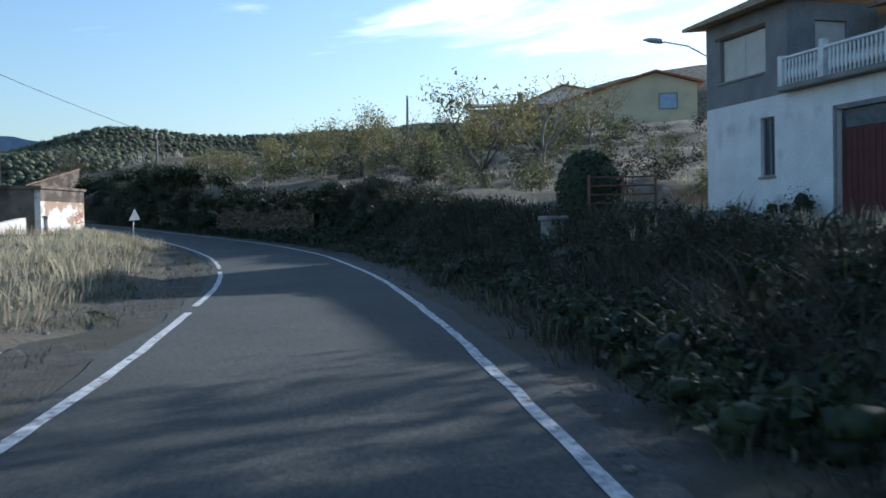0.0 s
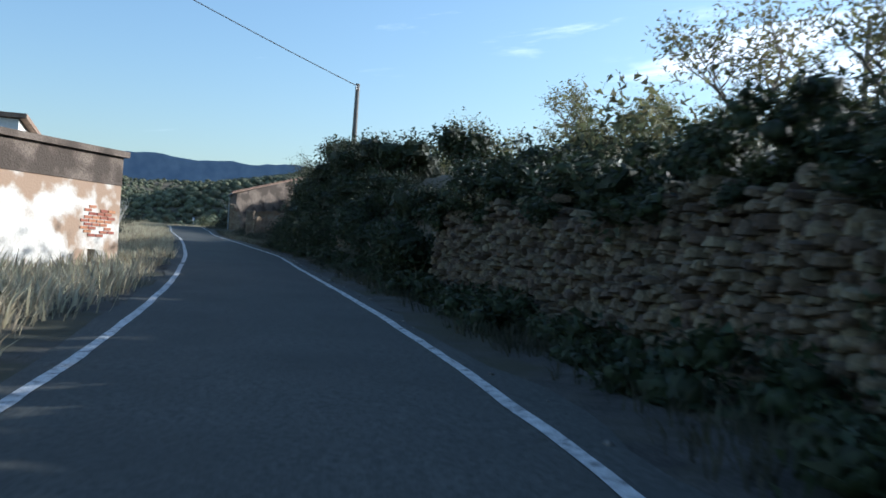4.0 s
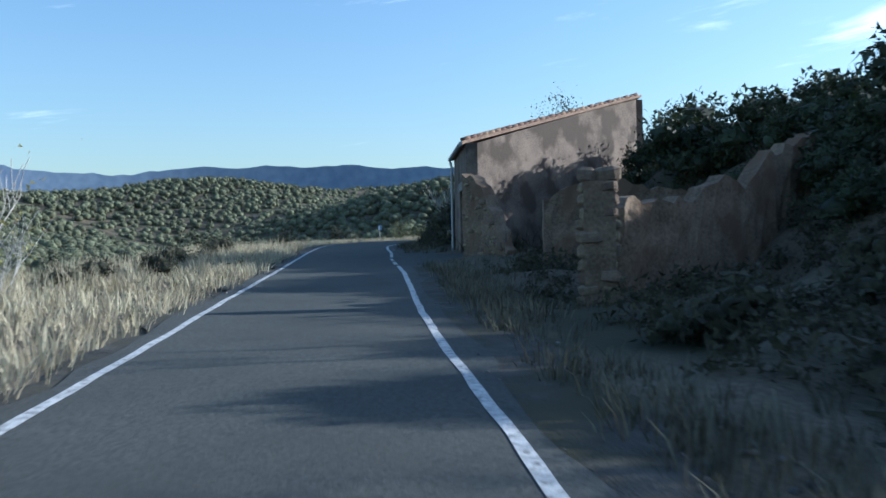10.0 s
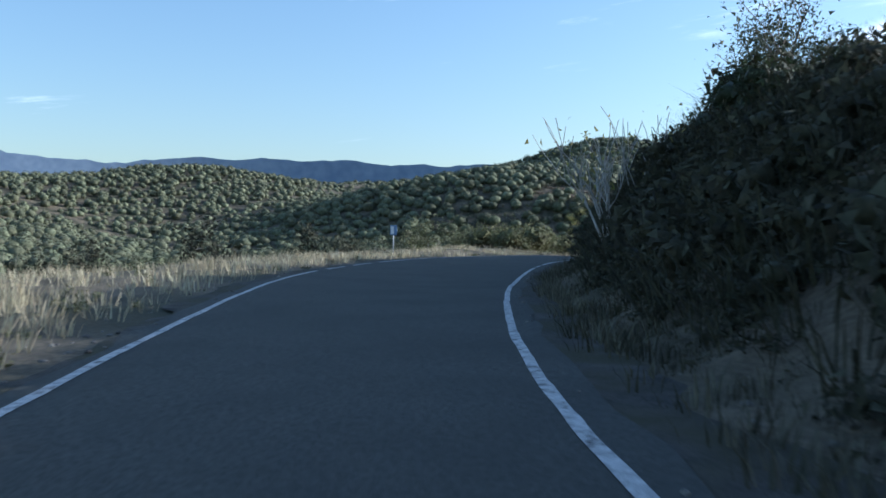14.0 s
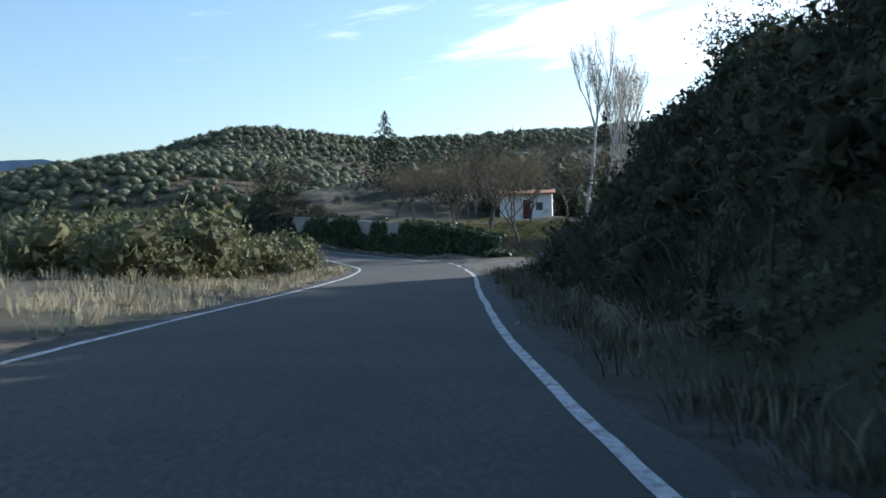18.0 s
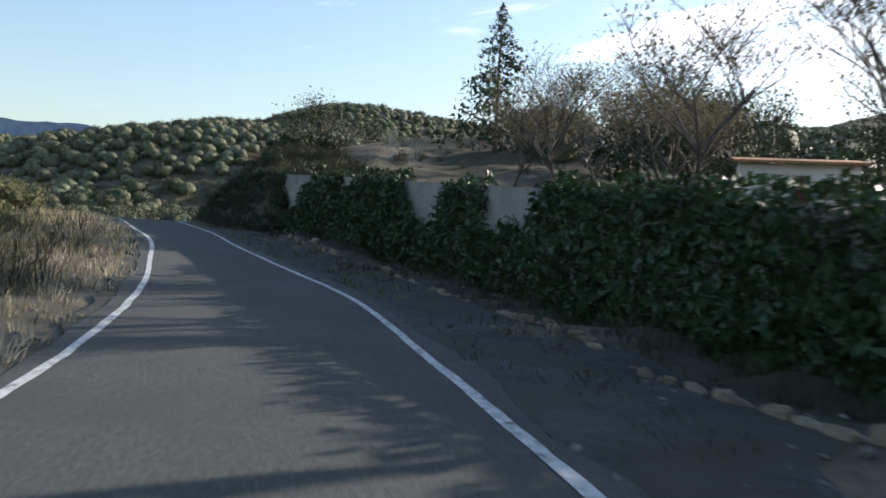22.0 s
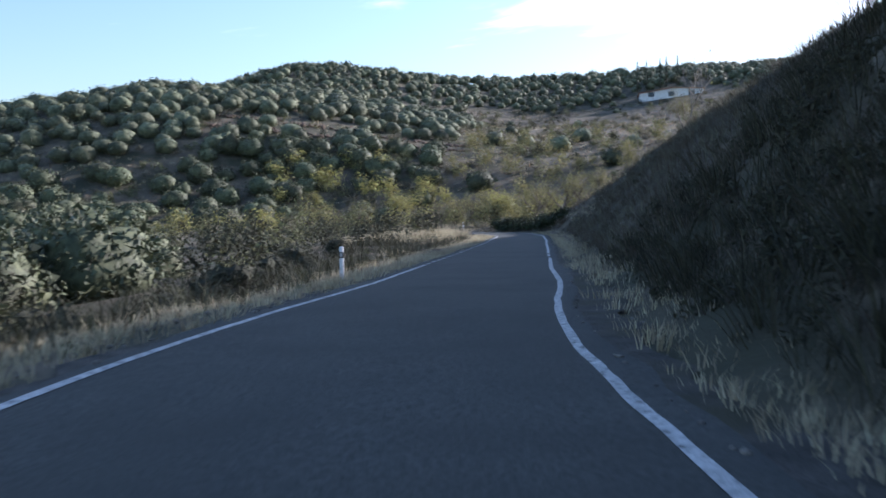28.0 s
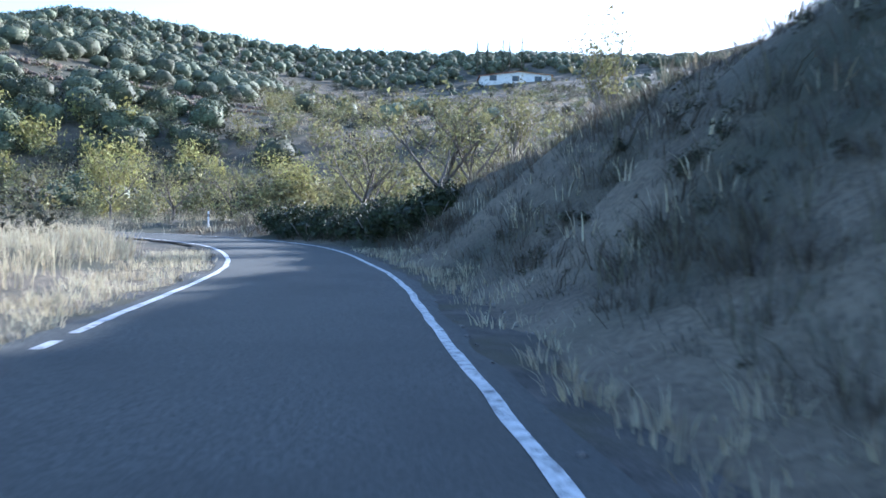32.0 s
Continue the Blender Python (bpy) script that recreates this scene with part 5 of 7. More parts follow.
M_BROWNBRUSH = material("brown_brush", (0.045, 0.038, 0.028), (0.13, 0.108, 0.078), 0.6, 5, 0.9, 0.0, spread=0.3, island=True, transl=0.2)
M_LAWN = material("thin_lawn", (0.08, 0.088, 0.032), (0.2, 0.185, 0.082), 0.8, 12, 0.95, 0.3, spread=0.2, island=True, transl=0.2)
M_TRUNK = material("grey_brown_bark", (0.05, 0.042, 0.035), (0.14, 0.12, 0.1), 5, 40, 0.95, 0.6, stretch3=(1, 1, 0.3))
M_RUSSET = material("russet_leaves", (0.085, 0.075, 0.04), (0.2, 0.165, 0.085), 1.5, 9, 0.7, 0.0, spread=0.35, island=True, transl=0.3)
rng = np.random.default_rng(23)


def limbs(r, height, trunk, fork, spread_, up, levels=3, kids=3, start=0.3):
    """Tapered limbs of a tree, as lists of points and radii, and the tips of the last ones."""
    out, tips, branch = [], [], [0]

    def grow(p, way, length, rad, level):
        pts, radii = [p], [rad]
        n = 4 if level == 0 else 3
        for i in range(n):
            way = (way + Vector((r.uniform(-1, 1), r.uniform(-1, 1), r.uniform(-0.3, 0.6))) * (0.13 if level == 0 else 0.24)).normalized()
            pts.append(pts[-1] + way * length / n)
            radii.append(rad * (1 - 0.55 * (i + 1) / n))
        out.append((pts, radii, level, branch[0]))
        if level >= levels:
            tips.extend(pts[1:])
            return
        if level == levels - 1:
            tips.append(pts[-1])
        for k in range(kids + (1 if level == 0 else 0)):
            u = r.uniform(0.45, 1.0) if level else r.uniform(0.75, 1.0)
            i = min(int(u * n), n - 1)
            q = pts[i].lerp(pts[i + 1], u * n - i)
            a = r.uniform(0, 6.283)
            if level == 0:
                branch[0] = k
                a = 6.283 * (k + r.uniform(-0.3, 0.3)) / (kids + 1)
            side = Vector((math.cos(a), math.sin(a), 0)) * spread_ + Vector((0, 0, up))
            grow(q, (way * 0.35 + side).normalized(), length * (r.uniform(0.55, 0.85) if level else r.uniform(0.8, 1.2) * (1 - fork) / fork * 0.62), rad * 0.5, level + 1)

    grow(Vector((0, 0, -0.25)), Vector((r.uniform(-0.08, 0.08), r.uniform(-0.08, 0.08), 1)), height * fork, trunk, 0)
    return out, tips


def broadleaf(seed, name, label, height, trunk=0.14, fork=0.3, spread_=0.8, up=0.6, leaves=900, leaf=0.06, cloud=0.35, bark=None, leafmat=None, levels=3, kids=3, at=(0, 0, 0), group=""):
    """A tree of tapered trunk and limbs with loose leaves round its twigs."""
    r = random.Random(seed)
    t = thing(name, label, "tree", at, 0, group)
    wood, tips = limbs(r, height, trunk, fork, spread_, up, levels, kids)
    top = max(p.z for p in tips)
    k = height / top
    groups = {}
    for pts, radii, level, limb in wood:
        b = groups.setdefault(-1 if level == 0 else limb, bmesh.new())
        tube([p * k for p in pts], [max(q, 0.008) for q in radii], 7 if level == 0 else (5 if level == 1 else 3), b, cap=False)
    for limb in sorted(groups):
        part("trunk" if limb < 0 else "limb", groups[limb], bark or M_BARK, t)
    if leaves:
        g = np.random.default_rng(seed)
        tip = np.array([p[:] for p in tips]) * k
        c = tip[g.integers(0, len(tip), leaves)] + g.normal(size=(leaves, 3)) * cloud
        q = c[:, None, :] + g.normal(size=(leaves, 3, 3)) * leaf
        part("crown", (q.reshape(-1, 3), np.arange(3 * leaves).reshape(-1, 3)), leafmat or M_ALMOND, t)
    return t


def conifer(seed, label, height, width, at):
    """A spruce of drooping whorls of needles round a straight trunk."""
    g = np.random.default_rng(seed)
    t = thing("conifer", label, "tree", at)
    part("trunk", tube([(0, 0, -0.3), (0, 0, height * 0.5), (0, 0, height * 0.97)], [0.17, 0.1, 0.02], 8), M_BARK, t)
    V, F, n = [], [], 0
    m = int(height * 14)
    for k in range(m):
        u = (k / m) ** 0.8
        z, a = 0.6 + (height - 0.7) * u, g.uniform(0, 6.283)
        r = width * (1 - u) ** 0.85 * g.uniform(0.6, 1.1) + 0.12
        out_ = np.array([math.cos(a), math.sin(a), 0])
        side = np.array([-math.sin(a), math.cos(a), 0])
        for q in range(26):
            w = g.uniform(0.1, 1.0)
            p = out_ * r * w + side * g.normal() * 0.16 * r + [0, 0, z - 0.32 * r * w + g.normal() * 0.06]
            V.append(p + g.normal(size=(3, 3)) * (0.04 + 0.03 * r))
            F.append((n, n + 1, n + 2))
            n += 3
    part("needle_crown", (np.concatenate(V), np.array(F)), M_NEEDLE, t)
    return t


def place(ob, x, y, size=1.0, turn=0.0, sink=0.1):
    return copy_thing_scaled(ob, x, y, gz1(x, y) - sink, size, turn)


def copy_thing_scaled(ob, x, y, z, size, turn):
    m = pose(x, y, z, 0, 0, turn)
    made = copy_thing(ob, m)
    made.scale = (size, size, size)
    return made


def shrub(seed, label, mat, lobes=9, leaves=1900, leaf=0.045, tall=0.8, core=0.6, at=(0, 0, 0), ball=ICO1):
    g = np.random.default_rng(seed)
    t = thing("shrub", label, "shrub", at, 0)
    v, f = crown(g, lobes, leaves, leaf, ball, 1.0, tall, core, 0.25, (0.2, 0.66), (0.6, 1.3))
    part("foliage", (v, f), mat, t)
    sb = bmesh.new()
    for k in range(5):
        a = k * 1.257 + g.uniform(-0.4, 0.4)
        tube([(0.05 * math.cos(a), 0.05 * math.sin(a), -0.15), (0.3 * math.cos(a), 0.3 * math.sin(a), 0.3 * tall), (0.55 * math.cos(a), 0.55 * math.sin(a), 0.75 * tall)], [0.03, 0.022, 0.01], 4, sb)
    part("stem", sb, M_TWIG, t)
    return t


def first_at(x, y):
    return (x, y, gz1(x, y) - 0.1)


def rows_of_shrubs(base, rows, group=""):
    """The first stands at the first row, copies at the others: station, distance, size, lift."""
    for k, (s_, d_, size, lift) in enumerate(rows):
        x, y, z = at_road(s_, d_)
        if k == 0:
            base.location, base.scale = (x, y, z - 0.15 + lift), (size, size, size)
        else:
            copy_thing_scaled(base, x, y, z - 0.15 + lift, size, (k * 77) % 360)


def mass_of_shrubs(seed, label, mat, rows, leaves=1700, leaf=0.045):
    """Tangled growth in which no single shrub can be told apart."""
    shapes = [crown(np.random.default_rng(seed + k), 9, leaves, leaf, ICO1, 1.0, 0.8, 0.6, 0.25, (0.2, 0.66), (0.6, 1.3)) for k in range(2)]
    out = [(*at_road(s_, d_, lift - 0.15), size, k * 1.9) for k, (s_, d_, size, lift) in enumerate(rows)]
    scatter("undergrowth", shapes, out, mat, label, "undergrowth")


R_ = random.Random(5)
WEED = [crown(np.random.default_rng(260 + k), 6, 170, 0.08, ICO1, 1.0, 0.9, 0.0, 0.2, (0.2, 0.75), (0.2, 1.35)) for k in range(6)]
SCRUB = [crown(np.random.default_rng(200 + k), 7, 420, 0.075, ICO1, 1.0, 0.75, 0.55, 0.2, (0.2, 0.7), (0.5, 1.35)) for k in range(5)]


def scrub_stuff(name, mat, label, rows, shapes=None):
    out = []
    for k, (s_, d_, size, lift) in enumerate(rows):
        x, y, z = at_road(s_, d_)
        out.append((x, y, z - 0.1 + lift, size, k * 1.7))
    scatter(name, shapes or SCRUB, out, mat, label, "scrub")


# bank above the first bend
rows_of_shrubs(shrub(1, "dark tangled bramble on the roadside bank", M_HEDGE),
               [(s_, table(EDGES, s_, 2) + 3.0 + R_.uniform(-0.5, 0.9), R_.uniform(0.5, 0.75) * (0.7 if s_ < 27 else 0.95), 0.0) for s_ in np.arange(6.0, 35.0, 1.1)])
rows_of_shrubs(shrub(2, "dark bramble hanging over the top of the stone wall", M_HEDGE),
               [(s_, table(EDGES, s_, 2) + 2.75 + R_.uniform(-0.25, 0.3), R_.uniform(0.6, 0.85), (0.3 if s_ < 43 else 1.4) + R_.uniform(-0.15, 0.2)) for s_ in np.arange(33.0, 58.0, 0.9)] + [(s_, table(EDGES, s_, 2) + 2.2 + R_.uniform(-0.2, 0.3), R_.uniform(0.5, 0.7), 0.1) for s_ in np.arange(32.0, 41.0, 1.1)])
scrub_stuff("scrub", M_HEDGE, "dark weeds at the foot of the stone wall",
            [(s_, table(EDGES, s_, 2) + R_.uniform(1.2, 1.95), R_.uniform(0.25, 0.6), 0.0) for s_ in np.arange(4.0, 86.0, 0.4)])
rows_of_shrubs(shrub(17, "low dark hedge pushing out over the shoulder", M_HEDGE, leaves=3600, leaf=0.035, core=0.6, ball=ICO2),
               [(s_, table(EDGES, s_, 2) + 1.95 + R_.uniform(-0.15, 0.3), R_.uniform(0.75, 1.0), 0.1) for s_ in np.arange(70.5, 84.0, 1.3)] + [(s_, table(EDGES, s_, 2) + 2.0, R_.uniform(0.75, 1.0), 0.6) for s_ in np.arange(56.5, 66.5, 1.4)])
scrub_stuff("scrub", M_HEDGE, "dark growth hanging over the top of the stone wall",
            [(s_, table(EDGES, s_, 2) + R_.uniform(1.85, 2.7), R_.uniform(0.22, 0.45), R_.uniform(1.45, 2.1)) for s_ in np.arange(36.0, 57.0, 0.16)])
# tall hedge that overhangs the road
rows_of_shrubs(shrub(3, "tall dark evergreen hedge overhanging the bank", M_HEDGE, leaves=5200, leaf=0.026, core=0.62, ball=ICO2),
               [(s_, table(EDGES, s_, 2) + 2.5 + R_.uniform(-0.2, 0.4), R_.uniform(1.25, 1.6) if s_ > 70 else R_.uniform(0.8, 1.05), R_.uniform(-0.2, 0.3)) for s_ in np.arange(57.0, 86.0, 1.7)]
               + [(s_, table(EDGES, s_, 2) + 4.0 + R_.uniform(-0.2, 0.6), R_.uniform(1.5, 2.0), 0.1) for s_ in np.arange(71.0, 87.0, 2.2)] + [(s_, table(EDGES, s_, 2) + 2.6 + R_.uniform(-0.1, 0.3), R_.uniform(1.1, 1.3), 0.6) for s_ in (75.5, 77.5, 79.5)] + [(s_, table(EDGES, s_, 2) + 2.7 + R_.uniform(-0.2, 0.3), R_.uniform(1.4, 1.7), 0.0) for s_ in np.arange(74.0, 86.5, 1.3)] + [(s_, table(EDGES, s_, 2) + 3.2 + R_.uniform(-0.2, 0.3), R_.uniform(1.4, 1.7), 1.5) for s_ in np.arange(73.0, 86.5, 1.4)] + [(s_, table(EDGES, s_, 2) + 4.3, R_.uniform(1.2, 1.5), 0.7) for s_ in np.arange(76.0, 88.0, 1.8)])
# weeds round the ruins and the slope behind them
scrub_stuff("scrub", M_SCRUB, "grey-green weeds among the ruined walls",
            [(R_.uniform(84, 124), R_.uniform(4.5, 14.0), R_.uniform(0.45, 0.9), 0.0) for k in range(80)])
mass_of_shrubs(350, "dark evergreen shrub on the slope above the ruins", M_HEDGE,
               [(R_.uniform(82, 128), R_.uniform(9.0, 17.0), R_.uniform(0.9, 1.4), 0.0) for k in range(36)])
mass_of_shrubs(360, "dark bramble on the shaded slope before the ruins", M_HEDGE,
               [(R_.uniform(80, 95), table(EDGES, 88, 2) + R_.uniform(3.0, 11.0), R_.uniform(0.8, 1.3), 0.0) for k in range(26)] + [(R_.uniform(118, 143), table(EDGES, 130, 2) + R_.uniform(7.0, 13.0), R_.uniform(0.7, 1.2), 0.0) for k in range(16)])
rows_of_shrubs(shrub(20, "tall dark evergreen shrub above the ruined house", M_HEDGE, leaves=2200),
               [(131.0, 10.8, 1.6, 0.0), (133.0, 11.5, 1.7, 0.1), (135.5, 11.8, 1.5, 0.0), (129.0, 12.2, 1.7, 0.1), (137.0, 13.0, 1.5, 0.0), (124.0, 14.5, 1.9, 0.0), (127.0, 15.5, 1.8, 0.2), (122.0, 16.5, 1.9, 0.0), (130.0, 15.0, 1.7, 0.2), (125.0, 18.0, 2.0, 0.2), (119.0, 17.5, 1.7, 0.0), (133.0, 14.0, 1.5, 0.0), (129.0, 18.5, 1.9, 0.0)])
# cut banks further on
scrub_stuff("scrub", M_SCRUB, "dusty grey scrub on the cut bank",
            [(s_, table(EDGES, s_, 2) + R_.uniform(2.2, 6.0), R_.uniform(0.55, 1.0), -0.1) for s_ in np.arange(139.0, 208.0, 0.3)])
mass_of_shrubs(370, "dark oak scrub along the top of the cut bank", M_HEDGE,
               [(s_, table(EDGES, s_, 2) + R_.uniform(4.6, 8.0), R_.uniform(0.8, 1.2), 0.0) for s_ in np.arange(160.0, 206.0, 2.3)] + [(s_, table(EDGES, s_, 2) + R_.uniform(4.8, 8.0), R_.uniform(0.8, 1.2), 0.0) for s_ in np.arange(205.0, 212.5, 0.9)])
scrub_stuff("scrub", M_SCRUB, "dry grey scrub on the tall cut slope",
            [(s_, table(EDGES, s_, 2) + R_.uniform(1.9, 9.5), R_.uniform(0.2, 0.36), -0.08) for s_ in np.arange(300.0, 374.0, 0.7)])
mass_of_shrubs(390, "dark scrub on the shaded bank", M_HEDGE,
               [(s_, table(EDGES, s_, 2) + R_.uniform(2.6, 6.5), R_.uniform(0.5, 0.85), 0.0) for s_ in np.arange(268.0, 300.0, 1.0)])
rows_of_shrubs(shrub(19, "dark oak scrub along the crest above the cut slope", M_HEDGE, leaves=1700),
               [(s_, table(EDGES, s_, 2) + R_.uniform(6.5, 9.5), R_.uniform(0.9, 1.3), 0.0) for s_ in np.arange(292.0, 312.0, 1.6)] + [(308.5, 6.0, 1.1, 0.0), (311.0, 6.4, 1.2, 0.0), (313.5, 6.8, 1.2, 0.0), (316.0, 7.2, 1.1, 0.0), (319.0, 7.6, 1.2, 0.0), (322.0, 8.0, 1.2, 0.0), (325.0, 8.3, 1.0, 0.0)])
rows_of_shrubs(shrub(10, "dark hedge along the outside of the far bend", M_HEDGE),
               [(s_, table(EDGES, s_, 2) + 2.6 + R_.uniform(-0.3, 0.4), R_.uniform(0.9, 1.3), 0.0) for s_ in np.arange(384.0, 398.0, 1.2)])
# left of the road
rows_of_shrubs(shrub(11, "dense olive-green bramble beside the road", M_OLIVE, leaves=1700, leaf=0.045),
               [(203.5, -7.4, 1.5, 0.0), (206.5, -7.0, 1.7, 0.0), (209.5, -7.2, 1.6, 0.0), (212.5, -6.6, 1.2, 0.0), (213.5, -5.5, 1.2, 0.0), (216.5, -5.3, 1.3, 0.0), (219.5, -5.2, 1.25, 0.0), (222.5, -5.4, 1.15, 0.0), (218, -7.4, 1.5, 0.0), (205, -9.6, 1.6, 0.0), (209, -9.8, 1.7, 0.0), (215, -7.2, 1.0, 0.0)])
rows_of_shrubs(shrub(12, "dark olive shrub on the verge", M_OLIVE, leaves=1900, leaf=0.035),
               [(236, -5.6, 1.0, 0), (239, -6.4, 1.2, 0), (243, -7.0, 1.2, 0), (247, -6.2, 1.0, 0), (252, -5.0, 0.9, 0), (254.5, -6.4, 1.1, 0), (268, -7.2, 1.5, 0), (271, -8.0, 1.6, 0), (275, -8.6, 1.6, 0), (279, -7.4, 1.4, 0), (262, -7.5, 1.0, 0), (270.0, -4.9, 1.05, 0.25), (271.6, -5.5, 1.1, 0.4), (273.4, -5.2, 1.05, 0.35), (275.5, -5.8, 1.15, 0.5), (278.0, -6.2, 1.1, 0.5), (268.6, -5.6, 1.0, 0.3), (258.0, -4.6, 0.6, 0), (260.0, -5.2, 0.75, 0)])
rows_of_shrubs(shrub(13, "brown dry roadside shrub", M_SCRUB, leaves=1500, leaf=0.035, core=0.6),
               [(88, -6.5, 0.8, 0), (92, -7.4, 0.9, 0), (95, -6.0, 0.7, 0), (121, -6.0, 0.6, 0), (126, -6.8, 0.8, 0), (131, -6.2, 0.7, 0), (136, -6.6, 0.8, 0), (143, -7.0, 0.8, 0), (149, -7.6, 0.9, 0), (155, -8.4, 0.8, 0), (320, -7.2, 0.9, 0), (324, -7.0, 0.9, 0), (328, -7.4, 1.0, 0), (333, -7.6, 0.9, 0), (338, -8.0, 0.9, 0), (317, -8.5, 0.8, 0), (344, -8.2, 0.8, 0)])
broom = shrub(14, "airy grey-green broom bush in dry grass", M_OLIVE, leaves=2200, leaf=0.03, tall=1.1, core=0.0)
broom.location, broom.scale = (-91.0, 187.0, gz1(-91.0, 187.0) - 0.2), (2.0, 2.0, 2.0)
copy_thing_scaled(broom, -86.5, 183.0, gz1(-86.5, 183.0) - 0.2, 1.1, 40)

# clipped dark bush by the gate
bush = thing("clipped_bush", "dense dark clipped conifer bush beside the gate", "shrub", (3.7, 18.9, gz1(3.7, 18.9) - 0.1))
g_ = np.random.default_rng(4)
bv, bf = ICO2[0] * np.array([0.66, 0.66, 1.0]), ICO2[1]
bv = bv * (1 - 0.25 * np.clip(bv[:, 2:3], 0, 1)) + [0, 0, 0.95]
pp = g_.normal(size=(2600, 3))
pp /= np.linalg.norm(pp, axis=1)[:, None]
pp = pp * np.array([0.7, 0.7, 1.05])
pp = pp * (1 - 0.25 * np.clip(pp[:, 2:3], 0, 1)) + [0, 0, 0.95]
qq = pp[:, None, :] + g_.normal(size=(2600, 3, 3)) * 0.035
part("foliage", (np.concatenate([bv * 0.97 + [0, 0, 0.03], qq.reshape(-1, 3)]), np.concatenate([bf, np.arange(7800).reshape(-1, 3) + len(bv)])), M_NEEDLE, bush)

# low plants under the house wall
for x_, y_, k_ in ((12.2, 33.2, 0.55), (12.75, 31.2, 0.6), (13.0, 29.9, 0.75)):
    p_ = shrub(int(k_ * 100), "leafy garden plant against the white house wall", M_HEDGE, 5, 500, 0.05, 1.0, 0.6, (x_, y_, gz1(x_, y_) - 0.1))
    p_.scale = (k_, k_, k_)


# ---- trees ----
def orchard(base, rows):
    for k, (x, y, size) in enumerate(rows):
        z = gz1(x, y) - 0.1
        if k == 0:
            base.location, base.scale = (x, y, z), (size, size, size)
        else:
            copy_thing_scaled(base, x, y, z, size, (k * 101) % 360)


orchard(broadleaf(31, "almond_tree", "almond tree with thin yellow-green autumn leaves", 4.6, leaves=2400, leaf=0.055, cloud=0.28, group="almond trees on the terrace"),
        [(3.0, 39.5, 1.05), (-3.6, 56.0, 0.95), (-6.2, 58.5, 0.85), (-11.0, 69.5, 0.7), (-16.0, 75.5, 0.75), (-10, 84, 0.85), (-4, 90, 0.9), (-14, 92, 0.8), (2, 98, 0.9), (-20, 84, 0.8), (-8, 76, 0.75), (5, 80, 0.85), (-24, 96, 0.8), (8, 66, 0.9)])
orchard(broadleaf(32, "almond_tree", "nearly bare almond tree with pale limbs", 4.4, leaves=420, leaf=0.05, cloud=0.22, bark=M_TWIG, group="almond trees on the terrace"),
        [(6.5, 46.0, 1.15), (11.5, 60, 1.0), (15.0, 72.0, 1.0), (-1.0, 66.0, 0.9), (-18, 100, 0.85), (-30.5, 112.0, 0.7), (-27.0, 107.5, 0.7), (-29.5, 116.0, 0.75), (-24.5, 101.0, 0.7), (-32.5, 125.0, 0.75), (-23, 111, 0.8), (-36, 130, 0.75), (-20.5, 96, 0.8), (-27, 122, 0.8)])
orchard(broadleaf(33, "bare_tree", "bare grey many-stemmed bush on the verge", 3.0, trunk=0.07, fork=0.12, spread_=0.6, up=0.9, leaves=160, leaf=0.04, bark=M_PALEBARK, kids=4, leafmat=M_YELLOW),
        [(-53.2, 103.3, 1.0), (-50.5, 99.5, 0.7), (-55.5, 106.0, 0.75), (-66.8, 150.2, 1.2), (-94.3, 263.6, 0.75), (-93.0, 265.0, 0.6)])
orchard(broadleaf(34, "oak_tree", "spreading oak on the top of the cut bank", 5.5, trunk=0.2, fork=0.28, leaves=3200, leaf=0.06, cloud=0.42, leafmat=M_OAK),
        [(-63.0, 164.0, 0.6), (-65.0, 172.0, 1.2), (-66.5, 183.0, 1.1), (-66, 194, 0.9)])
orchard(broadleaf(35, "lawn_tree", "leafy tree with thinning autumn crown on the terrace", 6.4, trunk=0.12, fork=0.36, leaves=1900, leaf=0.04, cloud=0.26, levels=4, kids=4, bark=M_TRUNK, leafmat=M_RUSSET, group="trees on the terrace"),
        [(-75.9, 222.0, 1.0), (-74.1, 216.6, 0.95), (-79.0, 235.5, 0.9), (-76.2, 230.5, 0.95), (-71.0, 222.5, 1.0), (-83.0, 243.5, 0.85), (-73.0, 238.5, 0.95), (-79.5, 246.5, 0.9), (-83.5, 249.5, 0.9), (-82.0, 255.0, 0.9), (-86.0, 255.0, 0.8), (-78.0, 251.5, 0.95), (-66.5, 217.5, 0.95)])
orchard(broadleaf(36, "poplar", "tall bare white-stemmed poplar", 17.0, trunk=0.15, fork=0.62, spread_=0.22, up=1.1, leaves=500, leaf=0.05, cloud=0.3, bark=M_PALEBARK, levels=3, kids=5, group="poplars by the track"),
        [(-69.6, 225.5, 0.9), (-62.4, 246.0, 0.95), (-64.4, 241.0, 0.9), (-68.2, 229.5, 0.8), (-65.2, 244.0, 0.85)])
orchard(broadleaf(37, "autumn_tree", "broad tree with orange autumn leaves", 9.0, trunk=0.22, leaves=3600, leaf=0.08, cloud=0.6, leafmat=M_ORANGE), [(-58.5, 243.0, 1.0), (-54, 252, 1.0), (-108.5, 290.5, 0.42)])
orchard(broadleaf(38, "autumn_tree", "tree with bright yellow-green autumn leaves", 7.0, trunk=0.18, leaves=3200, leaf=0.075, cloud=0.5, leafmat=M_YELLOW), [(-57.0, 233.0, 1.0), (-60.5, 228.5, 0.75), (-133.6, 393.0, 0.72), (-104.0, 386.0, 0.7), (-121.0, 386.0, 0.65)])
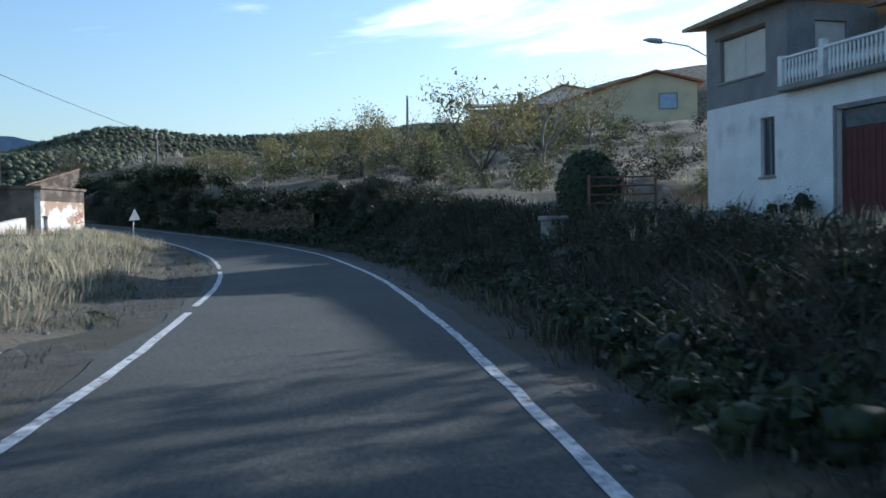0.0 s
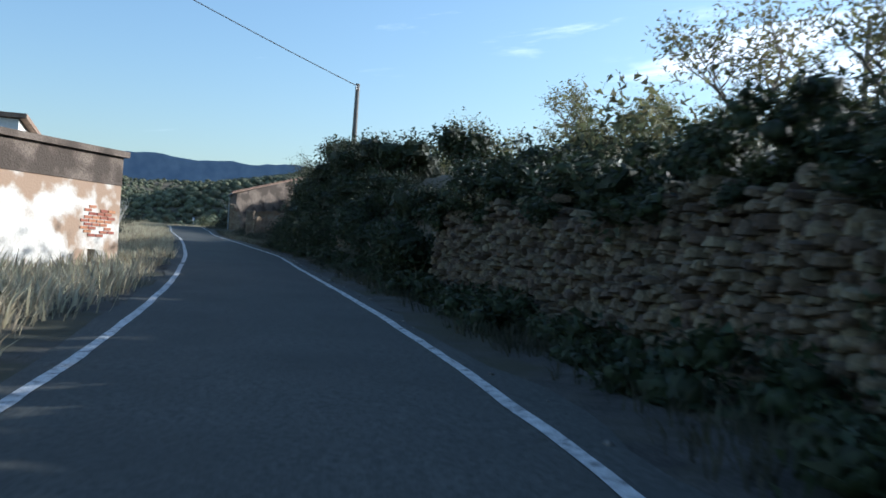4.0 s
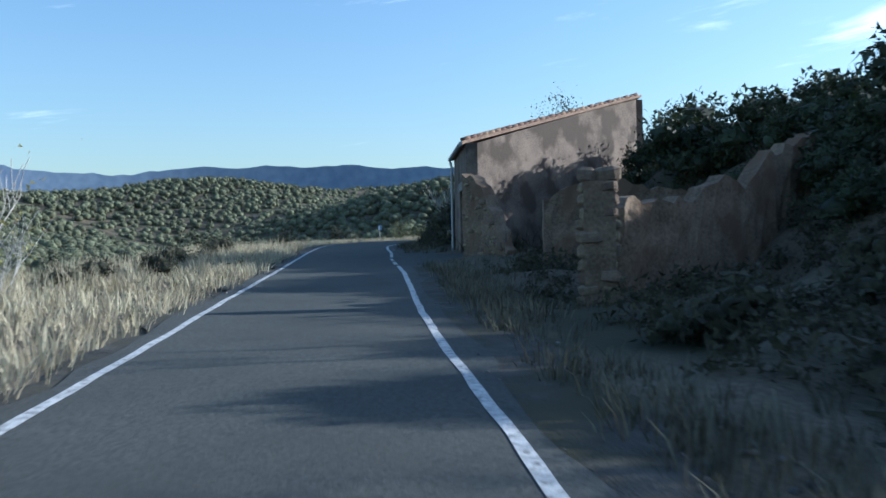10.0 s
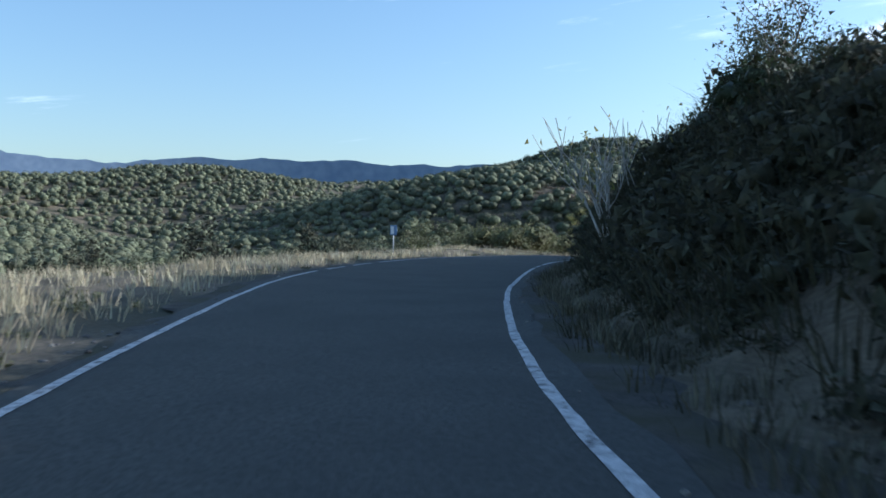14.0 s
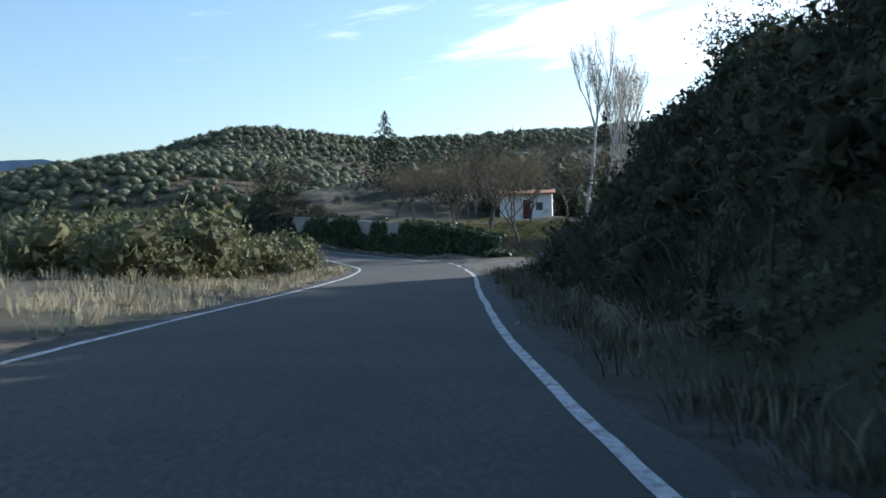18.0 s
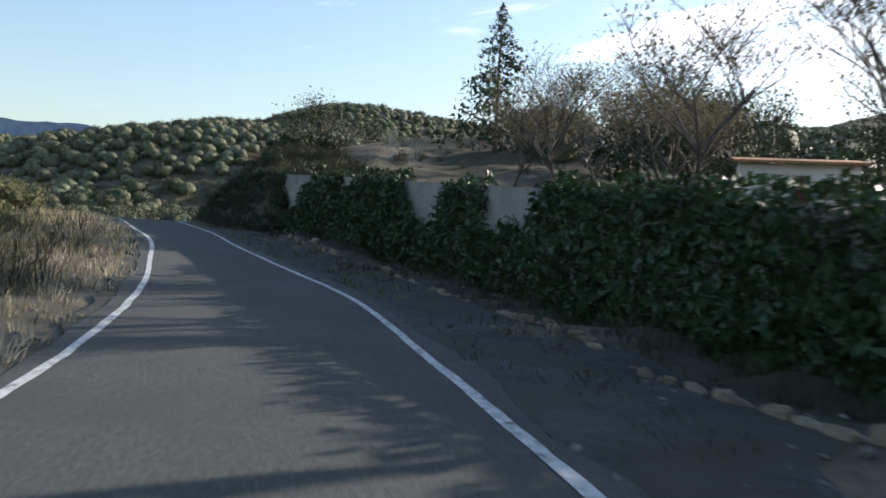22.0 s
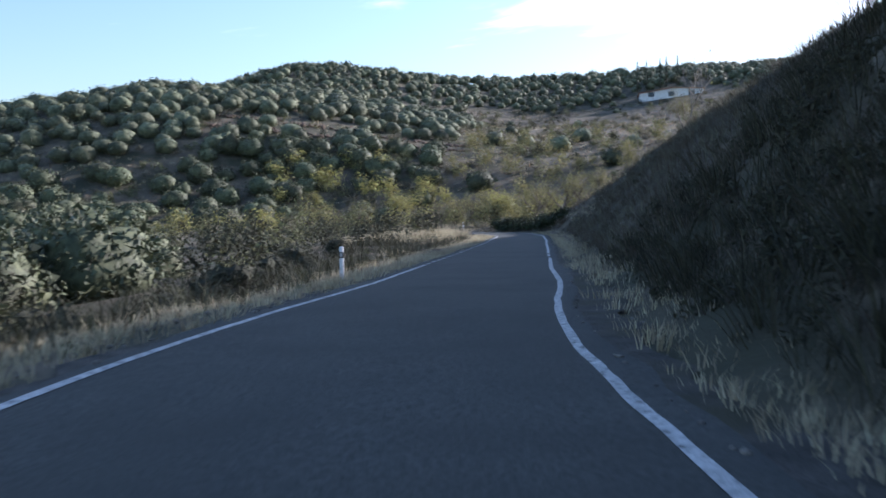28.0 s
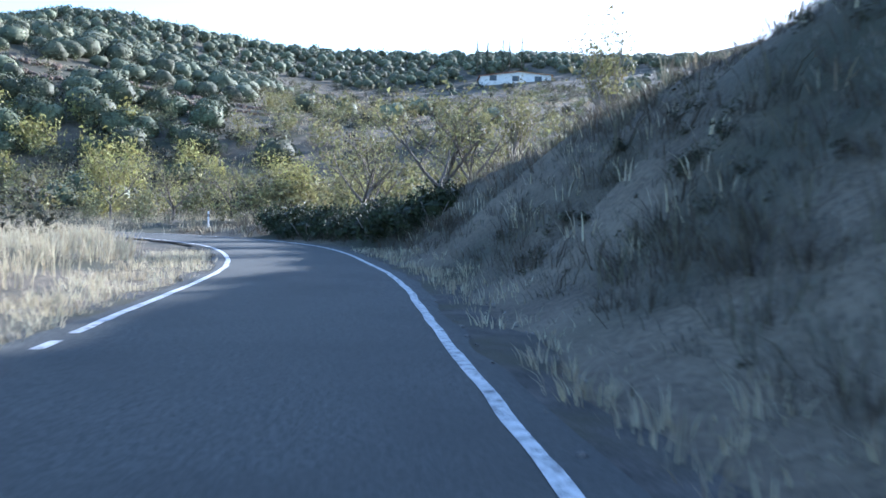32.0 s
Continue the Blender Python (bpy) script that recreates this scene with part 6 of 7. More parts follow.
# the last eleven trees are out of view, added to shade the road
orchard(broadleaf(39, "oak_tree", "dark evergreen tree, behind the terrace and added unseen to shade the road", 7.0, trunk=0.25, leaves=3600, leaf=0.075, cloud=0.6, leafmat=M_HEDGE), [(-52.5, 226.0, 1.1), (-49.0, 216.0, 1.2), (-80.5, 268.0, 0.8), (-73.5, 270.0, 0.95), (-66.5, 266.0, 1.0), (-60.0, 258.0, 1.0), (-79.0, 259.5, 0.8), (-76.0, 264.0, 0.85), (-47, 236, 1.2), (-55, 212, 0.9), (-108.2, 293.0, 0.75), (-107.0, 287.5, 0.85), (-106.0, 299.0, 0.7), (12.5, 11.0, 1.1), (16.5, 8.0, 1.2), (15.0, 16.0, 1.1), (20.0, 13.0, 1.25), (10.5, 4.5, 1.0), (19.0, 3.0, 1.2), (9.2, 8.0, 1.0), (13.5, 5.0, 1.1), (9.0, 1.0, 1.0), (12.5, -1.0, 1.1), (24.0, 18.0, 1.3)])
orchard(broadleaf(46, "bare_tree", "tall slender half-bare tree on the crest of the cut slope", 6.8, trunk=0.17, fork=0.35, spread_=0.5, up=0.9, leaves=1300, leaf=0.055, cloud=0.32, bark=M_TWIG, leafmat=M_ALMOND), [(-107.4, 362.5, 1.0), (-106.4, 337.5, 0.5), (-110.5, 366.5, 0.75), (-112.6, 370.0, 0.7)])
conifer(41, "dark pointed spruce at the end of the terrace", 9.6, 4.3, (-88.9, 269.2, gz1(-88.9, 269.2)))
conifer(42, "dark spruce between bare poplars", 9.0, 1.8, (-67.0, 236.5, gz1(-67.0, 236.5)))
orchard(broadleaf(44, "almond_tree", "almond tree with sparse yellow leaves beside the bend", 4.4, leaves=1100, leaf=0.055, cloud=0.28, group="almond trees by the bend"),
        [(-113.9, 358.6, 0.95), (-116.6, 368.0, 0.9), (-109.0, 374.0, 1.05), (-112.0, 366.0, 0.9), (-126.0, 395.0, 0.9), (-116.0, 380.0, 0.95), (-101.0, 378.0, 1.0), (-110.0, 392.0, 1.0), (-96.0, 390.0, 1.0), (-128, 386, 0.8), (-140, 398, 0.9), (-118, 402, 0.9), (-104, 402, 1.0)])
orchard(broadleaf(45, "bare_tree", "slender bare tree on the crest of the cut slope", 4.2, trunk=0.09, fork=0.4, spread_=0.5, up=0.8, leaves=90, leaf=0.04, bark=M_TWIG), [(-106.6, 365.0, 1.15), (-106.5, 335.0, 1.0), (-104.5, 348.0, 0.8)])
for k_, (x_, y_) in enumerate(((-83, 632), (-79.5, 633), (-74.5, 632), (-72, 634), (-68, 633))):
    conifer(60 + k_, "slim dark cypress beside the far farm house", 12.0, 1.5, (x_, y_, gz1(x_, y_)))


# ---- terrace wall with ivy, gutter, hut ----
def terrace_wall():
    r = random.Random(3)
    s_ = np.arange(232.0, 271.1, 1.0)
    d_ = np.interp(s_, [232, 240, 268], [6.2, 5.75, 5.45])
    x, y = road_xy(s_, d_)
    x2, y2 = road_xy(s_, d_ + 0.35)
    zb = road_z(s_, d_ * 0) - 0.5
    top = np.interp(s_, [232, 238, 246, 256, 269], [1.2, 1.8, 2.15, 2.25, 2.4]) + road_z(s_, d_ * 0)
    w = thing("retaining_wall", "pale concrete retaining wall half hidden under ivy", "wall", (float(x[0]), float(y[0]), 0))
    V, F = [], []
    for i in range(len(s_)):
        for px_, py_, pz_ in ((x[i], y[i], zb[i]), (x[i], y[i], top[i]), (x2[i], y2[i], top[i]), (x2[i], y2[i], zb[i])):
            V.append((px_ - x[0], py_ - y[0], pz_))
    for i in range(len(s_) - 1):
        for a in range(4):
            b = (a + 1) % 4
            F.append((4 * i + a, 4 * i + 4 + a, 4 * i + 4 + b, 4 * i + b))
    n = 4 * (len(s_) - 1)
    F += [(0, 1, 2, 3), (n + 3, n + 2, n + 1, n)]
    part("wall_body", (V, F), M_CONCRETE, w)
    # ivy in hanging patches, leaving bare stretches near the top
    g = np.random.default_rng(12)
    m = 38000
    a = g.uniform(231.0, 269.0, m)
    h = g.uniform(-0.1, 1.12, m)
    bare = np.interp(a, [231, 246.8, 247.6, 249.6, 250.4, 252.0, 253.0, 255.2, 256.2, 260.2, 260.7, 261.6, 262.2, 265.0, 267.0, 269.0], [1.2, 1.15, 0.6, 0.62, 1.1, 1.15, 0.48, 0.7, 1.2, 1.15, 0.76, 0.72, 1.1, 1.0, 0.6, 0.25])
    bare = bare + 0.16 * rumple(a, a * 0, 0.6, 71) * 2
    ok = h < bare
    a, h = a[ok], h[ok]
    bulge = 0.14 + 0.5 * (rumple(a, h * 3, 1.0, 72) + 0.5) * (1.2 - h).clip(0.3, 1)
    lx, ly = road_xy(a, np.interp(a, [232, 240, 268], [6.2, 5.75, 5.45]) - bulge * g.uniform(0.3, 1.0, len(a)) + (h > 1.0) * 0.3)
    lz = road_z(a, a * 0) + h * np.interp(a, [232, 238, 246, 256, 269], [1.3, 1.9, 2.2, 2.3, 2.42])
    c = np.stack([lx, ly, lz], -1)
    q = c[:, None, :] + g.normal(size=(len(c), 3, 3)) * 0.06
    ivy = new("ivy", mesh_of("ivy", q.reshape(-1, 3), np.arange(3 * len(c)).reshape(-1, 3), M_IVY))
    tagged(ivy, "glossy dark ivy hanging over the concrete wall", "ivy", kind="stuff")


terrace_wall()
rows_of_shrubs(shrub(15, "dense dark ivy mound at the foot of the terrace", M_IVY, leaves=1800, leaf=0.05),
               [(s_, 6.0 + R_.uniform(-0.3, 0.6), R_.uniform(0.85, 1.1) * min(1.0, 0.45 + (s_ - 231) * 0.08), 0.0) for s_ in np.arange(231.5, 241.0, 1.0)] + [(s_, 5.6 + R_.uniform(-0.3, 0.6), R_.uniform(0.32, 0.5), 0.0) for s_ in np.arange(228.2, 231.4, 0.6)] + [(s_, 6.6, R_.uniform(0.9, 1.2), 0.2) for s_ in np.arange(237.0, 247.0, 2.0)])
rows_of_shrubs(shrub(18, "ivy mound spilling over the top of the terrace wall", M_IVY, leaves=1500, leaf=0.05),
               [(s_, 5.95 + R_.uniform(-0.1, 0.35), R_.uniform(0.55, 0.8), -0.15) for s_ in (241.5, 242.6, 243.8, 245.0, 246.2, 251.0, 251.9, 256.6, 257.5, 258.4, 259.3, 260.0)])
rows_of_shrubs(shrub(16, "grey-brown brush on top of the bank past the wall", M_SCRUB, leaves=1700, leaf=0.035, core=0.7),
               [(s_, table(EDGES, s_, 2) + R_.uniform(3.2, 6.5), R_.uniform(0.4, 0.62), 0.0) for s_ in np.arange(266.0, 282.0, 0.8)])

M_GRIT = material("gutter_grit", (0.022, 0.022, 0.021), (0.075, 0.072, 0.066), 1.1, 16, 0.97, 1.0, third=(0.045, 0.04, 0.028), third_scale=0.7, third_at=(0.45, 0.6))
gs = np.arange(224.0, 270.0, 0.5)
gutter = new("gutter", ribbon("gutter", gs, table(EDGES, gs, 2) + 0.2 + 0.05 * rumple(gs, gs * 0, 2, 81), np.interp(gs, [224, 231, 270], [2.6, 4.6, 4.6]) + 0.25 * rumple(gs, gs * 0, 1.5, 82), 4, -0.006, M_GRIT))
gv = np.empty(len(gutter.data.vertices) * 3)
gutter.data.vertices.foreach_get("co", gv)
gv = gv.reshape(-1, 3)
gg = ground_z(gv[:, 0], gv[:, 1])
col = np.arange(len(gv)) % 4
gv[:, 2] = np.where(col == 3, gg - 0.03, np.where((col > 0) & (np.repeat(gs, 4) < 240), np.minimum(gv[:, 2], gg + 0.03), gv[:, 2]))    # the outer edge dies into the ground
gutter.data.vertices.foreach_set("co", gv.ravel())
tagged(gutter, "grey rough paved gutter strip beside the road", "gutter", kind="structure")
gk = np.random.default_rng(77)
kerb_rows = np.arange(236.0, 262.0, 0.42)
kerb = thing("stone_kerb", "broken line of grey kerb stones along the gutter", "kerb", at_road(236, 3.6))
for k_, s_ in enumerate(kerb_rows):
    kx, ky, kz = at_road(s_, 3.7 + gk.uniform(-0.08, 0.08))
    o_ = stone_at(kerb, kx - kerb.location.x, ky - kerb.location.y, kz - kerb.location.z + 0.02, 0.36, 0.2, 0.16 * gk.uniform(0.7, 1.2), radians(heading(s_) + 90) + gk.uniform(-0.2, 0.2), k_)


def hut():
    x, y = -75.6, 256.0
    z = gz1(x, y)
    h = thing("hut", "small white hut with a red tile roof under the trees", "hut", (x, y, z - 0.2), -4)
    part("front_wall", wall_with_holes(0, 5.2, -0.5, 2.5, 0, 0.25, [(2.3, 0.0, 3.1, 2.0), (3.6, 0.9, 4.3, 1.7)]), M_WHITE, h)
    part("side_wall", box(0, 0.252, -0.5, 0.25, 3.2, 2.6), M_WHITE, h)
    part("side_wall", box(4.95, 0.252, -0.5, 5.2, 3.2, 2.6), M_WHITE, h)
    part("back_wall", box(0.252, 2.95, -0.5, 4.948, 3.2, 2.6), M_WHITE, h)
    part("door", box(2.32, 0.12, 0.0, 3.08, 0.17, 1.98), M_REDDOOR, h)
    part("window", box(3.62, 0.1, 0.92, 4.28, 0.13, 1.68), M_GLASS, h)
    part("roof", prism([(-0.3, -0.5), (5.5, -0.5), (5.5, 3.5), (-0.3, 3.5)], [2.5, 2.5, 3.0, 3.0], [2.62, 2.62, 3.15, 3.15]), M_TILE, h)


hut()
head = thing("culvert_head", "small weathered concrete block at the mouth of the track", "culvert", at_road(*CULVERT, -0.1), 20)
part("block", box(-0.17, -0.15, -0.2, 0.17, 0.15, 0.8, 0.03), M_CONCRETE, head)
part("slab", box(-1.0, -0.5, -0.2, -0.2, 0.2, 0.1, 0.03), M_CONCRETE, head)
# yard before the village house
yu, yv = np.meshgrid(np.linspace(-6, 20, 40), np.linspace(0.05, 5.4, 10))
yx, yy = 11.95 + 0.252 * yu.ravel() - 0.968 * yv.ravel(), 36.4 - 0.968 * yu.ravel() - 0.252 * yv.ravel()
yi = (np.arange(9)[:, None] * 40 + np.arange(39)[None, :]).ravel()
lane = new("yard", mesh_of("yard", np.stack([yx, yy, ground_z(yx, yy) + 0.04], -1), np.stack([yi, yi + 40, yi + 41, yi + 1], -1), M_GRAVEL, True))
tagged(lane, "pale dusty yard before the village house", "yard", kind="structure")
# dirt track to the terrace, and the lawn
tk = np.linspace(0, 1, 60)
tx_ = -78.5 + 21.0 * tk ** 1.2 + 0.4
ty_ = 201.0 + 6.0 * tk + 22.0 * tk ** 2.2
tw = 2.6 - 0.9 * tk
tv_ = []
for i in range(60):
    j0, j1 = max(i - 1, 0), min(i + 1, 59)
    n_ = Vector((ty_[j1] - ty_[j0], -(tx_[j1] - tx_[j0]))).normalized()
    for a in np.linspace(-1, 1, 7):
        tv_.append((tx_[i] + n_.x * a * tw[i], ty_[i] + n_.y * a * tw[i]))
tv_ = np.array(tv_)
ti = (np.arange(59)[:, None] * 7 + np.arange(6)[None, :]).ravel()
track = new("track", mesh_of("track", np.stack([tv_[:, 0], tv_[:, 1], ground_z(tv_[:, 0], tv_[:, 1]) + np.tile([-0.06, 0.03, 0.05, 0.05, 0.05, 0.03, -0.06], 60)], -1), np.stack([ti, ti + 7, ti + 8, ti + 1], -1), M_GRAVEL, True))
tagged(track, "pale dirt track branching off the road", "track", kind="structure")

# ---- thickets and grasses ----
tr_ = np.random.default_rng(91)
THIN = [crown(tr_, 8, 420, 0.06, ICO1, 1.0, 1.1, 0.0, 0.3, (0.2, 0.8), (0.3, 1.4)) for k in range(5)]


def thicket(mat, n, x0, x1, y0, y1, size, label, least):
    x, y = tr_.uniform(x0, x1, n), tr_.uniform(y0, y1, n)
    s, d = road_coords(x, y)
    ok = np.abs(d) > least
    x, y = x[ok], y[ok]
    scatter("thicket", THIN, np.stack([x, y, ground_z(x, y) - 0.1, size * tr_.uniform(0.6, 1.3, len(x)), tr_.uniform(0, 6.28, len(x))], -1), mat, label, "thicket")


dry = [tuft(rng, 9, 0.48, 0.32, 0.012, 0.6) for k in range(6)]
reed = [tuft(rng, 20, 1.05, 0.4, 0.01, 0.4) for k in range(4)]
short = [tuft(rng, 8, 0.22, 0.22, 0.009, 0.7) for k in range(4)]


brush = [tuft(rng, 16, 0.85, 0.45, 0.012, 1.1) for k in range(6)]


def grass(name, templates, n, s0, s1, d0, d1, size, mat, label, side=0, thin=0.0):
    """Tufts over a stretch; d is measured from the painted line outwards (side -1 left, 1 right) or from the track (0)."""
    s = rng.uniform(s0, s1, n)
    u = rng.uniform(0, 1, n)
    d = d0 + (d1 - d0) * u
    if side:
        d = side * d + table(EDGES, s, 1 if side < 0 else 2)
    x, y = road_xy(s, d)
    ok = rng.uniform(0, 1, n) < 1 - thin + 1.6 * rumple(x, y, 2.2, 91)
    x, y = x[ok], y[ok]
    z = ground_z(x, y)
    sz = size * rng.uniform(0.6, 1.25, len(x))
    return scatter(name, templates, np.stack([x, y, z, sz, rng.uniform(0, 6.28, len(x))], -1), mat, label, "grass")


grass("dry_grass", dry, 2600, -4, 45, 2.2, 14.0, 1.1, M_DRYGRASS, "tall bleached dry grass on the field beside the road", -1, 0.1)
grass("dry_grass", short, 1500, -4, 60, 0.5, 3.0, 1.0, M_GREYGRASS, "short trampled verge grass", -1, 0.4)
grass("dry_grass", dry, 1300, 40, 62, 0.7, 4.5, 1.1, M_DRYGRASS, "bleached dry grass round the shed", -1, 0.15)
grass("dry_grass", dry, 3600, 60, 140, 0.5, 6.0, 0.95, M_DRYGRASS, "pale dry verge grass beside the road", -1, 0.2)
grass("dry_grass", dry, 2600, 138, 205, 1.0, 9.0, 0.9, M_DRYGRASS, "pale dry verge grass beside the road", -1, 0.25)
grass("dry_grass", dry, 900, 262, 285, 1.2, 4.5, 0.75, M_DRYGRASS, "pale dry grass among verge shrubs", -1, 0.2)
grass("dry_grass", dry, 2200, 200, 285, 0.7, 5.0, 0.75, M_GREYGRASS, "greyish verge grass beside the road", -1, 0.35)
grass("dry_grass", dry, 2600, 280, 345, 0.35, 3.0, 0.55, M_DRYGRASS, "dry verge grass along the outer edge", -1, 0.15)
grass("dry_grass", reed, 800, 356, 396, 2.2, 9.0, 0.75, M_DRYGRASS, "tall pale reeds beside the bend", -1, 0.25)
grass("dry_grass", reed, 500, 112, 160, 2.5, 9.0, 0.8, M_DRYGRASS, "tall pale reeds on the verge", -1, 0.3)
grass("dry_grass", dry, 3400, -6, 84, 0.7, 4.0, 0.7, M_SHADEGRASS, "grey-green grass at the foot of the bank", 1, 0.3)
grass("dry_grass", dry, 4400, 84, 129, 0.7, 9.0, 0.5, M_SHADEGRASS, "dry grass in front of the ruins", 1, 0.3)
grass("dry_grass", dry, 5000, 136, 213, 0.6, 7.5, 0.75, M_SHADEGRASS, "dry grass on the shaded cut bank", 1, 0.3)
grass("dry_grass", dry, 8200, 322, 392, 1.1, 10.5, 0.42, M_SLOPEGRASS, "thin dry grass on the tall cut slope", 1, 0.2)
grass("dry_grass", dry, 1500, 282, 385, 0.55, 1.6, 0.6, M_DRYGRASS, "pale grass fringe at the foot of the cut slope", 1, 0.2)
grass("lawn_grass", short, 9500, 222, 262, 6.4, 24.0, 1.15, M_LAWN, "thin green and yellow grass of the terrace", 0, 0.1)
grass("dry_grass", dry, 2000, 0, 75, 4.0, 22.0, 0.8, M_DRYGRASS, "dry grass on the terrace above the bank", 1, 0.3)

grass("brush", brush, 700, 82, 97, 2.6, 13.0, 1.0, M_SCRUB, "dark tangled brush on the slope by the ruins", 1, 0.1)
grass("brush", brush, 600, 97, 126, 9.0, 17.0, 1.0, M_SCRUB, "dark tangled brush behind the ruins", 1, 0.1)
grass("brush", brush, 500, 130, 146, 3.0, 12.0, 1.0, M_SCRUB, "dark tangled brush past the ruined house", 1, 0.1)
grass("brush", brush, 2600, 140, 212, 1.8, 9.5, 1.0, M_SCRUB, "dark tangled brush covering the cut bank", 1, 0.05)
grass("brush", brush, 2200, 268, 328, 1.5, 9.5, 0.9, M_SCRUB, "dark tangled brush covering the shaded bank", 1, 0.05)
grass("brush", brush, 2000, 316, 384, 1.8, 11.0, 0.7, M_GREYGRASS, "grey brush on the tall cut slope", 1, 0.3)
grass("dry_grass", short, 8500, 314, 392, 1.0, 10.5, 0.9, M_SLOPEGRASS, "short bleached grass on the tall cut slope", 1, 0.0)
grass("dry_grass", dry, 1400, 340, 384, 0.35, 2.0, 0.5, M_DRYGRASS, "pale verge grass on the inside of the bend", -1, 0.1)
grass("brush", brush, 700, 0, 36, 1.6, 4.6, 0.85, M_SCRUB, "dark brush on the bank below the house", 1, 0.1)
grass("brush", brush, 900, 372, 424, 3.0, 26.0, 1.1, M_GREYGRASS, "dry brush on the outside of the bend", 1, 0.15)
grass("dry_grass", dry, 2600, 366, 424, 2.2, 40.0, 1.0, M_DRYGRASS, "dry grass on the terraces past the bend", 1, 0.15)
grass("dry_grass", dry, 600, 84, 129, 0.75, 1.9, 0.85, M_GREYGRASS, "pale grass fringe along the shoulder", 1, 0.2)
grass("dry_grass", dry, 1000, 138, 214, 0.75, 1.7, 0.8, M_GREYGRASS, "pale grass fringe along the shoulder", 1, 0.2)
grass("dry_grass", dry, 350, 0, 34, 0.9, 1.9, 0.8, M_GREYGRASS, "pale grass fringe along the shoulder", 1, 0.2)
grass("brush", brush, 1400, 300, 366, 1.7, 8.0, 0.85, M_SCRUB, "brown brush on the outer verge", -1, 0.2)
scrub_stuff("weeds", M_OLIVE, "green rosette weeds in the gutter",
            [(s_, table(EDGES, s_, 2) + R_.uniform(0.5, 2.6), R_.uniform(0.1, 0.24), -0.06) for s_ in np.arange(238.0, 270.0, 1.1)], WEED)

grass("dry_grass", dry, 900, 236, 272, 2.7, 4.4, 0.6, M_SHADEGRASS, "grass darkened for shade between gutter and ivy wall", 1, 0.2)
grass("dry_grass", short, 700, 236, 272, 0.5, 2.6, 0.9, M_SHADEGRASS, "small weeds in the broken gutter", 1, 0.4)

grass("dry_grass", dry, 1700, 196, 285, 0.4, 3.4, 0.6, M_DRYGRASS, "sunlit pale verge grass", -1, 0.2)
grass("dry_grass", dry, 2600, -4, 86, 0.8, 3.4, 0.5, M_SHADEGRASS, "grass darkened for shade over the shoulder and the foot of the bank", 1, 0.15)
grass("dry_grass", dry, 2400, 143, 213, 0.8, 3.0, 0.5, M_SHADEGRASS, "grass darkened for shade at the foot of the cut bank", 1, 0.15)
grass("brush", brush, 4200, 312, 404, 1.6, 11.5, 0.55, M_BROWNBRUSH, "brown tangled brush all over the cut slope", 1, 0.05)
grass("brush", brush, 2200, 268, 318, 1.4, 9.0, 0.6, M_SCRUB, "dark brush over the shaded bank", 1, 0.05)
thicket(M_SCRUB, 60, -108, -86, 262, 292, 0.55, "grey brush on the rise past the terrace wall", 8)
grass("brush", brush, 600, 246, 286, 1.5, 7.0, 0.8, M_SCRUB, "brown brush on the outer verge", -1, 0.2)
grass("lawn_grass", short, 4200, 225, 242, 6.6, 15.0, 1.2, M_LAWN, "green grass at the front of the terrace", 0, 0.0)

scrub_stuff("weeds", M_SCRUB, "dark weeds over the bank below the house",
            [(s_, table(EDGES, s_, 2) + R_.uniform(1.7, 5.5), R_.uniform(0.25, 0.5), -0.06) for s_ in np.arange(-2.0, 40.0, 0.06)], WEED)
scrub_stuff("weeds", M_SCRUB, "dark weeds over the long cut bank",
            [(s_, table(EDGES, s_, 2) + R_.uniform(1.6, 8.5), R_.uniform(0.3, 0.55), -0.06) for s_ in np.arange(140.0, 212.5, 0.045)], WEED)
scrub_stuff("weeds", M_SCRUB, "dark weeds over the shaded bank past the wall",
            [(s_, table(EDGES, s_, 2) + R_.uniform(1.5, 8.0), R_.uniform(0.25, 0.5), -0.06) for s_ in np.arange(268.0, 330.0, 0.06)], WEED)
scrub_stuff("weeds", M_SCRUB, "dark weeds over the slope before the ruins",
            [(s_, table(EDGES, s_, 2) + R_.uniform(2.2, 9.5), R_.uniform(0.25, 0.6), -0.06) for s_ in np.arange(86.0, 126.0, 0.09)], WEED)

# thickets: almond scrub round the bend, brush below the road
thicket(M_ALMOND, 90, -150, -92, 366, 430, 1.7, "pale almond scrub round the far bend", 7)
thicket(M_OLIVE, 90, -165, -95, 375, 470, 1.3, "olive-green scrub on the terraces beyond the bend", 8)
thicket(M_SCRUB, 120, -150, -119, 285, 372, 1.1, "brown brush on the slope below the road", 7.5)
thicket(M_OLIVE, 70, -160, -121, 270, 370, 1.2, "grey-green brush below the road", 8)
thicket(M_SCRUB, 90, -110, -80, 130, 215, 1.0, "dry brush at the edge of the slope", 10)
thicket(M_ALMOND, 60, -22, 14, 58, 112, 1.3, "thin almond scrub on the upper terrace", 9)
thicket(M_OLIVE, 60, -30, 18, 62, 120, 1.4, "olive-green scrub on the upper terrace", 9)
thicket(M_SCRUB, 50, -160, -112, 384, 424, 1.0, "dark brush on the terraces past the bend", 6)
thicket(M_YELLOW, 26, -165, -100, 384, 425, 1.6, "yellowing almond scrub past the bend", 8)
thicket(M_OLIVE, 60, -8, 16, 36, 60, 0.8, "olive-green scrub behind the gate", 9)
thicket(M_SCRUB, 70, -10, 20, 36, 70, 0.75, "dark brush on the slope behind the gate", 9)
fx_, fy_ = tr_.uniform(-235, -50, 1500), tr_.uniform(405, 610, 1500)
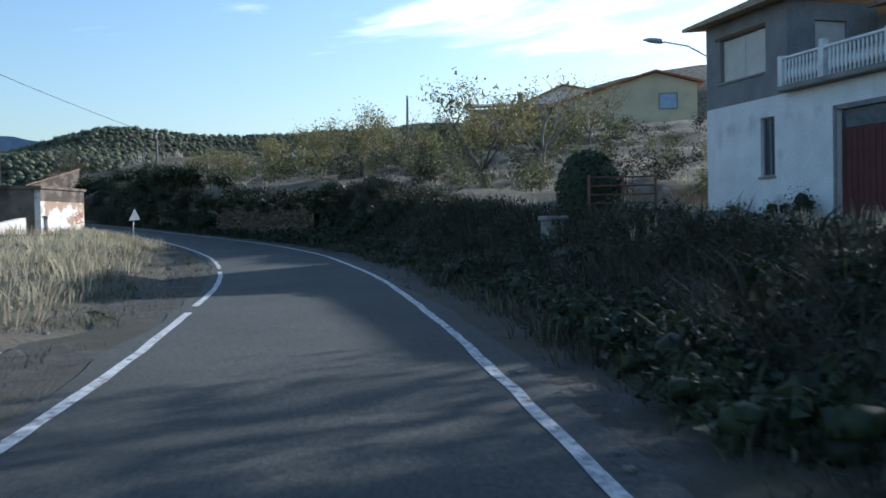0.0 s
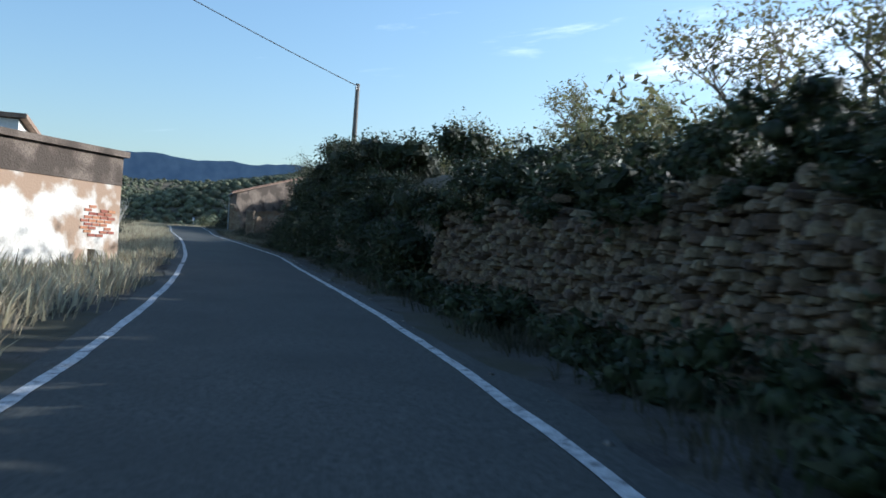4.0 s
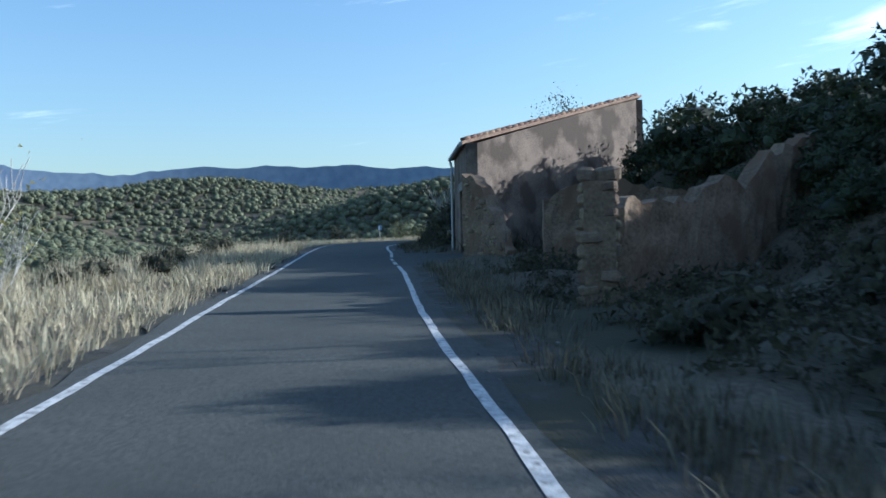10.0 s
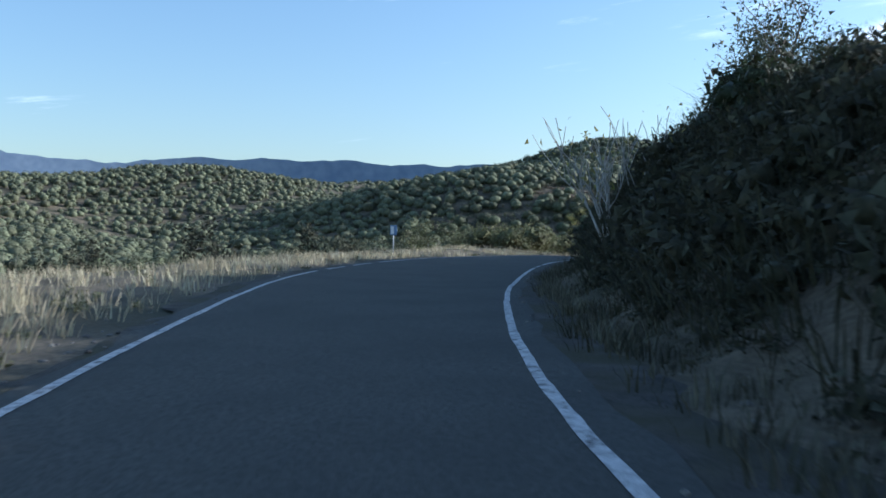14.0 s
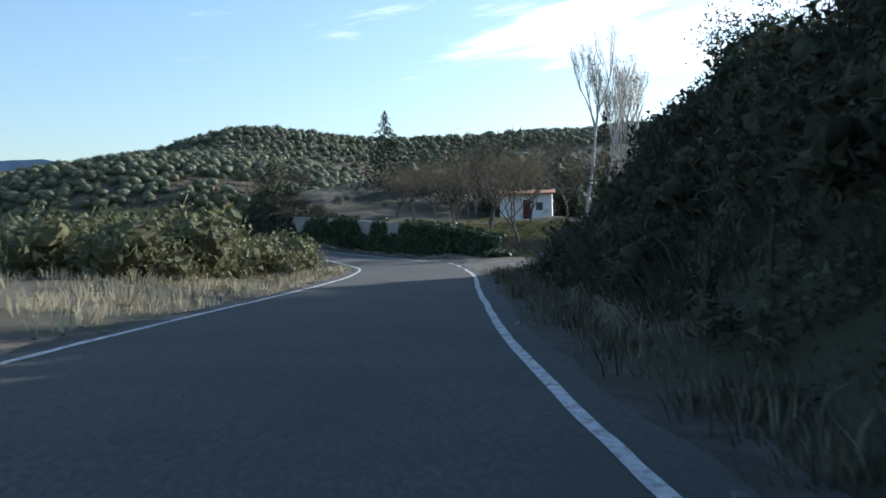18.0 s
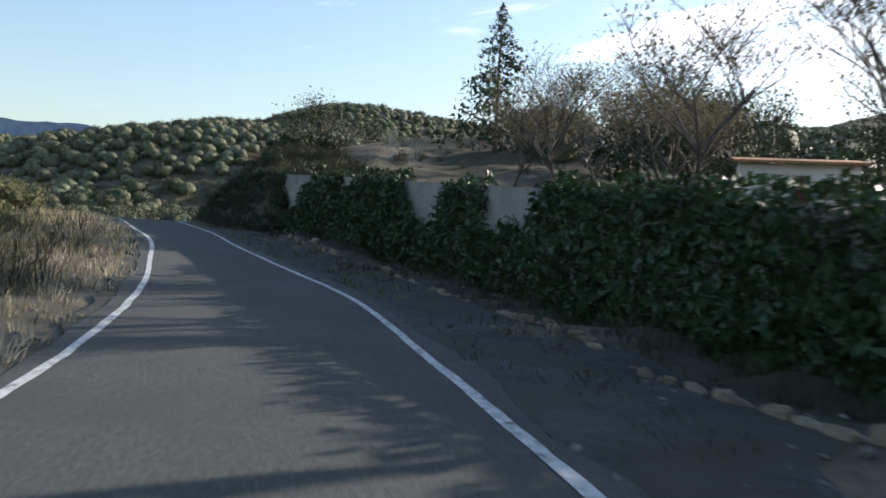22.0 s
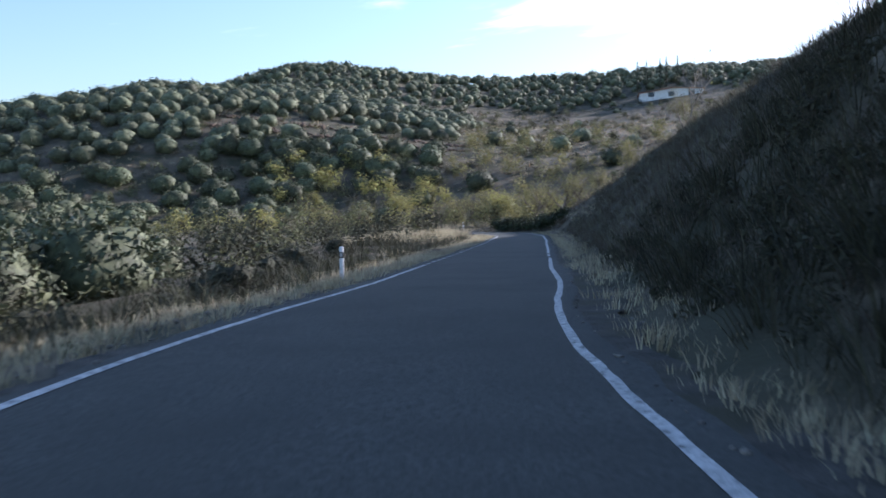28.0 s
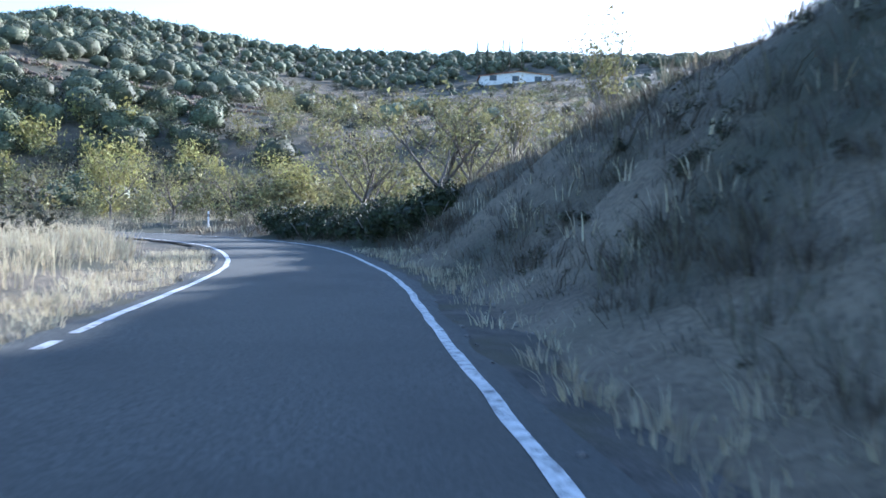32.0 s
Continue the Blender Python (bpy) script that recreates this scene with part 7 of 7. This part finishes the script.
for mat_, k_, lab_ in ((M_OLIVE, 0, "low olive-green scrub on the far terraces"), (M_GREYGRASS, 1, "dry bushes on the far terraces"), (M_SCRUB, 2, "dark low scrub on the far terraces")):
    sel_ = np.arange(1500) % 3 == k_
    scatter("scrub", WEED, np.stack([fx_[sel_], fy_[sel_], ground_z(fx_[sel_], fy_[sel_]) - 0.2, tr_.uniform(0.8, 1.9, sel_.sum()), tr_.uniform(0, 6.28, sel_.sum())], -1), mat_, lab_, "scrub")
# dry grass, rubble and almond bushes on the open terraces
hx_, hy_ = tr_.uniform(-215, -60, 9000), tr_.uniform(400, 612, 9000)
hs_, hd_ = road_coords(hx_, hy_)
open_ = ((hx_ > -137 + 0.05 * (490 - hy_)) | (np.abs(hy_ - 473 - 0.15 * (hx_ + 160)) < 9) | (hy_ < 446)) & (np.abs(hd_) > 12)
open_ &= rumple(hx_, hy_, 16, 61) + 0.4 * rumple(hx_, hy_ * 3, 9, 62) > -0.3
hx_, hy_ = hx_[open_], hy_[open_]
hrows = np.stack([hx_, hy_, ground_z(hx_, hy_) - 0.05, tr_.uniform(1.1, 2.2, len(hx_)), tr_.uniform(0, 6.28, len(hx_))], -1)
scatter("dry_grass", dry, hrows[::2], M_DRYGRASS, "tall bleached grass on the open terraces", "grass")
scatter("dry_grass", dry, hrows[1::2], M_FIELD, "reddish brown stubble on the open terraces", "grass")
rx_ = tr_.uniform(-190, -132, 420)
ry_ = 473 + 0.15 * (rx_ + 160) + tr_.choice([-5.5, 3.0], 420) + tr_.normal(size=420) * 0.9
scatter("rubble", [(ICO1[0] * [1.0, 0.8, 0.7], ICO1[1])], np.stack([rx_, ry_, ground_z(rx_, ry_) + 0.1, tr_.uniform(0.2, 0.65, 420), tr_.uniform(0, 6.28, 420)], -1), M_STONE, "ochre rubble of a fallen terrace wall", "rubble")
thicket(M_YELLOW, 16, -168, -132, 428, 452, 2.3, "yellow-green almond bushes on the terraces", 8)
thicket(M_ALMOND, 46, -136, -88, 425, 500, 2.0, "pale almond bushes on the open field", 8)
thicket(M_HEDGE, 80, -82, -44, 258, 284, 1.9, "dark evergreen thicket behind the hut", 12)
thicket(M_OLIVE, 40, -62, -40, 214, 262, 2.2, "olive-brown thicket beside the terrace", 14)

scrub_stuff("weeds", M_OLIVE, "low green weeds rooted in the broken gutter",
            [(s_, table(EDGES, s_, 2) + R_.uniform(0.25, 1.9), R_.uniform(0.1, 0.24), -0.02) for s_ in np.arange(246.0, 270.0, 0.4)], WEED)
scrub_stuff("weeds", M_SCRUB, "small dry weeds all over the cut slope",
            [(s_, table(EDGES, s_, 2) + R_.uniform(1.6, 10.5), R_.uniform(0.1, 0.28), -0.03) for s_ in np.arange(298.0, 376.0, 0.09)], WEED)
scrub_stuff("weeds", M_SCRUB, "small dry weeds on the shaded bank",
            [(s_, table(EDGES, s_, 2) + R_.uniform(1.4, 7.0), R_.uniform(0.12, 0.35), -0.03) for s_ in np.arange(140.0, 210.0, 0.14)], WEED)
scrub_stuff("weeds", M_OLIVE, "small weeds on the verge",
            [(s_, table(EDGES, s_, 1) - R_.uniform(0.8, 6.0), R_.uniform(0.1, 0.3), -0.03) for s_ in np.arange(0.0, 350.0, 0.5)], WEED)

# ---- dry stone wall, its stones last ----
def stone_wall(s0, s1, low, high, seed, limit):
    r = random.Random(seed)
    base = at_road((s0 + s1) / 2, 3.2)
    w = thing("stone_wall", "dry stone retaining wall of rough brown field stones", "wall", base)
    bs = np.arange(s0, s1 + 0.1, 0.5)
    face = lambda q: float(table(EDGES, q, 2)) + 2.02
    made = 0
    s_ = s0
    V, F = [], []
    for i, q in enumerate(bs):
        a, b = road_xy([q], [face(q) + 0.12]), road_xy([q], [face(q) + 0.5])
        z = float(road_z(np.array([q]), np.array([0.0]))[0])
        for (px_, py_), pz_ in ((a, z - 0.2), (a, z + high - 0.4), (b, z + high - 0.4), (b, z - 0.2)):
            V.append((float(px_[0]) - base[0], float(py_[0]) - base[1], pz_ - base[2]))
        if i:
            o = 4 * (i - 1)
            F += [(o + k, o + 4 + k, o + 4 + (k + 1) % 4, o + (k + 1) % 4) for k in range(4)]
    part("earth_core", (V, F), M_EARTH, w)
    rest = []
    h = low
    while h < high:
        rowh = r.uniform(0.065, 0.12)
        s_ = s0 + r.uniform(0, 0.3)
        while s_ < s1:
            wd_ = r.uniform(0.08, 0.18)
            crest = high - 0.15 + 0.25 * math.sin(s_ * 1.3) + 0.15 * math.sin(s_ * 3.1)
            if h < crest and r.random() > 0.03:
                x, y = road_xy([s_ + wd_ / 2], [face(s_) + r.uniform(0.0, 0.22)])
                z = float(road_z(np.array([s_]), np.array([0.0]))[0]) + h + rowh / 2 + r.uniform(-0.05, 0.05)
                turn = radians(heading(s_) + 90) + r.uniform(-0.25, 0.25)
                if limit[0] <= s_ <= limit[1] and made < 295:
                    stone_at(w, float(x[0]) - base[0], float(y[0]) - base[1], z - base[2], wd_ * 1.0, 0.42, rowh * r.uniform(0.85, 1.15), turn, made)
                    made += 1
                else:
                    rest.append((float(x[0]) - base[0], float(y[0]) - base[1], z - base[2], wd_, rowh * r.uniform(0.85, 1.15), turn))
            s_ += wd_ * 0.98
        h += rowh * 0.96
    if rest:
        me = STONES[0]
        tv = np.array([v.co[:] for v in me.vertices])
        tf = [tuple(p.vertices) for p in me.polygons]
        V, F = [], []
        for k, (x, y, z, a, b, t) in enumerate(rest):
            q = tv * (1 + 0.14 * np.sin(np.arange(len(tv)) * (1.3 + k % 7))[:, None]) * np.array([a, 0.42, b])
            c, n = math.cos(t), math.sin(t)
            tilt = 0.2 * math.sin(k * 2.3)
            qx, qz = q[:, 0] - q[:, 2] * tilt, q[:, 2] + q[:, 0] * tilt
            o = len(V)
            V += [(x + i * c - j * n, y + i * n + j * c, z + l) for i, j, l in zip(qx, q[:, 1], qz)]
            F += [tuple(o + i for i in f) for f in tf]
        ob = part("stonework", (V, F), M_STONES, w)
        tagged(ob, kind="stuff")


M_STONES = material("field_stones", (0.075, 0.06, 0.043), (0.19, 0.15, 0.105), 3.0, 30, 0.95, 0.7, spread=0.35, island=True)
stone_wall(39.0, 55.0, -0.05, 1.75, 15, (41.0, 45.5))
stone_wall(66.5, 70.0, 0.2, 1.7, 16, (66, 70))

# loose stones on the shoulder and the bank
rng = np.random.default_rng(55)
pebbles = []
for k in range(6):
    v = ICO1[0] * (1 + 0.4 * rng.uniform(-1, 1, (12, 1))) * np.array([1.0, 0.8, 0.55])
    pebbles.append((v, ICO1[1]))


def gravel(n, s0, s1, d0, d1, size, side, label):
    s = rng.uniform(s0, s1, n)
    d = side * rng.uniform(d0, d1, n) + table(EDGES, s, 1 if side < 0 else 2)
    x, y = road_xy(s, d)
    z = np.maximum(ground_z(x, y), np.where(np.abs(d - table(EDGES, s, 1 if side < 0 else 2)) < 0.3, road_z(s, d), -99))
    scatter("loose_stones", pebbles, np.stack([x, y, z + 0.005, size * rng.uniform(0.4, 1.6, n) ** 1.5, rng.uniform(0, 6.28, n)], -1), M_DARKSTONE, label, "stones")


gravel(900, -5, 84, 0.15, 1.8, 0.03, 1, "loose grey chippings on the shoulder")
gravel(420, 64, 76, 0.1, 1.2, 0.035, 1, "broken pale stones fallen from the wall")
gravel(500, 0, 30, 0.3, 3.0, 0.03, -1, "loose grey chippings on the shoulder")
gravel(1800, 84, 270, 0.2, 1.6, 0.03, 1, "loose grey chippings on the shoulder")
gravel(700, 232, 268, 0.6, 3.4, 0.035, 1, "rough stones in the gutter")
gravel(900, 300, 372, 0.2, 1.2, 0.022, 1, "dark crumbled asphalt and stones at the road edge")
gravel(1800, 120, 350, 0.2, 1.2, 0.03, -1, "loose grey chippings on the shoulder")
gravel(70, 300, 360, 1.6, 8.0, 0.06, 1, "pale stones on the cut slope")
